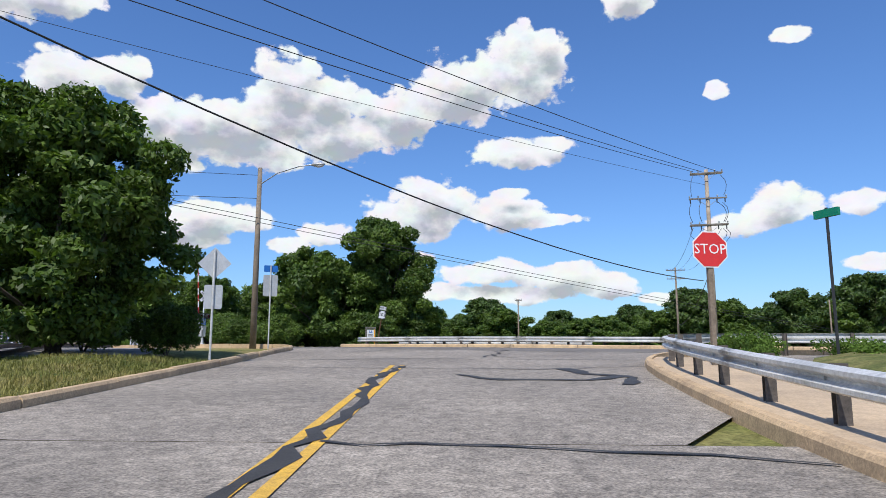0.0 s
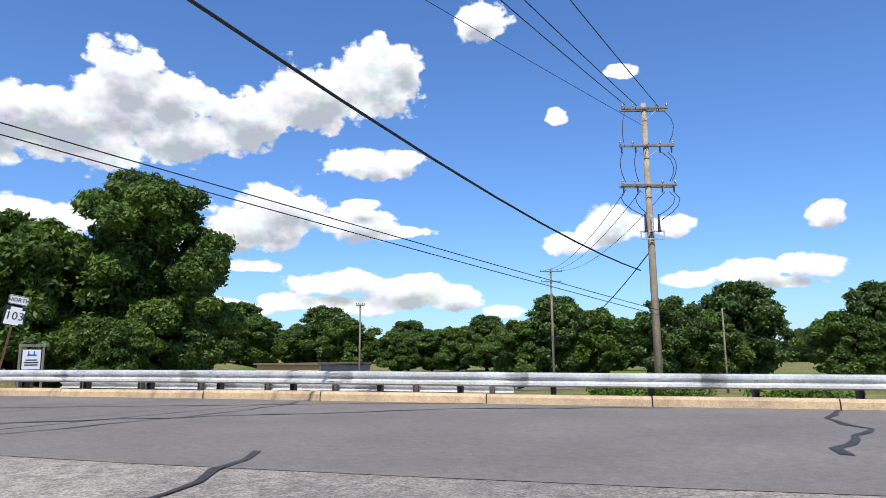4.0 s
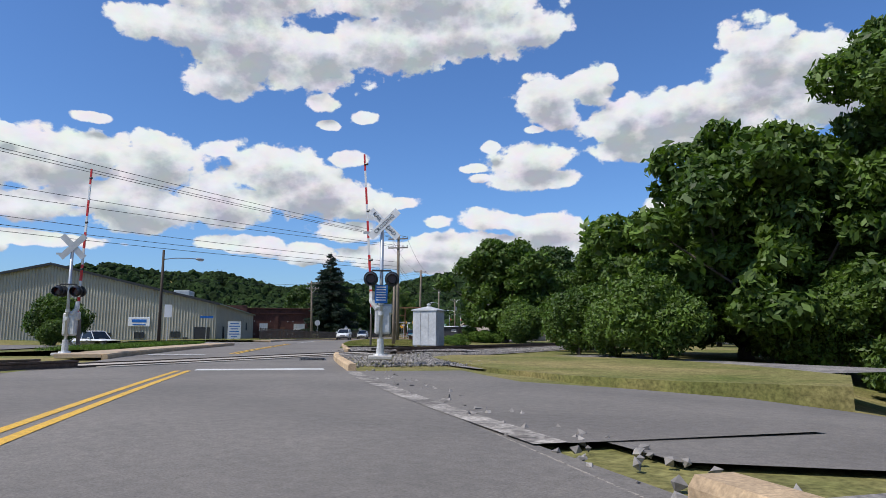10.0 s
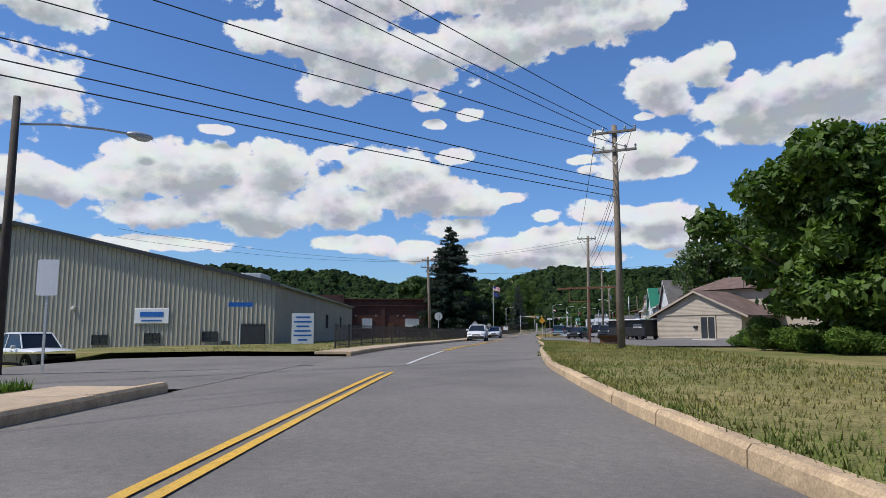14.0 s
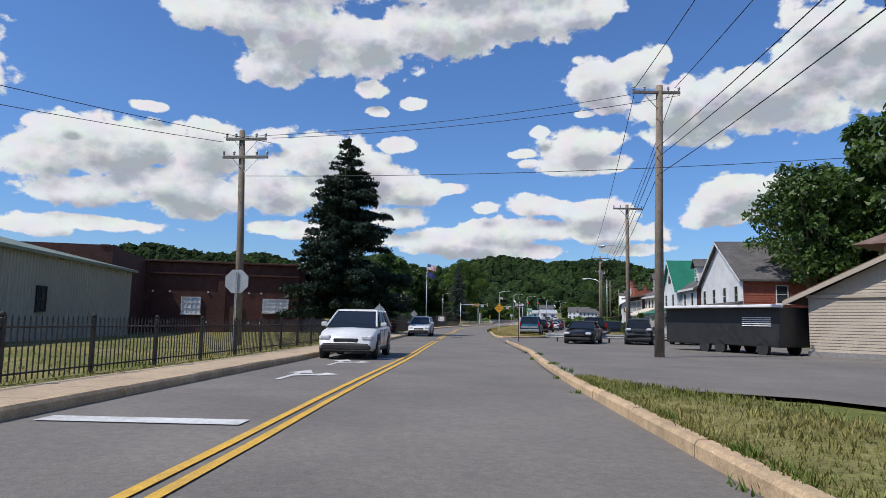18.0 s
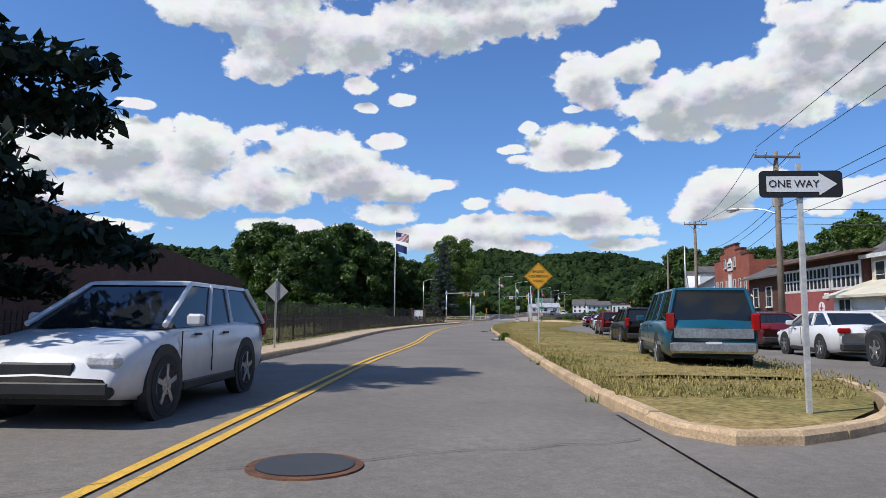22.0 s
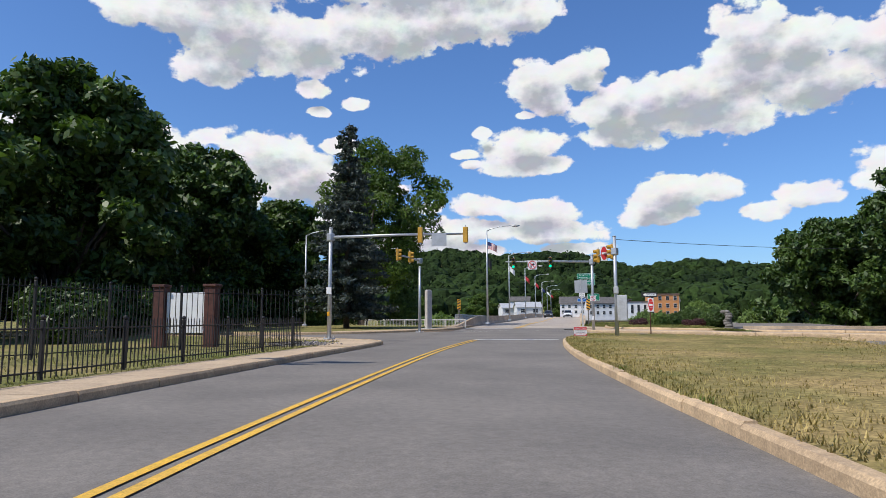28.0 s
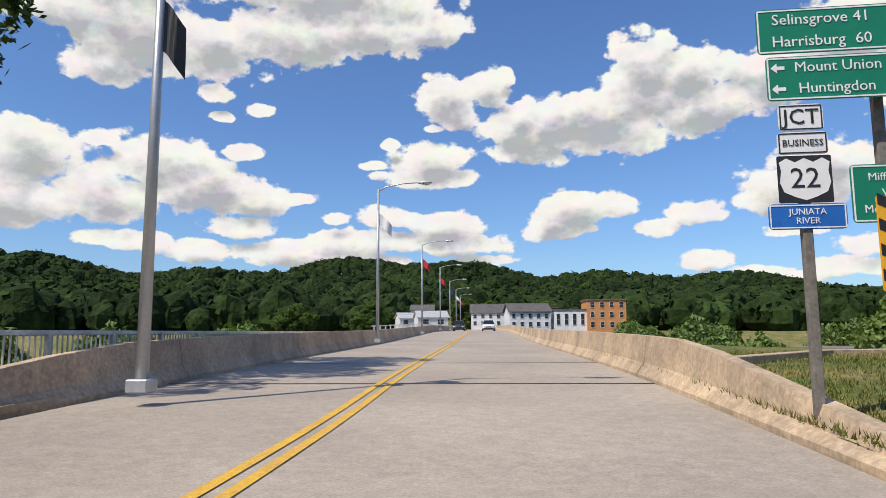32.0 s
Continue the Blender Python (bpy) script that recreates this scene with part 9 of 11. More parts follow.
def car(label, kind, colour, x, y, turn, group="parked cars", spare=False, z=None, name="car", rack=False):
    L, W, prof, gb, rf, H, base, rw, ride = KINDS[kind]
    c = thing(name, label, "car", group=group)
    c.matrix_basis = pose(x, y, (road_z(x, y) if z is None else z) + 0.01, 0, 0, turn)
    mat = colour
    g = Geo()
    ring = 0
    stations = []
    for i in range(len(prof) - 1):
        (a, u), (b, v) = prof[i], prof[i + 1]
        n = 4 if b - a > 0.15 else 1
        stations += [(a + (b - a) * k / n, u + (v - u) * k / n) for k in range(n)]
    stations.append(prof[-1])
    for a, zt in stations:
        yy = (a - 0.5) * L
        end = min(a, 1 - a)
        w = W / 2 * (0.86 + 0.14 * min(1, end / 0.10) ** 0.5)
        zb = ride + 0.12 * max(0, 1 - end / 0.06)
        mid = zb + (zt - zb) * 0.55
        sec = [(-w * 0.86, zb), (-w * 0.97, zb + 0.08), (-w, mid), (-w * 0.965, zt - 0.07), (-w * 0.89, zt), (0, zt + 0.03), (w * 0.89, zt), (w * 0.965, zt - 0.07), (w, mid), (w * 0.97, zb + 0.08), (w * 0.86, zb)]
        ring = len(sec)
        g.v += [(sx, yy, sz) for sx, sz in sec]
    for i in range(len(stations) - 1):
        g.f += [(i * ring + k, (i + 1) * ring + k, (i + 1) * ring + (k + 1) % ring, i * ring + (k + 1) % ring)[::-1] for k in range(ring)]
    g.f += [tuple(range(ring)), tuple(range((len(stations) - 1) * ring, len(stations) * ring))[::-1]]
    part("body", g, mat, c, smooth=True)
    y0, y1, t0, t1 = [(v - 0.5) * L for v in (*gb, *rf)]
    wb, wt = W / 2 * 0.9, W / 2 * 0.72
    zb = prof[2][1] - 0.02
    low = [(-wb, y0, zb), (wb, y0, zb), (wb, y1, zb - 0.04), (-wb, y1, zb - 0.04)]
    top = [(-wt, t0, H - 0.07), (wt, t0, H - 0.07), (wt, t1, H - 0.07), (-wt, t1, H - 0.07)]
    box8 = low + top
    for nm, q in (("rear_window", (0, 1, 5, 4)), ("side_window", (1, 2, 6, 5)), ("windscreen", (2, 3, 7, 6)), ("side_window", (3, 0, 4, 7))):
        part(nm, Geo().add([box8[k] for k in q], [(0, 1, 2, 3)]), M_CARGLASS, c)
    rg = Geo()
    for f_, zz in ((1.03, H - 0.075), (0.985, H - 0.025), (0.75, H)):
        cy = (t0 + t1) / 2
        hl = (t1 - t0) / 2 + 0.04 * (f_ > 1)
        rg.v += [(sx * wt * f_, cy + sy * hl * (f_ if f_ < 1 else 1), zz) for sx, sy in ((-1, -1), (1, -1), (1, 1), (-1, 1))]
    for r in range(2):
        rg.f += [(r * 4 + k, r * 4 + (k + 1) % 4, r * 4 + 4 + (k + 1) % 4, r * 4 + 4 + k) for k in range(4)]
    rg.f.append((8, 9, 10, 11))
    part("roof", rg, mat, c)
    for sx in (-1, 1):
        spans = [(y0, t0, 0.05), (y1, t1, 0.035)]
        for k in ((0.42, 0.68) if kind != "pickup" else (0.3,)):
            spans.append((y0 + (y1 - y0) * (k * 0.9 + 0.03), t0 + (t1 - t0) * k, 0.035))
        for ya, yb, r in spans:
            part("pillar", Geo().tube([(sx * wb, ya, zb), (sx * wt * 1.01, yb, H - 0.06)], r, 6), mat, c)
        part("mirror", Geo().box((sx * (W / 2 + 0.08), y1 - 0.45, zb + 0.06), (0.2, 0.12, 0.15), bevel=0.03), mat, c)
        part("sill", Geo().box((sx * W / 2 * 0.94, 0, ride + 0.06), (0.1, base - 0.8, 0.12), bevel=0.02), M_TRIMBLACK, c)
        for k in (0.02, 0.22):
            part("door_seam", Geo().box((sx * W * 0.5, k * L, (ride + zb) / 2 + 0.05), (0.012, 0.012, zb - ride - 0.25)), M_TRIMBLACK, c)
        for k in (0.12, -0.08):
            part("door_handle", Geo().box((sx * W * 0.5, k * L, zb - 0.12), (0.03, 0.16, 0.03)), M_TRIMBLACK, c)
        part("headlamp", Geo().box((sx * W * 0.36, L * 0.482, prof[-2][1] + 0.04), (W * 0.2, 0.14, 0.16), bevel=0.05), M_LAMP, c)
        tall = kind not in ("sedan",)
        part("tail_lamp", Geo().box((sx * W * (0.43 if tall else 0.38), -L * 0.494, prof[1][1] - (0.02 if tall else 0.12)), (0.18 if tall else 0.34, 0.1, 0.36 if tall else 0.15), bevel=0.03), M_TAIL, c)
        for sy in (-1, 1):
            wy = sy * base / 2 + (0.05 * L if kind in ("pickup", "capped") else 0.02 * L)
            part("wheel_arch", Geo().cyl((sx * (W / 2 - 0.1), wy, rw + 0.02), (sx * (W / 2 + 0.004), wy, rw + 0.02), rw + 0.08, n=22), M_TRIMBLACK, c)
            wh_ = part("wheel", Geo().tube([(sx * (W / 2 - 0.2), wy, rw), (sx * (W / 2 - 0.02), wy, rw), (sx * (W / 2 + 0.015), wy, rw)], [rw, rw, rw * 0.93], 24), M_RUBBER, c)
            rim_ = Geo().cyl((sx * (W / 2 + 0.0), wy, rw), (sx * (W / 2 + 0.02), wy, rw), rw * 0.3, n=12)
            for k in range(5):
                a = k * 1.2566
                rim_.box((0, 0, rw * 0.36), (0.03, rw * 0.16, rw * 0.6), m=Matrix.Translation((sx * (W / 2 + 0.012), wy, rw)) @ Matrix.Rotation(a, 4, "X"))
            rim_.tube([(sx * (W / 2 - 0.01), wy, rw), (sx * (W / 2 + 0.022), wy, rw)], [rw * 0.68, rw * 0.66], 22, False)
            part("rim", rim_, M_RIM, wh_)
    part("rear_bumper", Geo().box((0, -L * 0.492, ride + 0.2), (W * 0.88, 0.16, 0.24), bevel=0.05), M_RIM if kind in ("pickup", "capped") else M_TRIMBLACK, c)
    part("front_bumper", Geo().box((0, L * 0.488, ride + 0.16), (W * 0.86, 0.14, 0.2), bevel=0.05), M_TRIMBLACK, c)
    part("grille", Geo().box((0, L * 0.49, prof[-2][1] - 0.06), (W * 0.42, 0.08, 0.16), bevel=0.02), M_TRIMBLACK, c)
    part("plate_bar", Geo().box((0, -L * 0.502, ride + (0.24 if tall_plate(kind) else 0.5)), (0.32, 0.02, 0.16)), M_SIGNWHITE, c)
    part("underside", Geo().box((0, 0, ride + 0.02), (W * 0.8, L * 0.86, 0.12)), M_TRIMBLACK, c)
    if kind == "capped":
        part("tailgate_band", Geo().box((0, -L * 0.502, 0.86), (W * 0.8, 0.04, 0.2)), M_RIM, c, "silver tailgate band")
        part("side_moulding", Geo().box((W * 0.502, 0, 0.62), (0.02, L * 0.8, 0.07)).box((-W * 0.502, 0, 0.62), (0.02, L * 0.8, 0.07)), M_RIM, c)
    if kind == "pickup":
        part("bed_floor", Geo().box((0, -L * 0.31, 1.155), (W * 0.8, L * 0.33, 0.02)), M_TRIMBLACK, c)
    if spare:
        sp = part("spare_wheel", Geo().cyl((0.1, -L * 0.5, 1.0), (0.1, -L * 0.5 - 0.2, 1.0), 0.36, 0.33, n=24), M_CABINET, c, "spare wheel in a pale grey cover")
    return c


def tall_plate(kind):
    return kind in ("pickup", "capped")


BLACKP, WHITEP = car_paint("black", (0.012, 0.012, 0.013)), car_paint("white", (0.74, 0.74, 0.73))
TEAL, MAROON = car_paint("dark teal", (0.012, 0.09, 0.15)), car_paint("maroon", (0.13, 0.012, 0.016))
BLUE, RED = car_paint("blue", (0.012, 0.035, 0.24)), car_paint("red", (0.32, 0.012, 0.018))
NAVY, GREYP = car_paint("dark navy", (0.015, 0.02, 0.04)), car_paint("dark grey", (0.05, 0.052, 0.055))


def lane(s, o):
    """A place on the side street and the way it runs there."""
    a, b = Vector(R(s - 4, o - 0.35)), Vector(R(s + 4, o + 0.35))
    d = b - a
    return (*R(s, o), math.degrees(math.atan2(-d.x, d.y)))


x, y, a = lane(160.2, 7.6)
car("shiny black sedan parked facing the road", "sedan", BLACKP, -85.4, 124.0, a + 180 - 14)
car("dark boxy small wagon parked by the pole", "boxy", GREYP, -82.9, 126.4, a + 180 - 8)
car("dark grey off-road wagon in the parking lot", "suv", GREYP, -81.2, 130.2, a + 180 - 25)
x, y, a = lane(180.6, 5.6)
car("dark teal pickup truck with a windowed cap", "capped", TEAL, x, y, a - 3)
for s, o, label, kind, col, sp in ((193.5, 7.6, "black estate car parked by the grass island", "suv", BLACKP, False), (211.6, 10.6, "maroon off-road car with a covered spare wheel", "suv", MAROON, True), (229.5, 13.2, "white sedan parked by the grass island", "sedan", WHITEP, False), (237.0, 14.2, "deep blue hatchback parked by the grass island", "suv", BLUE, False), (245.0, 14.9, "red crossover parked by the grass island", "suv", RED, False), (252.5, 15.0, "dark navy sedan parked by the grass island", "sedan", NAVY, False), (260, 15.0, "white sedan parked along the island", "sedan", WHITEP, False), (267, 15.2, "dark off-road car at the end of the parked row", "suv", GREYP, False)):
    x, y, a = lane(s, o)
    car(label, kind, col, x, y, a, spare=sp)
for s, o, label, kind, col in ((179.0, 11.2, "black pickup truck parked before the houses", "pickup", BLACKP), (185.4, 11.6, "white sedan with black wheels before the houses", "sedan", WHITEP), (191.6, 12.2, "dark red sedan parked before the red shop", "sedan", MAROON), (233, 22.0, "white sedan parked at the far kerb", "sedan", WHITEP), (241, 20.5, "dark off-road car at the far kerb", "suv", GREYP)):
    x, y, a = lane(s, o)
    car(label, kind, col, x, y, a)
for s, o, t, label, kind in ((203, 18.6, 95, "dark estate car parked across the pavement", "suv"), (228.5, 22.5, 92, "black sedan parked nose-in at the brick hall", "sedan"), (233.5, 23.8, 92, "dark sedan parked beside the white house", "sedan")):
    x, y, a = lane(s, o)
    car(label, kind, NAVY, x, y, a - t)
x, y = R(140.0, -4.0)
car("white crossover with lit headlamps in the far lane", "suv", WHITEP, x, y, heading(128) + 180, group="cars on the road")
x, y = R(172.7, -4.25)
car("white crossover approaching in the far lane", "suv", WHITEP, x, y, heading(182) + 180, group="cars on the road")
car("white pickup truck parked by the warehouse", "pickup", WHITEP, -68.5, 61.5, -72, z=ground_z(-68.5, 61.5) - 0.02)
car("dark blue car parked below the trees", "sedan", BLUE, -4.2, 61.2, 80, z=ground_z(-4.2, 61.2) - 0.04)
for x, y in ((19, 97), (23.5, 97.5), (28, 98)):
    car("dark car parked in the far yard", "sedan", NAVY, x, y, 95, z=ground_z(x, y) - 0.12)
for s, o, t, col in ((400, -3.9, 180, GREYP), (392, 0.6, 180, WHITEP)):
    car("small car far along the bridge road", "suv", col, *R(s, o), heading(400) + t, group="cars on the road")


# ---- plant below the turn ----
PZ = ground_z(3, 90) - 0.13
plant_b = thing("plant_building", "low tan stucco building with a dark roof edge", "building", (-0.15, 90.2, PZ + 0.3), -40)
plant_b.matrix_basis = plant_b.matrix_basis @ Matrix.Diagonal((1.05, 1.0, 0.92, 1))
part("front_wall", Geo().box((3.7, 0.15, 1.65), (7.4, 0.3, 3.3)), M_TAN, plant_b)
part("side_wall", Geo().box((7.27, 4.3, 1.6), (0.25, 8.2, 3.2)).box((0.1, 4.3, 1.6), (0.25, 8.2, 3.2)).box((3.7, 8.5, 1.6), (7.4, 0.25, 3.2)), M_BLOCK, plant_b, "grey block side wall")
part("roof", Geo().box((3.7, 4.2, 3.35), (7.7, 9.1, 0.16)), M_ROOFBROWN, plant_b)
for x in (1.1, 6.1):
    window(plant_b, at_wall(x, 1.5, -0.03), 0.55, 1.1, mullions=(0, 1))
part("door", Geo().box((3.35, -0.04, 1.15), (1.35, 0.08, 2.0)), M_DOOR, plant_b)
shed = thing("shed", "dark green low shed with a white door", "shed", (7.4, 95.2, PZ), -15)
part("wall", Geo().box((3.5, 2, 0.75), (7, 4, 1.5)), M_GREENSHED, shed)
part("roof", Geo().prism([(-0.3, 1.5), (3.5, 2.1), (7.3, 1.5), (7.3, 1.62), (3.5, 2.24), (-0.3, 1.62)][::-1], 4.6, Matrix.Translation((0, -0.3, 0))), M_ROOF, shed)
part("door", Geo().box((5.0, -0.04, 0.75), (1.8, 0.06, 1.3)), M_SIGNWHITE, shed)

# ---- traffic signals ----
def signal_head(parent, m, lit=False):
    """A three-lamp yellow signal head with hoods, facing -y."""
    m = m @ Matrix.Diagonal((0.76, 0.76, 0.76, 1))
    h = part("signal_head", Geo().box((0, 0, 0), (0.3, 0.22, 0.98), bevel=0.03, m=m), M_SIGNAL, parent, "yellow three-lamp signal head")
    for k, z in enumerate((0.32, 0.0, -0.32)):
        part("hood", Geo().tube([(0, -0.1, z + 0.01), (0, -0.34, z - 0.01)], [0.135, 0.125], 14, False, m=m), M_BLACK if lit else M_SIGNAL, h)
        part("lens", Geo().cyl((0, -0.112, z), (0, -0.125, z), 0.115, n=16, m=m), M_GREENLAMP if lit and k == 2 else M_LENSRED if k == 0 else M_BLACK, h)
    if lit:
        part("backplate", Geo().box((0, -0.095, 0), (0.31, 0.02, 1.0), m=m), M_BLACK, h)
    part("bracket", Geo().box((0, 0.02, 0.55), (0.06, 0.06, 0.14), m=m).box((0, 0.02, -0.53), (0.12, 0.1, 0.08), m=m), M_ALU, h)
    return h


def mast(label, x, y, z, top, arm_to, arm_z):
    """A steel signal pole with one long arm; parts are set in world directions from its base."""
    p = thing("traffic_signal", label, "traffic signal", (x, y, z))
    part("base_plate", Geo().box((0, 0, 0.03), (0.42, 0.42, 0.06), bevel=0.01), M_ALU, p)
    for k in range(4):
        part("bolt", Geo().cyl((0.16 * (-1) ** k, 0.16 * (-1) ** (k // 2), 0.05), (0.16 * (-1) ** k, 0.16 * (-1) ** (k // 2), 0.13), 0.025, n=8), M_GALVOLD, p)
    part("pole", Geo().cyl((0, 0, 0.03), (0, 0, top), 0.105, 0.08, 18), M_ALU, p, smooth=True)
    part("cap", Geo().ball((0, 0, top), (0.1, 0.1, 0.05), 14, 6), M_ALU, p, smooth=True)
    dx, dy = arm_to[0] - x, arm_to[1] - y
    a = arm_z - z
    part("arm", Geo().tube([(0, 0, a - 0.12), (dx * 0.5, dy * 0.5, a - 0.03), (dx, dy, a)], [0.075, 0.06, 0.045], 14), M_ALU, p, smooth=True)
    part("arm_clamp", Geo().box((0, 0, a - 0.12), (0.3, 0.3, 0.36), bevel=0.03), M_ALU, p)
    return p, lambda u: Matrix.Translation((dx * u, dy * u, a))


fh = heading(283)
turn = lambda d: Matrix.Rotation(radians(d), 4, "Z")
sL, on = mast("grey mast-arm traffic signal seen from behind", -171.8, 204.0, 0.12, 5.3, (-166.6, 207.97), 5.1)
for u in (0.66, 0.99):
    signal_head(sL, on(u) @ Matrix.Translation((0, 0, -0.05)) @ turn(fh + 180))
part("sign_back", Geo().box((0, 0, 0), (0.72, 0.015, 0.6), m=on(0.8) @ turn(fh) @ Matrix.Translation((0, -0.12, -0.3))), M_SIGNBACK, sL, "bare aluminium sign back")
part("push_sign", Geo().box((0.0, -0.14, 2.3), (0.24, 0.01, 0.32), m=turn(fh)), M_SIGNWHITE, sL, "small white crossing notice")
part("call_button", Geo().box((0, -0.14, 1.2), (0.12, 0.08, 0.2), bevel=0.02, m=turn(fh)), M_SIGNYELLOW, sL)
sR, on = mast("grey mast-arm traffic signal with green lights", -168.1, 223.4, 0.18, 5.15, (-173.2, 220.7), 5.0)
signal_head(sR, on(0.908) @ Matrix.Translation((0, 0, -0.12)) @ turn(fh + 3), True)
signal_head(sR, on(0.475) @ Matrix.Translation((0, 0, -0.12)) @ turn(fh + 3), True)
nm = on(0.685) @ turn(fh + 3) @ Matrix.Translation((0, 0, -0.15))
no_turn = part("no_right_turn_sign", Geo().box((0, -0.12, -0.12), (0.62, 0.012, 0.62), m=nm), M_SIGNWHITE, sR, "square white no right turn sign")
part("ring", Geo().tube([(0.26 * math.cos(k * 0.2618), -0.13, -0.12 + 0.26 * math.sin(k * 0.2618)) for k in range(25)], 0.022, 6, False, m=nm), M_SIGNRED, no_turn)
part("slash", Geo().box((0, -0.132, 0), (0.05, 0.006, 0.5), m=nm @ Matrix.Translation((0, 0, -0.12)) @ Matrix.Rotation(radians(-45), 4, "Y")), M_SIGNRED, no_turn)
part("turn_arrow", Geo().prism([(-0.12, -0.18), (-0.05, -0.18), (-0.05, 0.0), (0.04, 0.0), (0.04, -0.06), (0.17, 0.04), (0.04, 0.14), (0.04, 0.08), (-0.12, 0.08)], 0.004, nm @ Matrix.Translation((0, -0.13, -0.12))), M_SIGNBLACK, no_turn)
wm = turn(fh + 3)
no_walk = part("no_crossing_sign", Geo().box((0, -0.15, 2.25), (0.36, 0.01, 0.36), m=wm), M_SIGNWHITE, sR, "square white sign with red ring")
part("ring", Geo().tube([(0.14 * math.cos(k * 0.3142), -0.157, 2.25 + 0.14 * math.sin(k * 0.3142)) for k in range(21)], 0.013, 6, False, m=wm), M_SIGNRED, no_walk)
part("slash", Geo().box((0, -0.158, 0), (0.028, 0.006, 0.27), m=wm @ Matrix.Translation((0, 0, 2.25)) @ Matrix.Rotation(radians(-45), 4, "Y")), M_SIGNRED, no_walk)
part("symbol_bar", Geo().box((0, -0.157, 2.25), (0.05, 0.004, 0.18), m=wm), M_SIGNBLACK, no_walk)
part("call_button", Geo().box((-0.02, -0.15, 0.95), (0.12, 0.1, 0.26), bevel=0.02, m=wm), M_SIGNWHITE, sR)
sC, on = mast("grey signal pole with yellow signals by the memorial", -177.7, 216.9, 0.2, 4.45, (-176.7, 213.6), 5.2)
for u in (0.45, 0.97):
    signal_head(sC, on(u) @ Matrix.Translation((0, 0, 0.0)) @ turn(fh + 95))
s2, on = mast("grey signal pole with yellow signals and controller", -162.3, 214.7, 0.05, 5.2, (-164.6, 217.4), 4.6)
signal_head(s2, on(1.0) @ turn(fh - 80))
signal_head(s2, on(0.1) @ Matrix.Translation((0, -0.1, -0.1)) @ turn(fh - 80))
dm = on(0.62) @ turn(fh)
dne = part("no_entry_sign", Geo().box((0, -0.08, 0.0), (0.36, 0.01, 0.8), bevel=0.003, m=dm), M_SIGNWHITE, s2, "white sign with red no entry disc")
part("disc", Geo().prism([(0.16 * math.cos(k * 0.2618), 0.37 * math.sin(k * 0.2618)) for k in range(24)], 0.005, dm @ Matrix.Translation((0, -0.092, 0.0))), M_SIGNRED, dne)
part("bar", Geo().box((0, -0.096, 0.0), (0.23, 0.004, 0.11), m=dm), M_SIGNWHITE, dne)
part("controller", Geo().box((0.28, -0.1, 1.55), (0.48, 0.34, 1.3), bevel=0.03, m=turn(fh)), M_CABINET, s2, "grey controller cabinet")
part("meter_box", Geo().box((0, -0.16, 2.45), (0.24, 0.14, 0.36), bevel=0.02, m=turn(fh)), M_CABINET, s2)
wire((-162.3, 214.7, 5.1), (*R(300, 34), 6.2), 0.4, r=0.014)
one = place_sign("one way and no entry signs on a short rusty post", *R(282.7, 6.55), fh - 4, z=0.12)
sign_post(one, 2.3, "steel", M_RUST)
part("one_way_plate", Geo().box((-0.02, -0.006, 2.22), (0.8, 0.008, 0.26), bevel=0.003), M_SIGNBLACK, one)
plate(one, "arrow", [(-0.36, 0.0), (-0.2, -0.09), (-0.2, -0.06), (0.34, -0.06), (0.34, 0.06), (-0.2, 0.06), (-0.2, 0.09)], 2.22, M_SIGNWHITE, y=-0.016, depth=0.004)
lettering("ONE WAY", 0.09, M_SIGNBLACK, one, Matrix.Translation((0.06, -0.02, 2.22)))
part("no_entry_plate", Geo().box((0.04, -0.006, 1.68), (0.3, 0.008, 0.72), bevel=0.003), M_SIGNWHITE, one)
oval = [(0.04 + 0.13 * math.cos(k * 0.2618), 0.33 * math.sin(k * 0.2618)) for k in range(24)]
plate(one, "no_entry_disc", oval, 1.68, M_SIGNRED, y=-0.014, depth=0.004)
part("no_entry_bar", Geo().box((0.04, -0.017, 1.68), (0.19, 0.004, 0.1)), M_SIGNWHITE, one)
lettering("DO NOT", 0.06, M_SIGNWHITE, one, Matrix.Translation((0.04, -0.017, 1.83)))
lettering("ENTER", 0.06, M_SIGNWHITE, one, Matrix.Translation((0.04, -0.017, 1.53)))
back = place_sign("white sign back on a perforated steel post", *R(279.3, 3.0), fh, z=0.1, lean=-1.6)
sign_post(back, 2.9, "steel", M_GALVOLD)
part("board", Geo().box((0, 0.03, 2.55), (0.62, 0.012, 0.62), bevel=0.003), M_SIGNBACK, back)

# ---- memorial, railings and bridge ----
mon = thing("memorial_pillar", "tall slender granite memorial pillar", "monument", (-179.2, 219.5, 0.2), fh + 40)
part("step", Geo().box((0, 0, 0.1), (0.8, 0.8, 0.3), bevel=0.02), M_GRANITE, mon)
part("shaft", Geo().box((0, 0, 1.5), (0.4, 0.4, 2.9), bevel=0.015), M_GRANITE, mon)
part("cap", Geo().box((0, 0, 2.98), (0.34, 0.34, 0.1), bevel=0.02), M_GRANITE, mon)
bed = thing("planting_bed", "mulched bed round the memorial pillar", "planting bed", (-179.2, 219.5, 0.15), fh, kind="structure")
part("mulch", Geo().cyl((0, 0, 0), (0, 0, 0.14), 2.1, 1.9, 22), M_SOIL, bed)


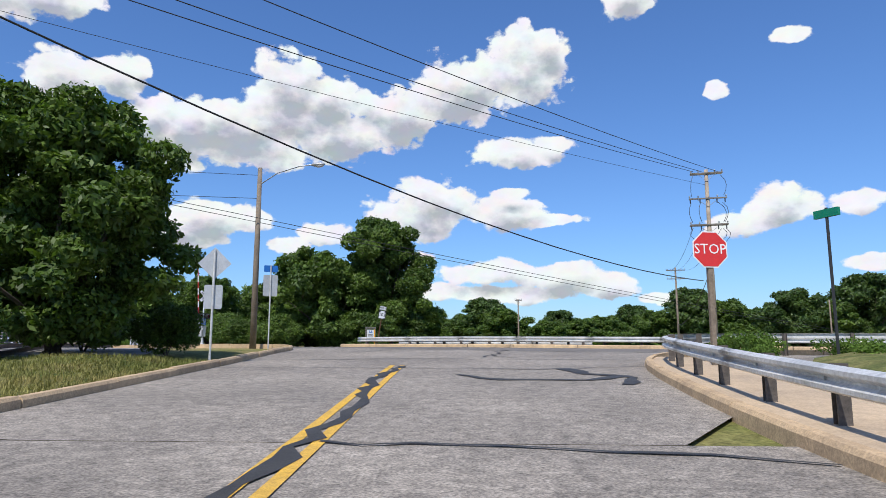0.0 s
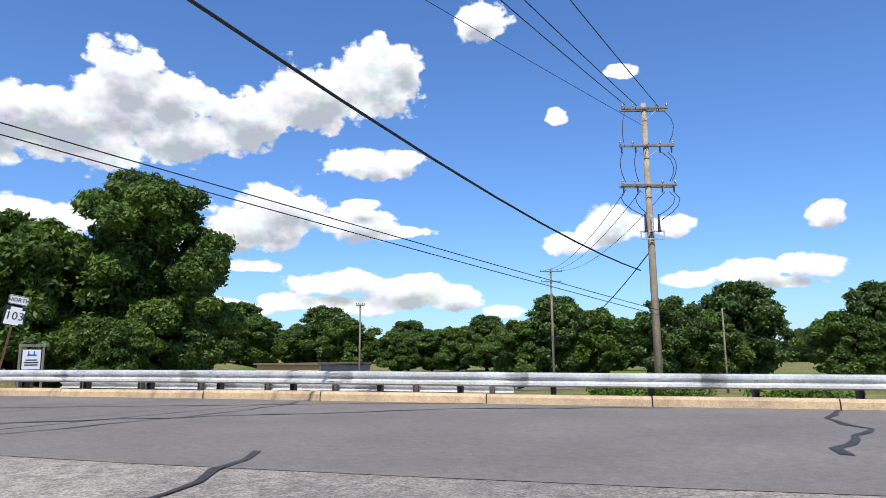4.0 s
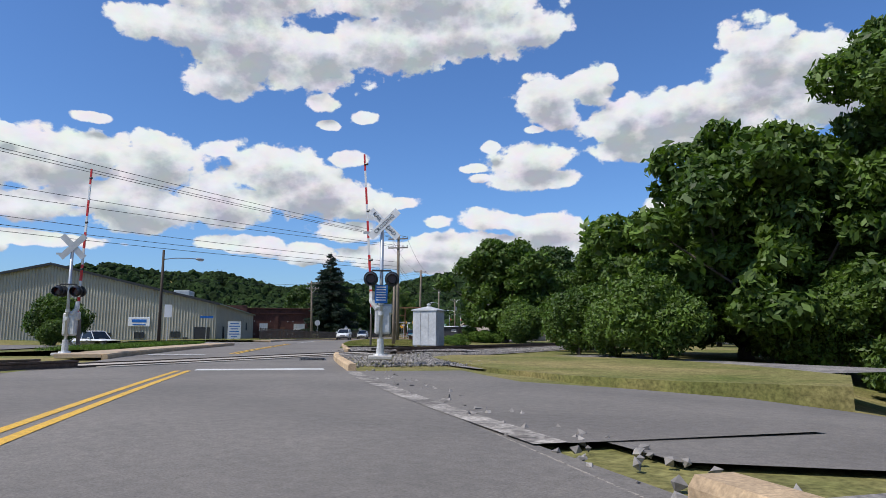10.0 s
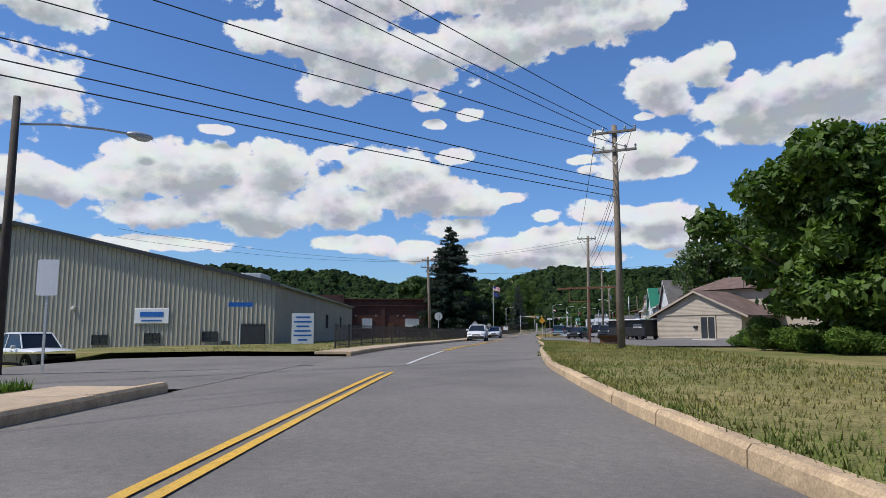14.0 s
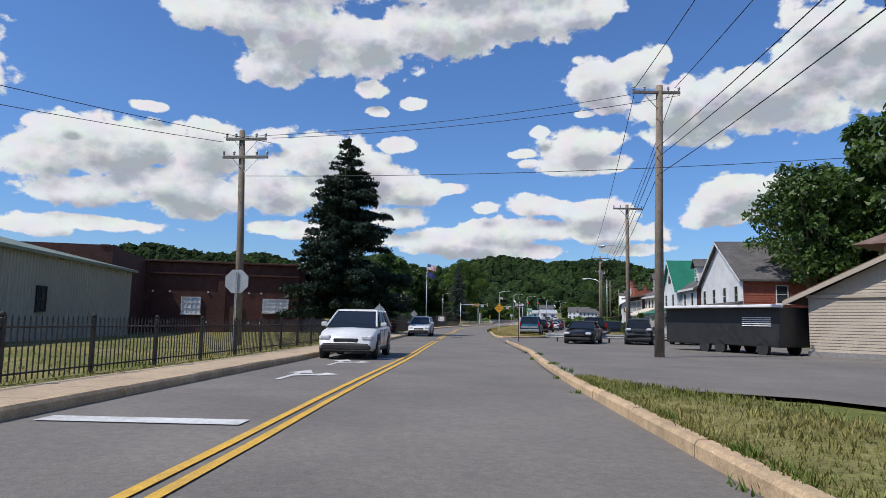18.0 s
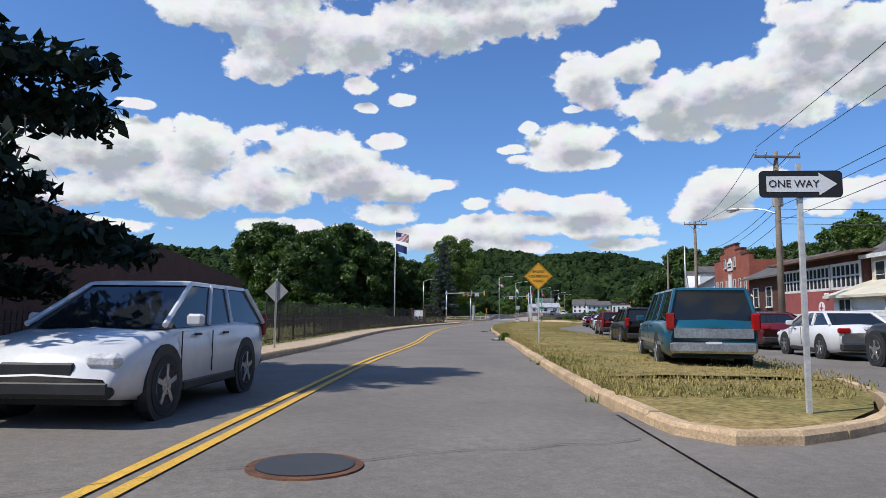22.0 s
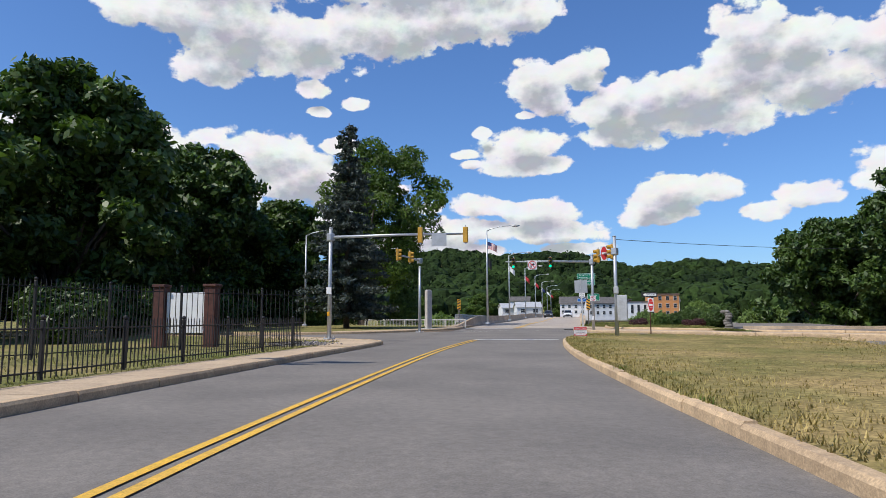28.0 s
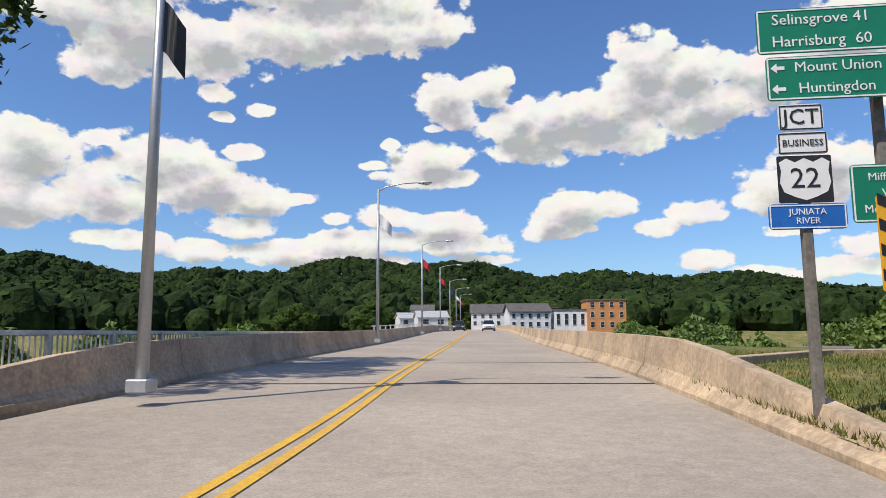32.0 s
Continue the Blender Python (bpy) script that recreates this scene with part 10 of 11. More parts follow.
def railing(label, a, b, z, h, bays, material, gap=0.13):
    r = thing("railing", label, "railing")
    a, b = Vector(a), Vector(b)
    w = (b - a).normalized()
    L = (b - a).length
    ang = math.degrees(math.atan2(w.y, w.x))
    for k in range(bays + 1):
        p = a.lerp(b, k / bays)
        part("post", Geo().box((p.x, p.y, z + h / 2 - 0.1), (0.1, 0.1, h + 0.2), ang, bevel=0.012), material, r)
    for hh, t in ((h - 0.03, 0.09), (0.12, 0.05)):
        c = (a + b) / 2
        part("rail", Geo().box((c.x, c.y, z + hh), (L, 0.06, t), ang, bevel=0.012), material, r)
    bar = Geo().box((0, 0, h / 2 + 0.03), (0.022, 0.03, h - 0.16)).mesh("baluster", material)
    for i in range(int(L / gap)):
        p = a + w * (i + 0.5) * gap
        ob = new("baluster", bar)
        ob.parent = r
        ob.matrix_basis = pose(p.x, p.y, z, 0, 0, ang)
    return r


M_RAILING = stuff("weathered pale steel railing", (0.66, 0.64, 0.60), (0.5, 0.48, 0.45), 0.6, 0.1, scale=1.5, fine=20, bump=0.05, amount=0.2)
railing("pale grey steel railing beside the memorial", (-190.2, 223.6), (-182.7, 228.3), 0.25, 0.85, 5, M_RAILING)
railing("grey steel bridge railing behind the barrier", R(306.3, LEFT(306) - 1.9), R(346, LEFT(346) - 1.9), 0.75, 0.85, 18, M_GALVOLD, 0.16)
walkway = strip([line_of(306, 512, lambda s: LEFT(s) - 0.5), line_of(306, 512, lambda s: LEFT(s) - 2.1)], M_DECK, "bridge_walkway", lift=0.18, thick=0.5)
tagged(walkway, "narrow concrete walkway behind the bridge barrier", "walkway", kind="structure")
run = thing("railing", "long grey steel railing over the river", "railing")
for k in range(54):
    x, y = R(347 + k * 3.0, LEFT(360) - 1.9)
    part("post", Geo().box((x, y, road_z(x, y) + 0.6), (0.09, 0.09, 1.0), bevel=0.01), M_GALVOLD, run)
for h in (0.3, 0.65, 1.05):
    part("rail", Geo().tube([(x, y, road_z(x, y) + h) for x, y in line_of(346, 508, lambda s: LEFT(s) - 1.9, 8)], 0.04, 6), M_GALVOLD, run)


def flag(parent, x, z, w, h, kind, m, droop=0.5):
    """A flag hanging in folds from the pole at x."""
    rows, cols = 13, 14
    def at(i, j):
        u, v = i / cols, j / rows
        return (x + u * w * (1 - 0.35 * droop), 0.10 * math.sin(u * 7 + v) * u, z - v * h - droop * w * u ** 1.3 * 0.75)
    if kind == "striped":
        for j in range(rows):
            g = Geo()
            for i in range(cols):
                if i < 6 and j < 7:
                    continue
                g.add([at(i, j), at(i + 1, j), at(i + 1, j + 1), at(i, j + 1)], [(0, 1, 2, 3)], m)
            part("stripe", g, M_FLAGRED if j % 2 == 0 else M_SIGNWHITE, parent)
        g = Geo()
        for j in range(7):
            for i in range(6):
                g.add([at(i, j), at(i + 1, j), at(i + 1, j + 1), at(i, j + 1)], [(0, 1, 2, 3)], m)
        part("canton", g, M_FLAGBLUE, parent)
    else:
        g = Geo()
        for j in range(rows):
            for i in range(cols):
                g.add([at(i, j), at(i + 1, j), at(i + 1, j + 1), at(i, j + 1)], [(0, 1, 2, 3)], m)
        part("cloth", g, kind, parent)


def bridge_lamp(label, s, o, h, flags=()):
    x, y = R(s, o)
    l = thing("street_lamp", label, "street lamp", (x, y, road_z(*R(s, 0)) + 0.2), heading(s), group="bridge lamps")
    part("base", Geo().box((0, 0, 0.1), (0.34, 0.34, 0.2), bevel=0.02), M_ALU, l)
    part("pole", Geo().cyl((0, 0, 0.1), (0, 0, h), 0.1, 0.06, 14), M_ALU, l, smooth=True)
    part("arm", Geo().tube([(0, 0, h - 0.1), (0.5, 0, h + 0.14), (1.4, 0, h + 0.3), (2.4, 0, h + 0.34)], [0.045, 0.04, 0.035, 0.03], 10), M_ALU, l, smooth=True)
    head = part("lamp_head", Geo().ball((2.65, 0, h + 0.33), (0.42, 0.16, 0.1), 14, 8), M_CABINET, l, smooth=True)
    part("lens", Geo().ball((2.7, 0, h + 0.26), (0.24, 0.12, 0.08), 12, 6), M_LAMP, head, smooth=True)
    for z, w, hh, kind, dr in flags:
        flag(l, 0.07, z, w, hh, kind, Matrix(), dr)
    return l


bridge_lamp("tall grey bridge lamp with a striped flag and a black flag", 306.3, -5.3, 8.7, ((7.6, 1.05, 0.62, "striped", 0.5), (6.2, 0.55, 0.85, M_BLACK, 1.1)))
for i, kind in enumerate((M_SIGNWHITE, M_FLAGRED, M_FLAGRED, M_FLAGBLUE, M_SIGNWHITE, M_FLAGRED)):
    bridge_lamp("grey bridge lamp with a small hanging flag", 333 + i * 27, LEFT(333) - 0.6 + 1.2, 8.6, ((7.2, 1.0, 0.7, kind, 0.9),))
ll = bridge_lamp("slender grey street lamp behind the lawn", 299.0, -20.0, 7.9)
fp = thing("flagpole", "tall white flagpole with a striped flag and a navy flag", "flagpole", (-165.2, 186.2, -0.1), heading(270))
part("pole", Geo().cyl((0, 0, 0), (0, 0, 13.7), 0.09, 0.04, 14), M_SIGNWHITE, fp, smooth=True)
part("finial", Geo().ball((0, 0, 13.78), 0.1, 12, 8), M_SIGNYELLOW, fp, smooth=True)
flag(fp, 0.05, 13.4, 2.2, 1.2, "striped", Matrix(), 0.3)
flag(fp, 0.05, 11.7, 1.9, 1.1, M_FLAGBLUE, Matrix(), 0.35)
plq = thing("notice_board", "white notice board between two brick posts", "notice board", (-170.4, 196.0, -0.05), heading(268))
for x in (-1.0, 1.0):
    part("brick_post", Geo().box((x, 0, 1.15), (0.42, 0.42, 2.3), bevel=0.01).box((x, 0, 2.34), (0.52, 0.52, 0.1), bevel=0.02), M_BRICK, plq)
part("board", Geo().box((0, 0, 1.35), (1.5, 0.1, 1.5), bevel=0.01), M_SIGNWHITE, plq)

# wing wall and planting at the bridge corner
wing = thing("wing_wall", "low stained concrete wing wall beside the bridge", "wall", kind="structure")
a, b, c = R(311, 3.9), R(316, 9.5), R(318, 17)
for p, q in ((R(309.5, RIGHT(310) + 0.6), b), (b, c)):
    p, q = Vector(p), Vector(q)
    d = q - p
    part("wall_panel", Geo().box(((p.x + q.x) / 2, (p.y + q.y) / 2, 0.35), (d.length, 0.3, 1.3), math.degrees(math.atan2(d.y, d.x)), bevel=0.02), M_BARRIER, wing)
far_wall = thing("low_wall", "low grey concrete wall along the far corner", "wall", kind="structure")
p, q = Vector(R(299, 15)), Vector(R(294, 31))
d = q - p
part("wall_panel", Geo().box(((p.x + q.x) / 2, (p.y + q.y) / 2, 0.1), (d.length, 0.3, 0.9), math.degrees(math.atan2(d.y, d.x)), bevel=0.02), M_BARRIER, far_wall)
shrub("dark red barberry shrub in the corner bed", 0.9, 1.1, 41, M_REDLEAF, 5000, 0.06, (*R(303.5, 8.0), 0.2))
weep = shrub("weeping pale green shrub in the corner bed", 0.75, 1.6, 42, M_WILLOW, 6000, 0.06, (*R(302.0, 9.2), 0.2))
green_bush = shrub("rounded dark green shrub in the corner bed", 1.1, 1.5, 43, M_LEAFDARK, 7000, 0.07, (*R(304.5, 10.5), 0.15))
for s, o, sc in ((307, 13, 1.2), (303, 14, 1.4), (310, 12.2, 1.0), (299.5, 13.5, 1.0)):
    plant(green_bush, *R(s, o), sc, s * 37)
copy_thing(bpy.data.objects["shrub"], pose(*R(300.5, 11.8), 0.15, 0, 0, 70))
pale = shrub("tall pale leafy bank shrubs above the river", 2.6, 4.2, 44, M_WILLOW, 14000, 0.13, (*R(322, 16), -0.6))
for s, o, sc in ((324, 11, 0.9), (328, 9, 0.9), (334, 11.5, 1.1), (319, 21, 1.1), (325, 24, 1.2), (331, 19, 1.1), (318, 28, 1.2), (323, 33, 1.3), (341, 14, 1.1), (350, 12, 1.0), (360, 14, 1.2)):
    x, y = R(s, o)
    copy_thing(pale, pose(x, y, max(-2.6, ground_z(x, y)), 0, 0, s * 53) @ Matrix.Diagonal((sc, sc, sc * 1.15, 1)))
for s, o, sc in ((310, -14, 1.0), (316, -17, 1.2), (322, -13.5, 1.2), (328, -18, 1.4), (308, -21, 1.2), (336, -15, 1.4), (345, -18, 1.5), (312, -27, 1.3), (324, -28, 1.5)):
    x, y = R(s, o)
    copy_thing(pale, pose(x, y, max(-3.4, ground_z(x, y)), 0, 0, s * 31) @ Matrix.Diagonal((sc, sc, sc, 1)))

# ---- town across the river ----
def block(label, x, y, z, w, d, h, turn_, wall, roof, rows, cols, pitch=0.0, name="building"):
    b = thing(name, label, "building", (x, y, z), turn_, group="town across the river")
    part("wall", Geo().box((0, d / 2, h / 2 - 2), (w, d, h + 4)), wall, b)
    if pitch:
        part("roof", Geo().prism([(-d / 2 - 0.4, 0), (0, pitch), (d / 2 + 0.4, 0), (d / 2 + 0.4, 0.15), (0, pitch + 0.18), (-d / 2 - 0.4, 0.15)][::-1], w + 0.8, Matrix.Translation((w / 2 + 0.4, d / 2, h)) @ Matrix.Rotation(radians(90), 4, "Z")), roof, b)
        part("gable", Geo().prism([(-d / 2, 0), (d / 2, 0), (0, pitch)], w, Matrix.Translation((w / 2, d / 2, h)) @ Matrix.Rotation(radians(90), 4, "Z")), wall, b)
    else:
        part("roof", Geo().box((0, d / 2, h + 0.12), (w + 0.4, d + 0.4, 0.3)), roof, b)
    for r in range(rows):
        for k in range(cols):
            window(b, at_wall(-w / 2 + w * (k + 0.5) / cols, h * (r + 0.55) / rows, -0.03), w / cols * 0.42, h / rows * 0.55, mullions=(0, 1), sill=False)
    return b


th = heading(400)
block("orange stucco three-storey building across the river", -220.0, 366, 1.8, 8.2, 9, 6.4, th, M_ORANGE, M_ROOFBROWN, 3, 4)
block("white flat-roofed building across the river", -227.4, 363.7, 1.8, 7.0, 8, 4.4, th, M_VINYL, M_ROOF, 1, 4)
block("white clapboard house with a dark roof across the river", -235.0, 359.4, 2.2, 9.0, 7, 3.6, th + 8, M_VINYL, M_ROOF, 2, 5, 1.9)
block("grey house at the end of the bridge road", -262, 392, 3.0, 11, 8, 3.8, th, M_VINYL, M_ROOF, 2, 5, 2.6)
block("beige store beside the bridge road", -247, 382, 3.2, 8, 8, 3.2, th, M_BEIGE, M_ROOFBROWN, 1, 3)
block("dark brick building behind the store", -251, 399, 3.2, 12, 8, 5.0, th, M_BRICK, M_ROOF, 2, 4)
block("white garage with a pale roof across the river", -280, 390, 3.2, 9, 7, 2.6, th + 15, M_VINYL, M_CABINET, 1, 2, 2.0)
block("white garage with a pale roof across the river", -292, 396, 3.4, 7, 7, 2.4, th + 20, M_VINYL, M_CABINET, 1, 2, 1.8)
block("white house on the far hillside", -304, 420, 6.0, 8, 7, 3.2, th, M_VINYL, M_ROOF, 1, 3, 2.0)
block("cream house on the far hillside", -238, 415, 3.5, 8, 7, 4.0, th, M_CREAM, M_ROOF, 2, 3, 2.0)
for x, y, sc, tr in ((-296, 378, 0.8, 10), (-270, 408, 0.9, 70), (-212, 372, 0.8, 130), (-205, 362, 0.75, 200), (-243, 372, 0.45, 20), (-310, 400, 1.0, 250), (-255, 412, 0.9, 320), (-230, 398, 0.8, 60), (-196, 352, 0.8, 160), (-286, 420, 1.1, 40), (-320, 372, 0.9, 140), (-335, 390, 1.0, 240)):
    plant(low_maple, x, y, sc, tr, 1.15)

# ---- road paint and small things on the way ----
marks = thing("lane_arrow_marks", "worn white turn arrow and stop line", "road marking", kind="structure")


def painted(poly, s, o, name="arrow_mark"):
    g = Geo()
    for du, dv in poly:
        x, y = R(s + dv, o + du)
        g.v.append((x, y, road_z(x, y) + 0.012))
    g.f = [tuple(range(len(poly)))]
    return part(name, g, M_WHITE, marks)


strip([line_of(138.3, 138.75, lambda s: LEFT(s) + 0.3, 0.4), line_of(138.3, 138.75, lambda s: MID(s) - 0.35, 0.4)], M_WHITE, "stop_line", lift=0.012, parent=marks)
for dv in (0.0, 4.6):
    painted([(-0.06, 0), (0.06, 0), (0.06, 1.7), (0.3, 1.7), (0, 2.7), (-0.3, 1.7), (-0.06, 1.7)], 130.5 + dv, -3.9)
    painted([(0.06, 0.9), (0.55, 1.25), (0.55, 1.0), (0.95, 1.5), (0.55, 1.9), (0.55, 1.62), (0.06, 1.25)], 130.5 + dv, -3.9)

frame_s = thing("roadside_sign", "rusty steel frame of a removed roadside sign", "sign frame", (*R(121.5, 5.6), 0.1), heading(121) - 22)
for x in (0.0, 1.95):
    part("post", Geo().box((x, 0, 1.95), (0.09, 0.09, 4.1)), M_RUST, frame_s)
part("short_post", Geo().box((-1.45, 0.1, 3.5), (0.06, 0.06, 1.1)), M_RUST, frame_s)
part("top_bar", Geo().box((-0.15, 0, 3.95), (4.4, 0.1, 0.12)), M_RUST, frame_s)
part("lower_bar", Geo().box((-0.72, 0.05, 3.0), (1.45, 0.06, 0.06)), M_RUST, frame_s)
plow = thing("snow_plow_blade", "rusty curved snow plough blade lying on grass", "plough blade", (*R(119.8, 6.9), 0.08), heading(119) - 15)
bl = Geo()
arc = [(0.0, 0.0), (0.1, 0.14), (0.13, 0.32), (0.09, 0.52), (-0.02, 0.68), (-0.2, 0.78)]
for x in (-1.15, 1.15):
    bl.v += [(x, y, z) for y, z in arc] + [(x, y + 0.03, z) for y, z in arc]
bl.f = [(k, k + 1, 13 + k, 12 + k) for k in range(5)] + [(6 + k, 18 + k, 19 + k, 7 + k) for k in range(5)] + [(0, 12, 18, 6), (5, 11, 23, 17)]
part("blade", bl, M_RUST, plow)
part("cutting_edge", Geo().box((0, 0.0, 0.06), (2.32, 0.05, 0.14)), M_BLACK, plow)
for x in (-0.8, 0, 0.8):
    part("rib", Geo().box((x, 0.22, 0.34), (0.05, 0.14, 0.6)), M_RUST, plow)
part("push_frame", Geo().box((0.2, 0.7, 0.2), (0.9, 0.9, 0.1)), M_BLACK, plow)
plow.matrix_basis = plow.matrix_basis @ Matrix.Diagonal((0.74, 0.8, 0.8, 1))
hyd = thing("fire_hydrant", "yellow fire hydrant on the factory lawn", "hydrant", (-91.3, 108.9, 0.12), 40)
part("barrel", Geo().cyl((0, 0, 0), (0, 0, 0.5), 0.11, 0.1, 14).cyl((0, 0, 0), (0, 0, 0.05), 0.17, n=14), M_SIGNYELLOW, hyd, smooth=False)
part("bonnet", Geo().ball((0, 0, 0.52), (0.13, 0.13, 0.12), 14, 8).cyl((0, 0, 0.62), (0, 0, 0.69), 0.03, n=6), M_SIGNYELLOW, hyd)
for sx in (-1, 1):
    part("nozzle", Geo().cyl((0, 0, 0.38), (sx * 0.19, 0, 0.38), 0.055, n=10), M_SIGNYELLOW, hyd)

# ---- bushes and trees by the houses and tracks ----
round_bush = shrub("rounded leafy bush beside the crossing signal", 2.2, 3.1, 51, M_LEAF, 16000, 0.1, set_at(-49.7, 52.0))
plant(round_bush, -46.8, 51.0, 0.5, 80)
for x, y, sc in ((-22.5, 70, 1.6), (-21, 66, 1.3), (-18.5, 61.5, 1.2), (-16, 60, 1.0), (-33, 79, 1.3), (-36, 83, 1.5), (-28, 84, 1.8), (-45.5, 88, 0.7), (-14, 58.5, 1.3), (-9, 62, 1.5), (-4, 66, 1.6), (-12.5, 24.5, 1.2), (-10.5, 14.5, 1.1), (-12, 11, 1.3), (-14.5, 20, 1.4), (-8.6, 22.5, 0.75)):
    plant(round_bush, x, y, sc * 0.72, x * 41)
for s, o, sc in ((196, 18.4, 0.7), (191.5, 18.2, 0.55), (222, 20.5, 0.7), (226, 21.5, 0.8), (248, 25.5, 1.0), (252, 24.8, 1.2), (262, 24, 0.9), (270, 27, 1.0)):
    plant(round_bush, *R(s, o), sc * 0.72, s * 17)
cedar = spruce_tree("small dense dark cedar before the porch", 2.7, 1.0, 0.2, 61, set_at(*R(189.0, 17.6)), M_LEAFDARK, 6000, 0.06)
poplar = broad_tree("tall narrow leafy tree behind the shops", 12.5, 3.0, 2.5, 63, M_LEAF, 16000, 0.22, set_at(*R(234, 41)), n=14)
plant(poplar, *R(228, 38), 0.8, 90)
plant(dark_maple, *R(160, 34), 1.0, 30)
plant(dark_maple, *R(172, 38), 0.9, 130)
plant(thin_tree, *R(170, 27), 1.0, 60)
for s, o, sc in ((272, 38, 0.85), (280, 34, 0.8), (288, 40, 0.95), (262, 44, 0.9), (250, 46, 1.0), (296, 36, 0.75), (304, 40, 0.9), (242, 50, 0.9), (212, 46, 0.9), (200, 44, 1.0), (188, 42, 0.9)):
    plant(dark_maple, *R(s, o), sc, s * 29, 1.05)
dead = thing("dead_tree", "bare dead grey tree behind the white house", "tree", set_at(*R(262, 42)))
g = Geo().tube([(0, 0, -0.2), (0.1, 0, 4), (0, 0.1, 8)], [0.3, 0.22, 0.12], 8)
rnd = random.Random(5)
for k in range(22):
    z = rnd.uniform(4, 8)
    a, L = rnd.uniform(0, 6.28), rnd.uniform(1.5, 3.4)
    mid = (L * 0.45 * math.cos(a), L * 0.45 * math.sin(a), z + L * 0.6)
    g.tube([(0, 0, z), mid, (mid[0] * 1.6, mid[1] * 1.6, z + L * 1.5)], [0.09, 0.05, 0.012], 5)
part("trunk", g, M_BARK, dead)

# the hay field below the turn
field = Geo()
for j in range(12):
    for i in range(14):
        x, y = -16 + i * 10, 108 + j * 7
        field.v.append((x, y, ground_z(x, y) + 0.06))
field.f = [(j * 14 + i, j * 14 + i + 1, j * 14 + 15 + i, j * 14 + 14 + i) for j in range(11) for i in range(13)]
tagged(part("hay_field", field, M_FIELD, None, smooth=True), "green hay field below the junction", "field", kind="structure")
tall_weeds = shrub("straggly roadside weeds behind the guard rail", 1.2, 0.8, 71, M_WEED, 3500, 0.05, set_at(9.5, 20.0, 0.15))
for x, y, sc in ((12, 19, 0.9), (14.5, 17, 1.1), (8.4, 17.5, 0.7), (17, 16.5, 1.0), (11, 16, 0.9), (19.5, 15, 1.0)):
    plant(tall_weeds, x, y, sc, x * 70)
for x, y, sc in ((6.5, 40, 1.0), (12.5, 37.6, 1.2), (14, 37.4, 0.9), (17, 36.5, 1.3), (-1.5, 42.5, 0.8)):
    plant(tall_weeds, x, y, sc, x * 50)
corner_soil = Geo()
pts = [(x + 2.4 + 0.6 * smooth(8, 18, y), y - 0.7 - 1.7 * smooth(10, 20, y)) for x, y in street_right[3:22]]
for o, h in ((0.0, 0.1), (0.8, 0.25), (2.5, 0.32), (7, 0.2), (14, -0.05)):
    corner_soil.v += [(x + o, y - o * 0.35, road_z(x, y) + h) for x, y in pts]
n = len(pts)
corner_soil.f = [(a * n + i, a * n + n + i, a * n + n + i + 1, a * n + i + 1) for a in range(4) for i in range(n - 1)]
tagged(part("corner_bank", corner_soil, M_VERGE, None, smooth=True), "low weedy bank behind the corner guard rail", "grass", kind="structure")

for s, o, sc in ((226, -20, 1.8), (232, -22, 2.0), (238, -20.5, 1.9), (244, -22, 2.1), (250, -20.5, 2.0), (256, -22, 2.1), (262, -21, 2.2), (268, -23, 2.2), (274, -21.5, 2.1), (281, -24, 2.2), (289, -26, 2.2), (296, -25, 2.0)):
    plant(green_bush, *R(s, o), sc, s * 23)
hedge = shrub("bright green tall weeds at the lot's edge", 1.6, 1.3, 81, M_WEED, 7000, 0.07, set_at(-45.0, 89.5))
for x, y, sc in ((-47.2, 92.0, 1.0), (-43.2, 87.4, 0.9), (-49.2, 94.4, 0.9), (-40.8, 85.5, 0.9), (-33.5, 71.5, 0.7), (-31.8, 68.5, 0.6)):
    plant(hedge, x, y, sc, x * 30)
drain_weed = shrub("leafy weed growing out of the drain", 0.45, 0.42, 82, M_WEED, 1800, 0.035, (*R(197.4, 2.08), road_z(*R(197.4, 2.08))))
litter = thing("litter", "flattened white paper litter in the gutter", "litter", (*R(198.9, 1.85), road_z(*R(198.9, 1.85)) + 0.012), 40)
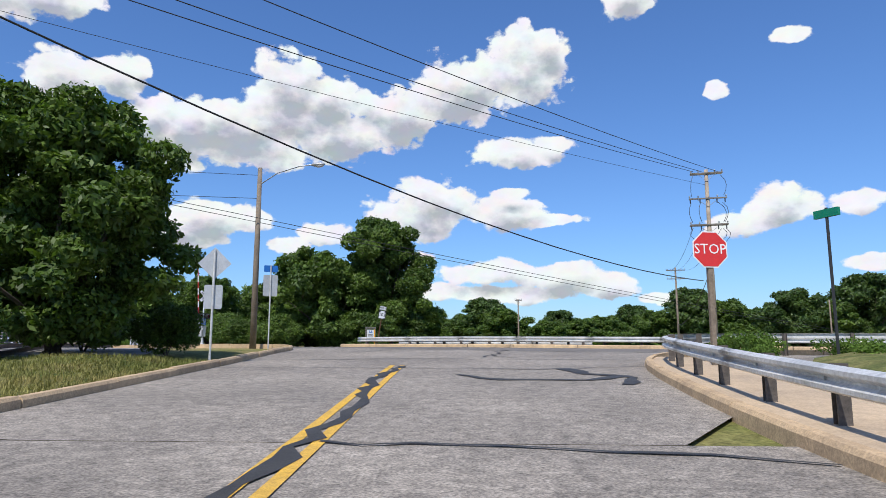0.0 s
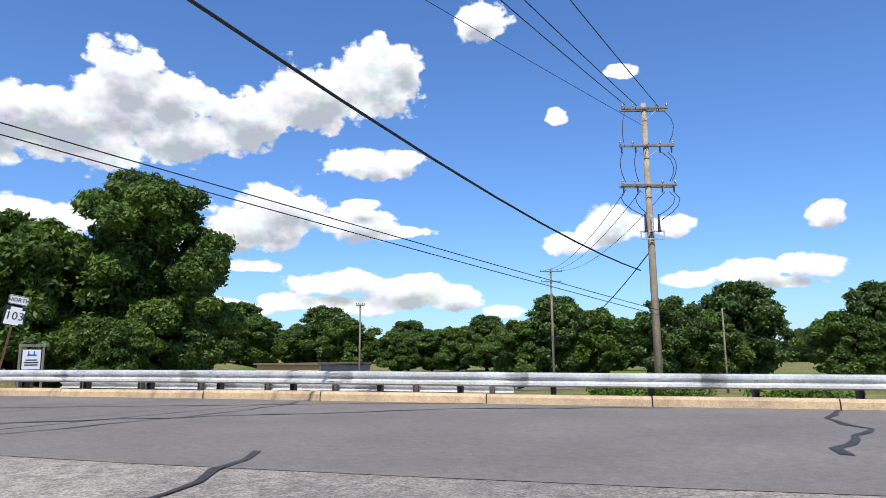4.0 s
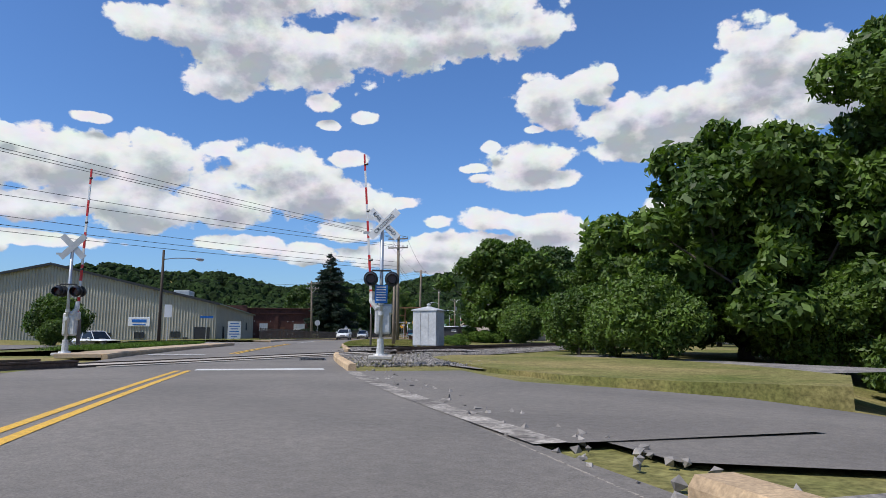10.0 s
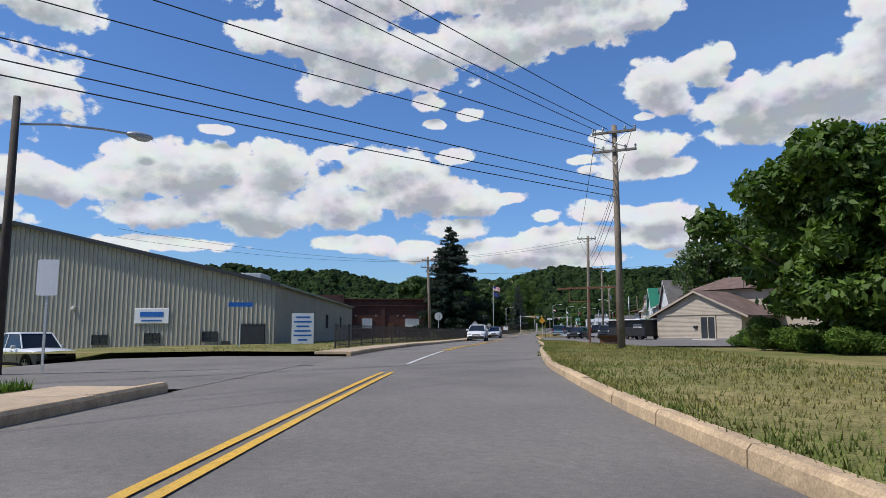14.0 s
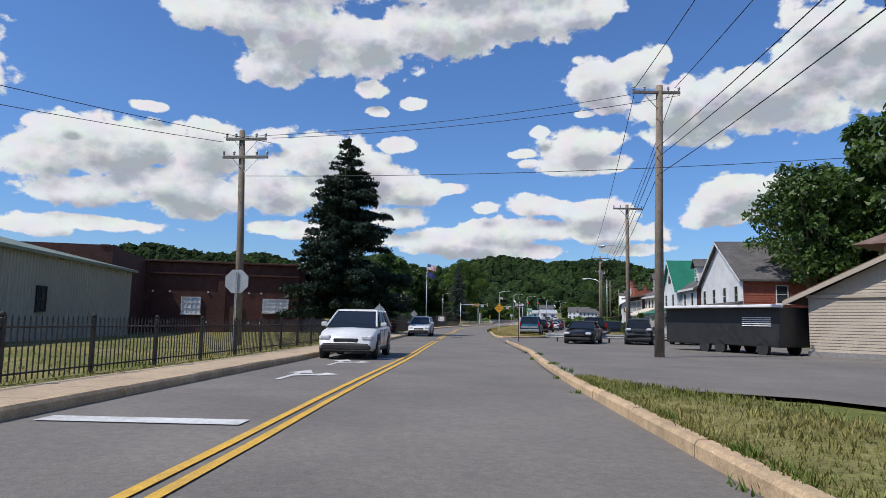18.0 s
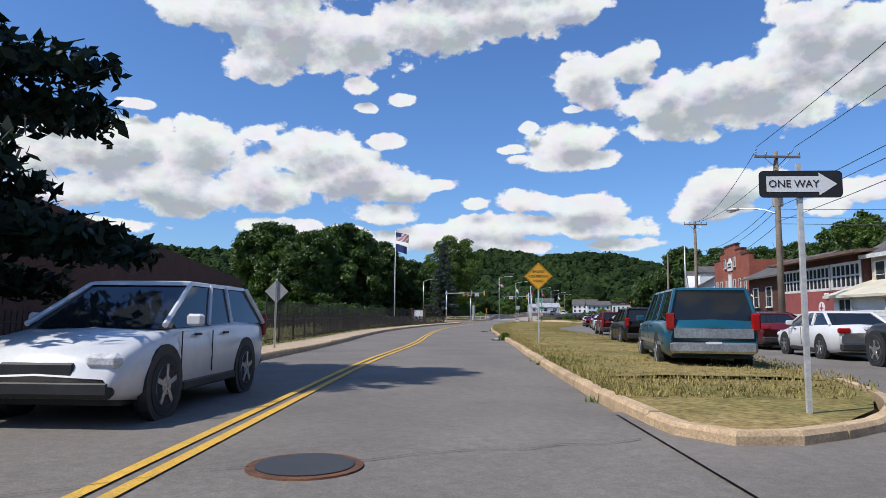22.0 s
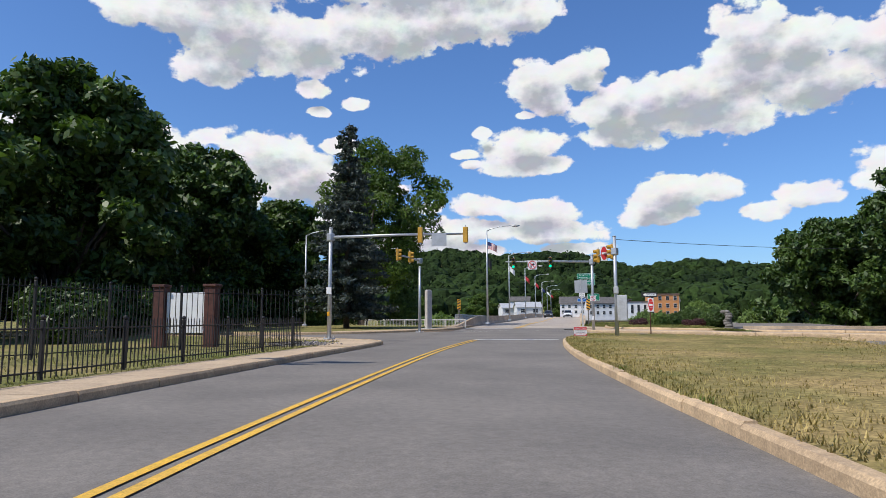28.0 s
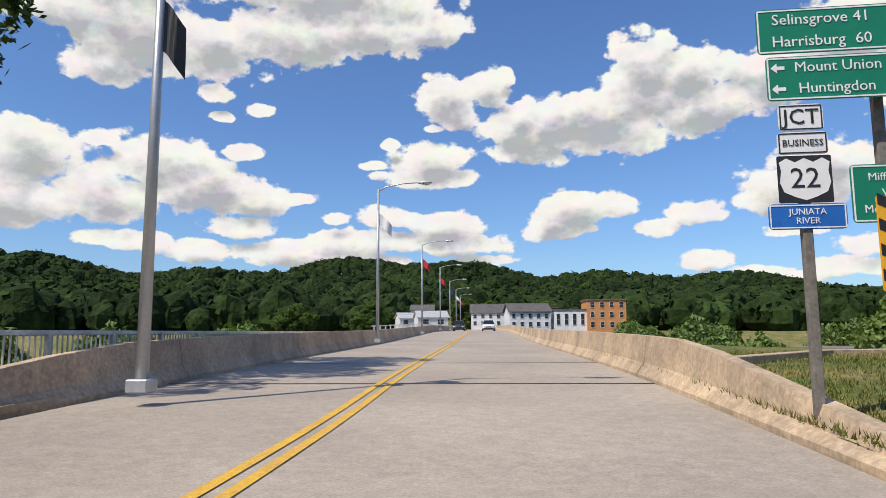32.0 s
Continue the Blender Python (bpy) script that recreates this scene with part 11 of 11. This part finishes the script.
part("sheet", Geo().add([(-0.2, -0.06, 0), (0.2, -0.05, 0.01), (0.21, 0.06, 0.0), (-0.19, 0.07, 0.015), (-0.2, -0.06, 0.02), (0.2, -0.05, 0.03), (0.21, 0.06, 0.02), (-0.19, 0.07, 0.035)], [(3, 2, 1, 0), (4, 5, 6, 7), (0, 1, 5, 4), (1, 2, 6, 5), (2, 3, 7, 6), (3, 0, 4, 7)]), M_SIGNWHITE, litter)
heap = []
for i in range(500):
    x, y = R(270.9 + rng.normal() * 0.55, -8.2 + rng.normal() * 0.55)
    heap.append((x, y, road_z(x, y) + 0.14 + abs(rng.normal()) * 0.04))
stones("mulch_heap", "rough stones and mulch at the fence end", heap, 0.06, 33)
carving = Geo()
for k in range(9):
    a = k * 0.12
    carving.ball((0.06 * math.sin(k * 1.3), 0.05 * math.cos(k * 1.7), 0.12 + k * 0.17), (0.34 - 0.012 * k + 0.04 * math.sin(k * 2.1), 0.3 - 0.01 * k, 0.17), 10, 6)
carving.ball((-0.3, 0, 1.5), (0.22, 0.12, 0.14), 10, 6)
tagged(part("statue", carving, M_TIMBER, None), "weathered grey carved stump statue beside the low wall", "statue").matrix_basis = pose(*R(298.6, 13.9), 0.1, 0, 0, 20)
soil_strip = [shifted(far_line, d) for d in (0.3, 1.1, 2.3)]
strip(soil_strip, M_GRAVEL, "gravel_edge", lift=0.04, zf=ground_z, parent=ballast)

lower = [(-19.6, 53.4), (-16.6, 51.0), (-13.6, 48.7), (-10.9, 47.5), (-8.6, 47.4), (-6.4, 48.0)]
upper = [(-20.4, 55.5), (-18.2, 57.5), (-15, 57.5), (-12, 56.5), (-9.5, 54.5), (-7.0, 51.5)]
tagged(strip([lower, [tuple((Vector(p) + Vector(q)) / 2) for p, q in zip(lower, upper)], upper], M_GRASS, "crossing_lawn", lift=0.04, thick=0.7), "patchy mown grass between driveway and railway", "grass", kind="structure")
lone = place_sign("bare dark steel sign post in the lot", -88.9, 121.7, heading(160), z=0.0, category="sign post", name="sign_post")
part("post", Geo().box((0, 0, 1.5), (0.05, 0.05, 3.4)), M_POLEDARK, lone)
part("sign_edge", Geo().box((0, 0.04, 2.95), (0.012, 0.5, 0.5)), M_SIGNBACK, lone)
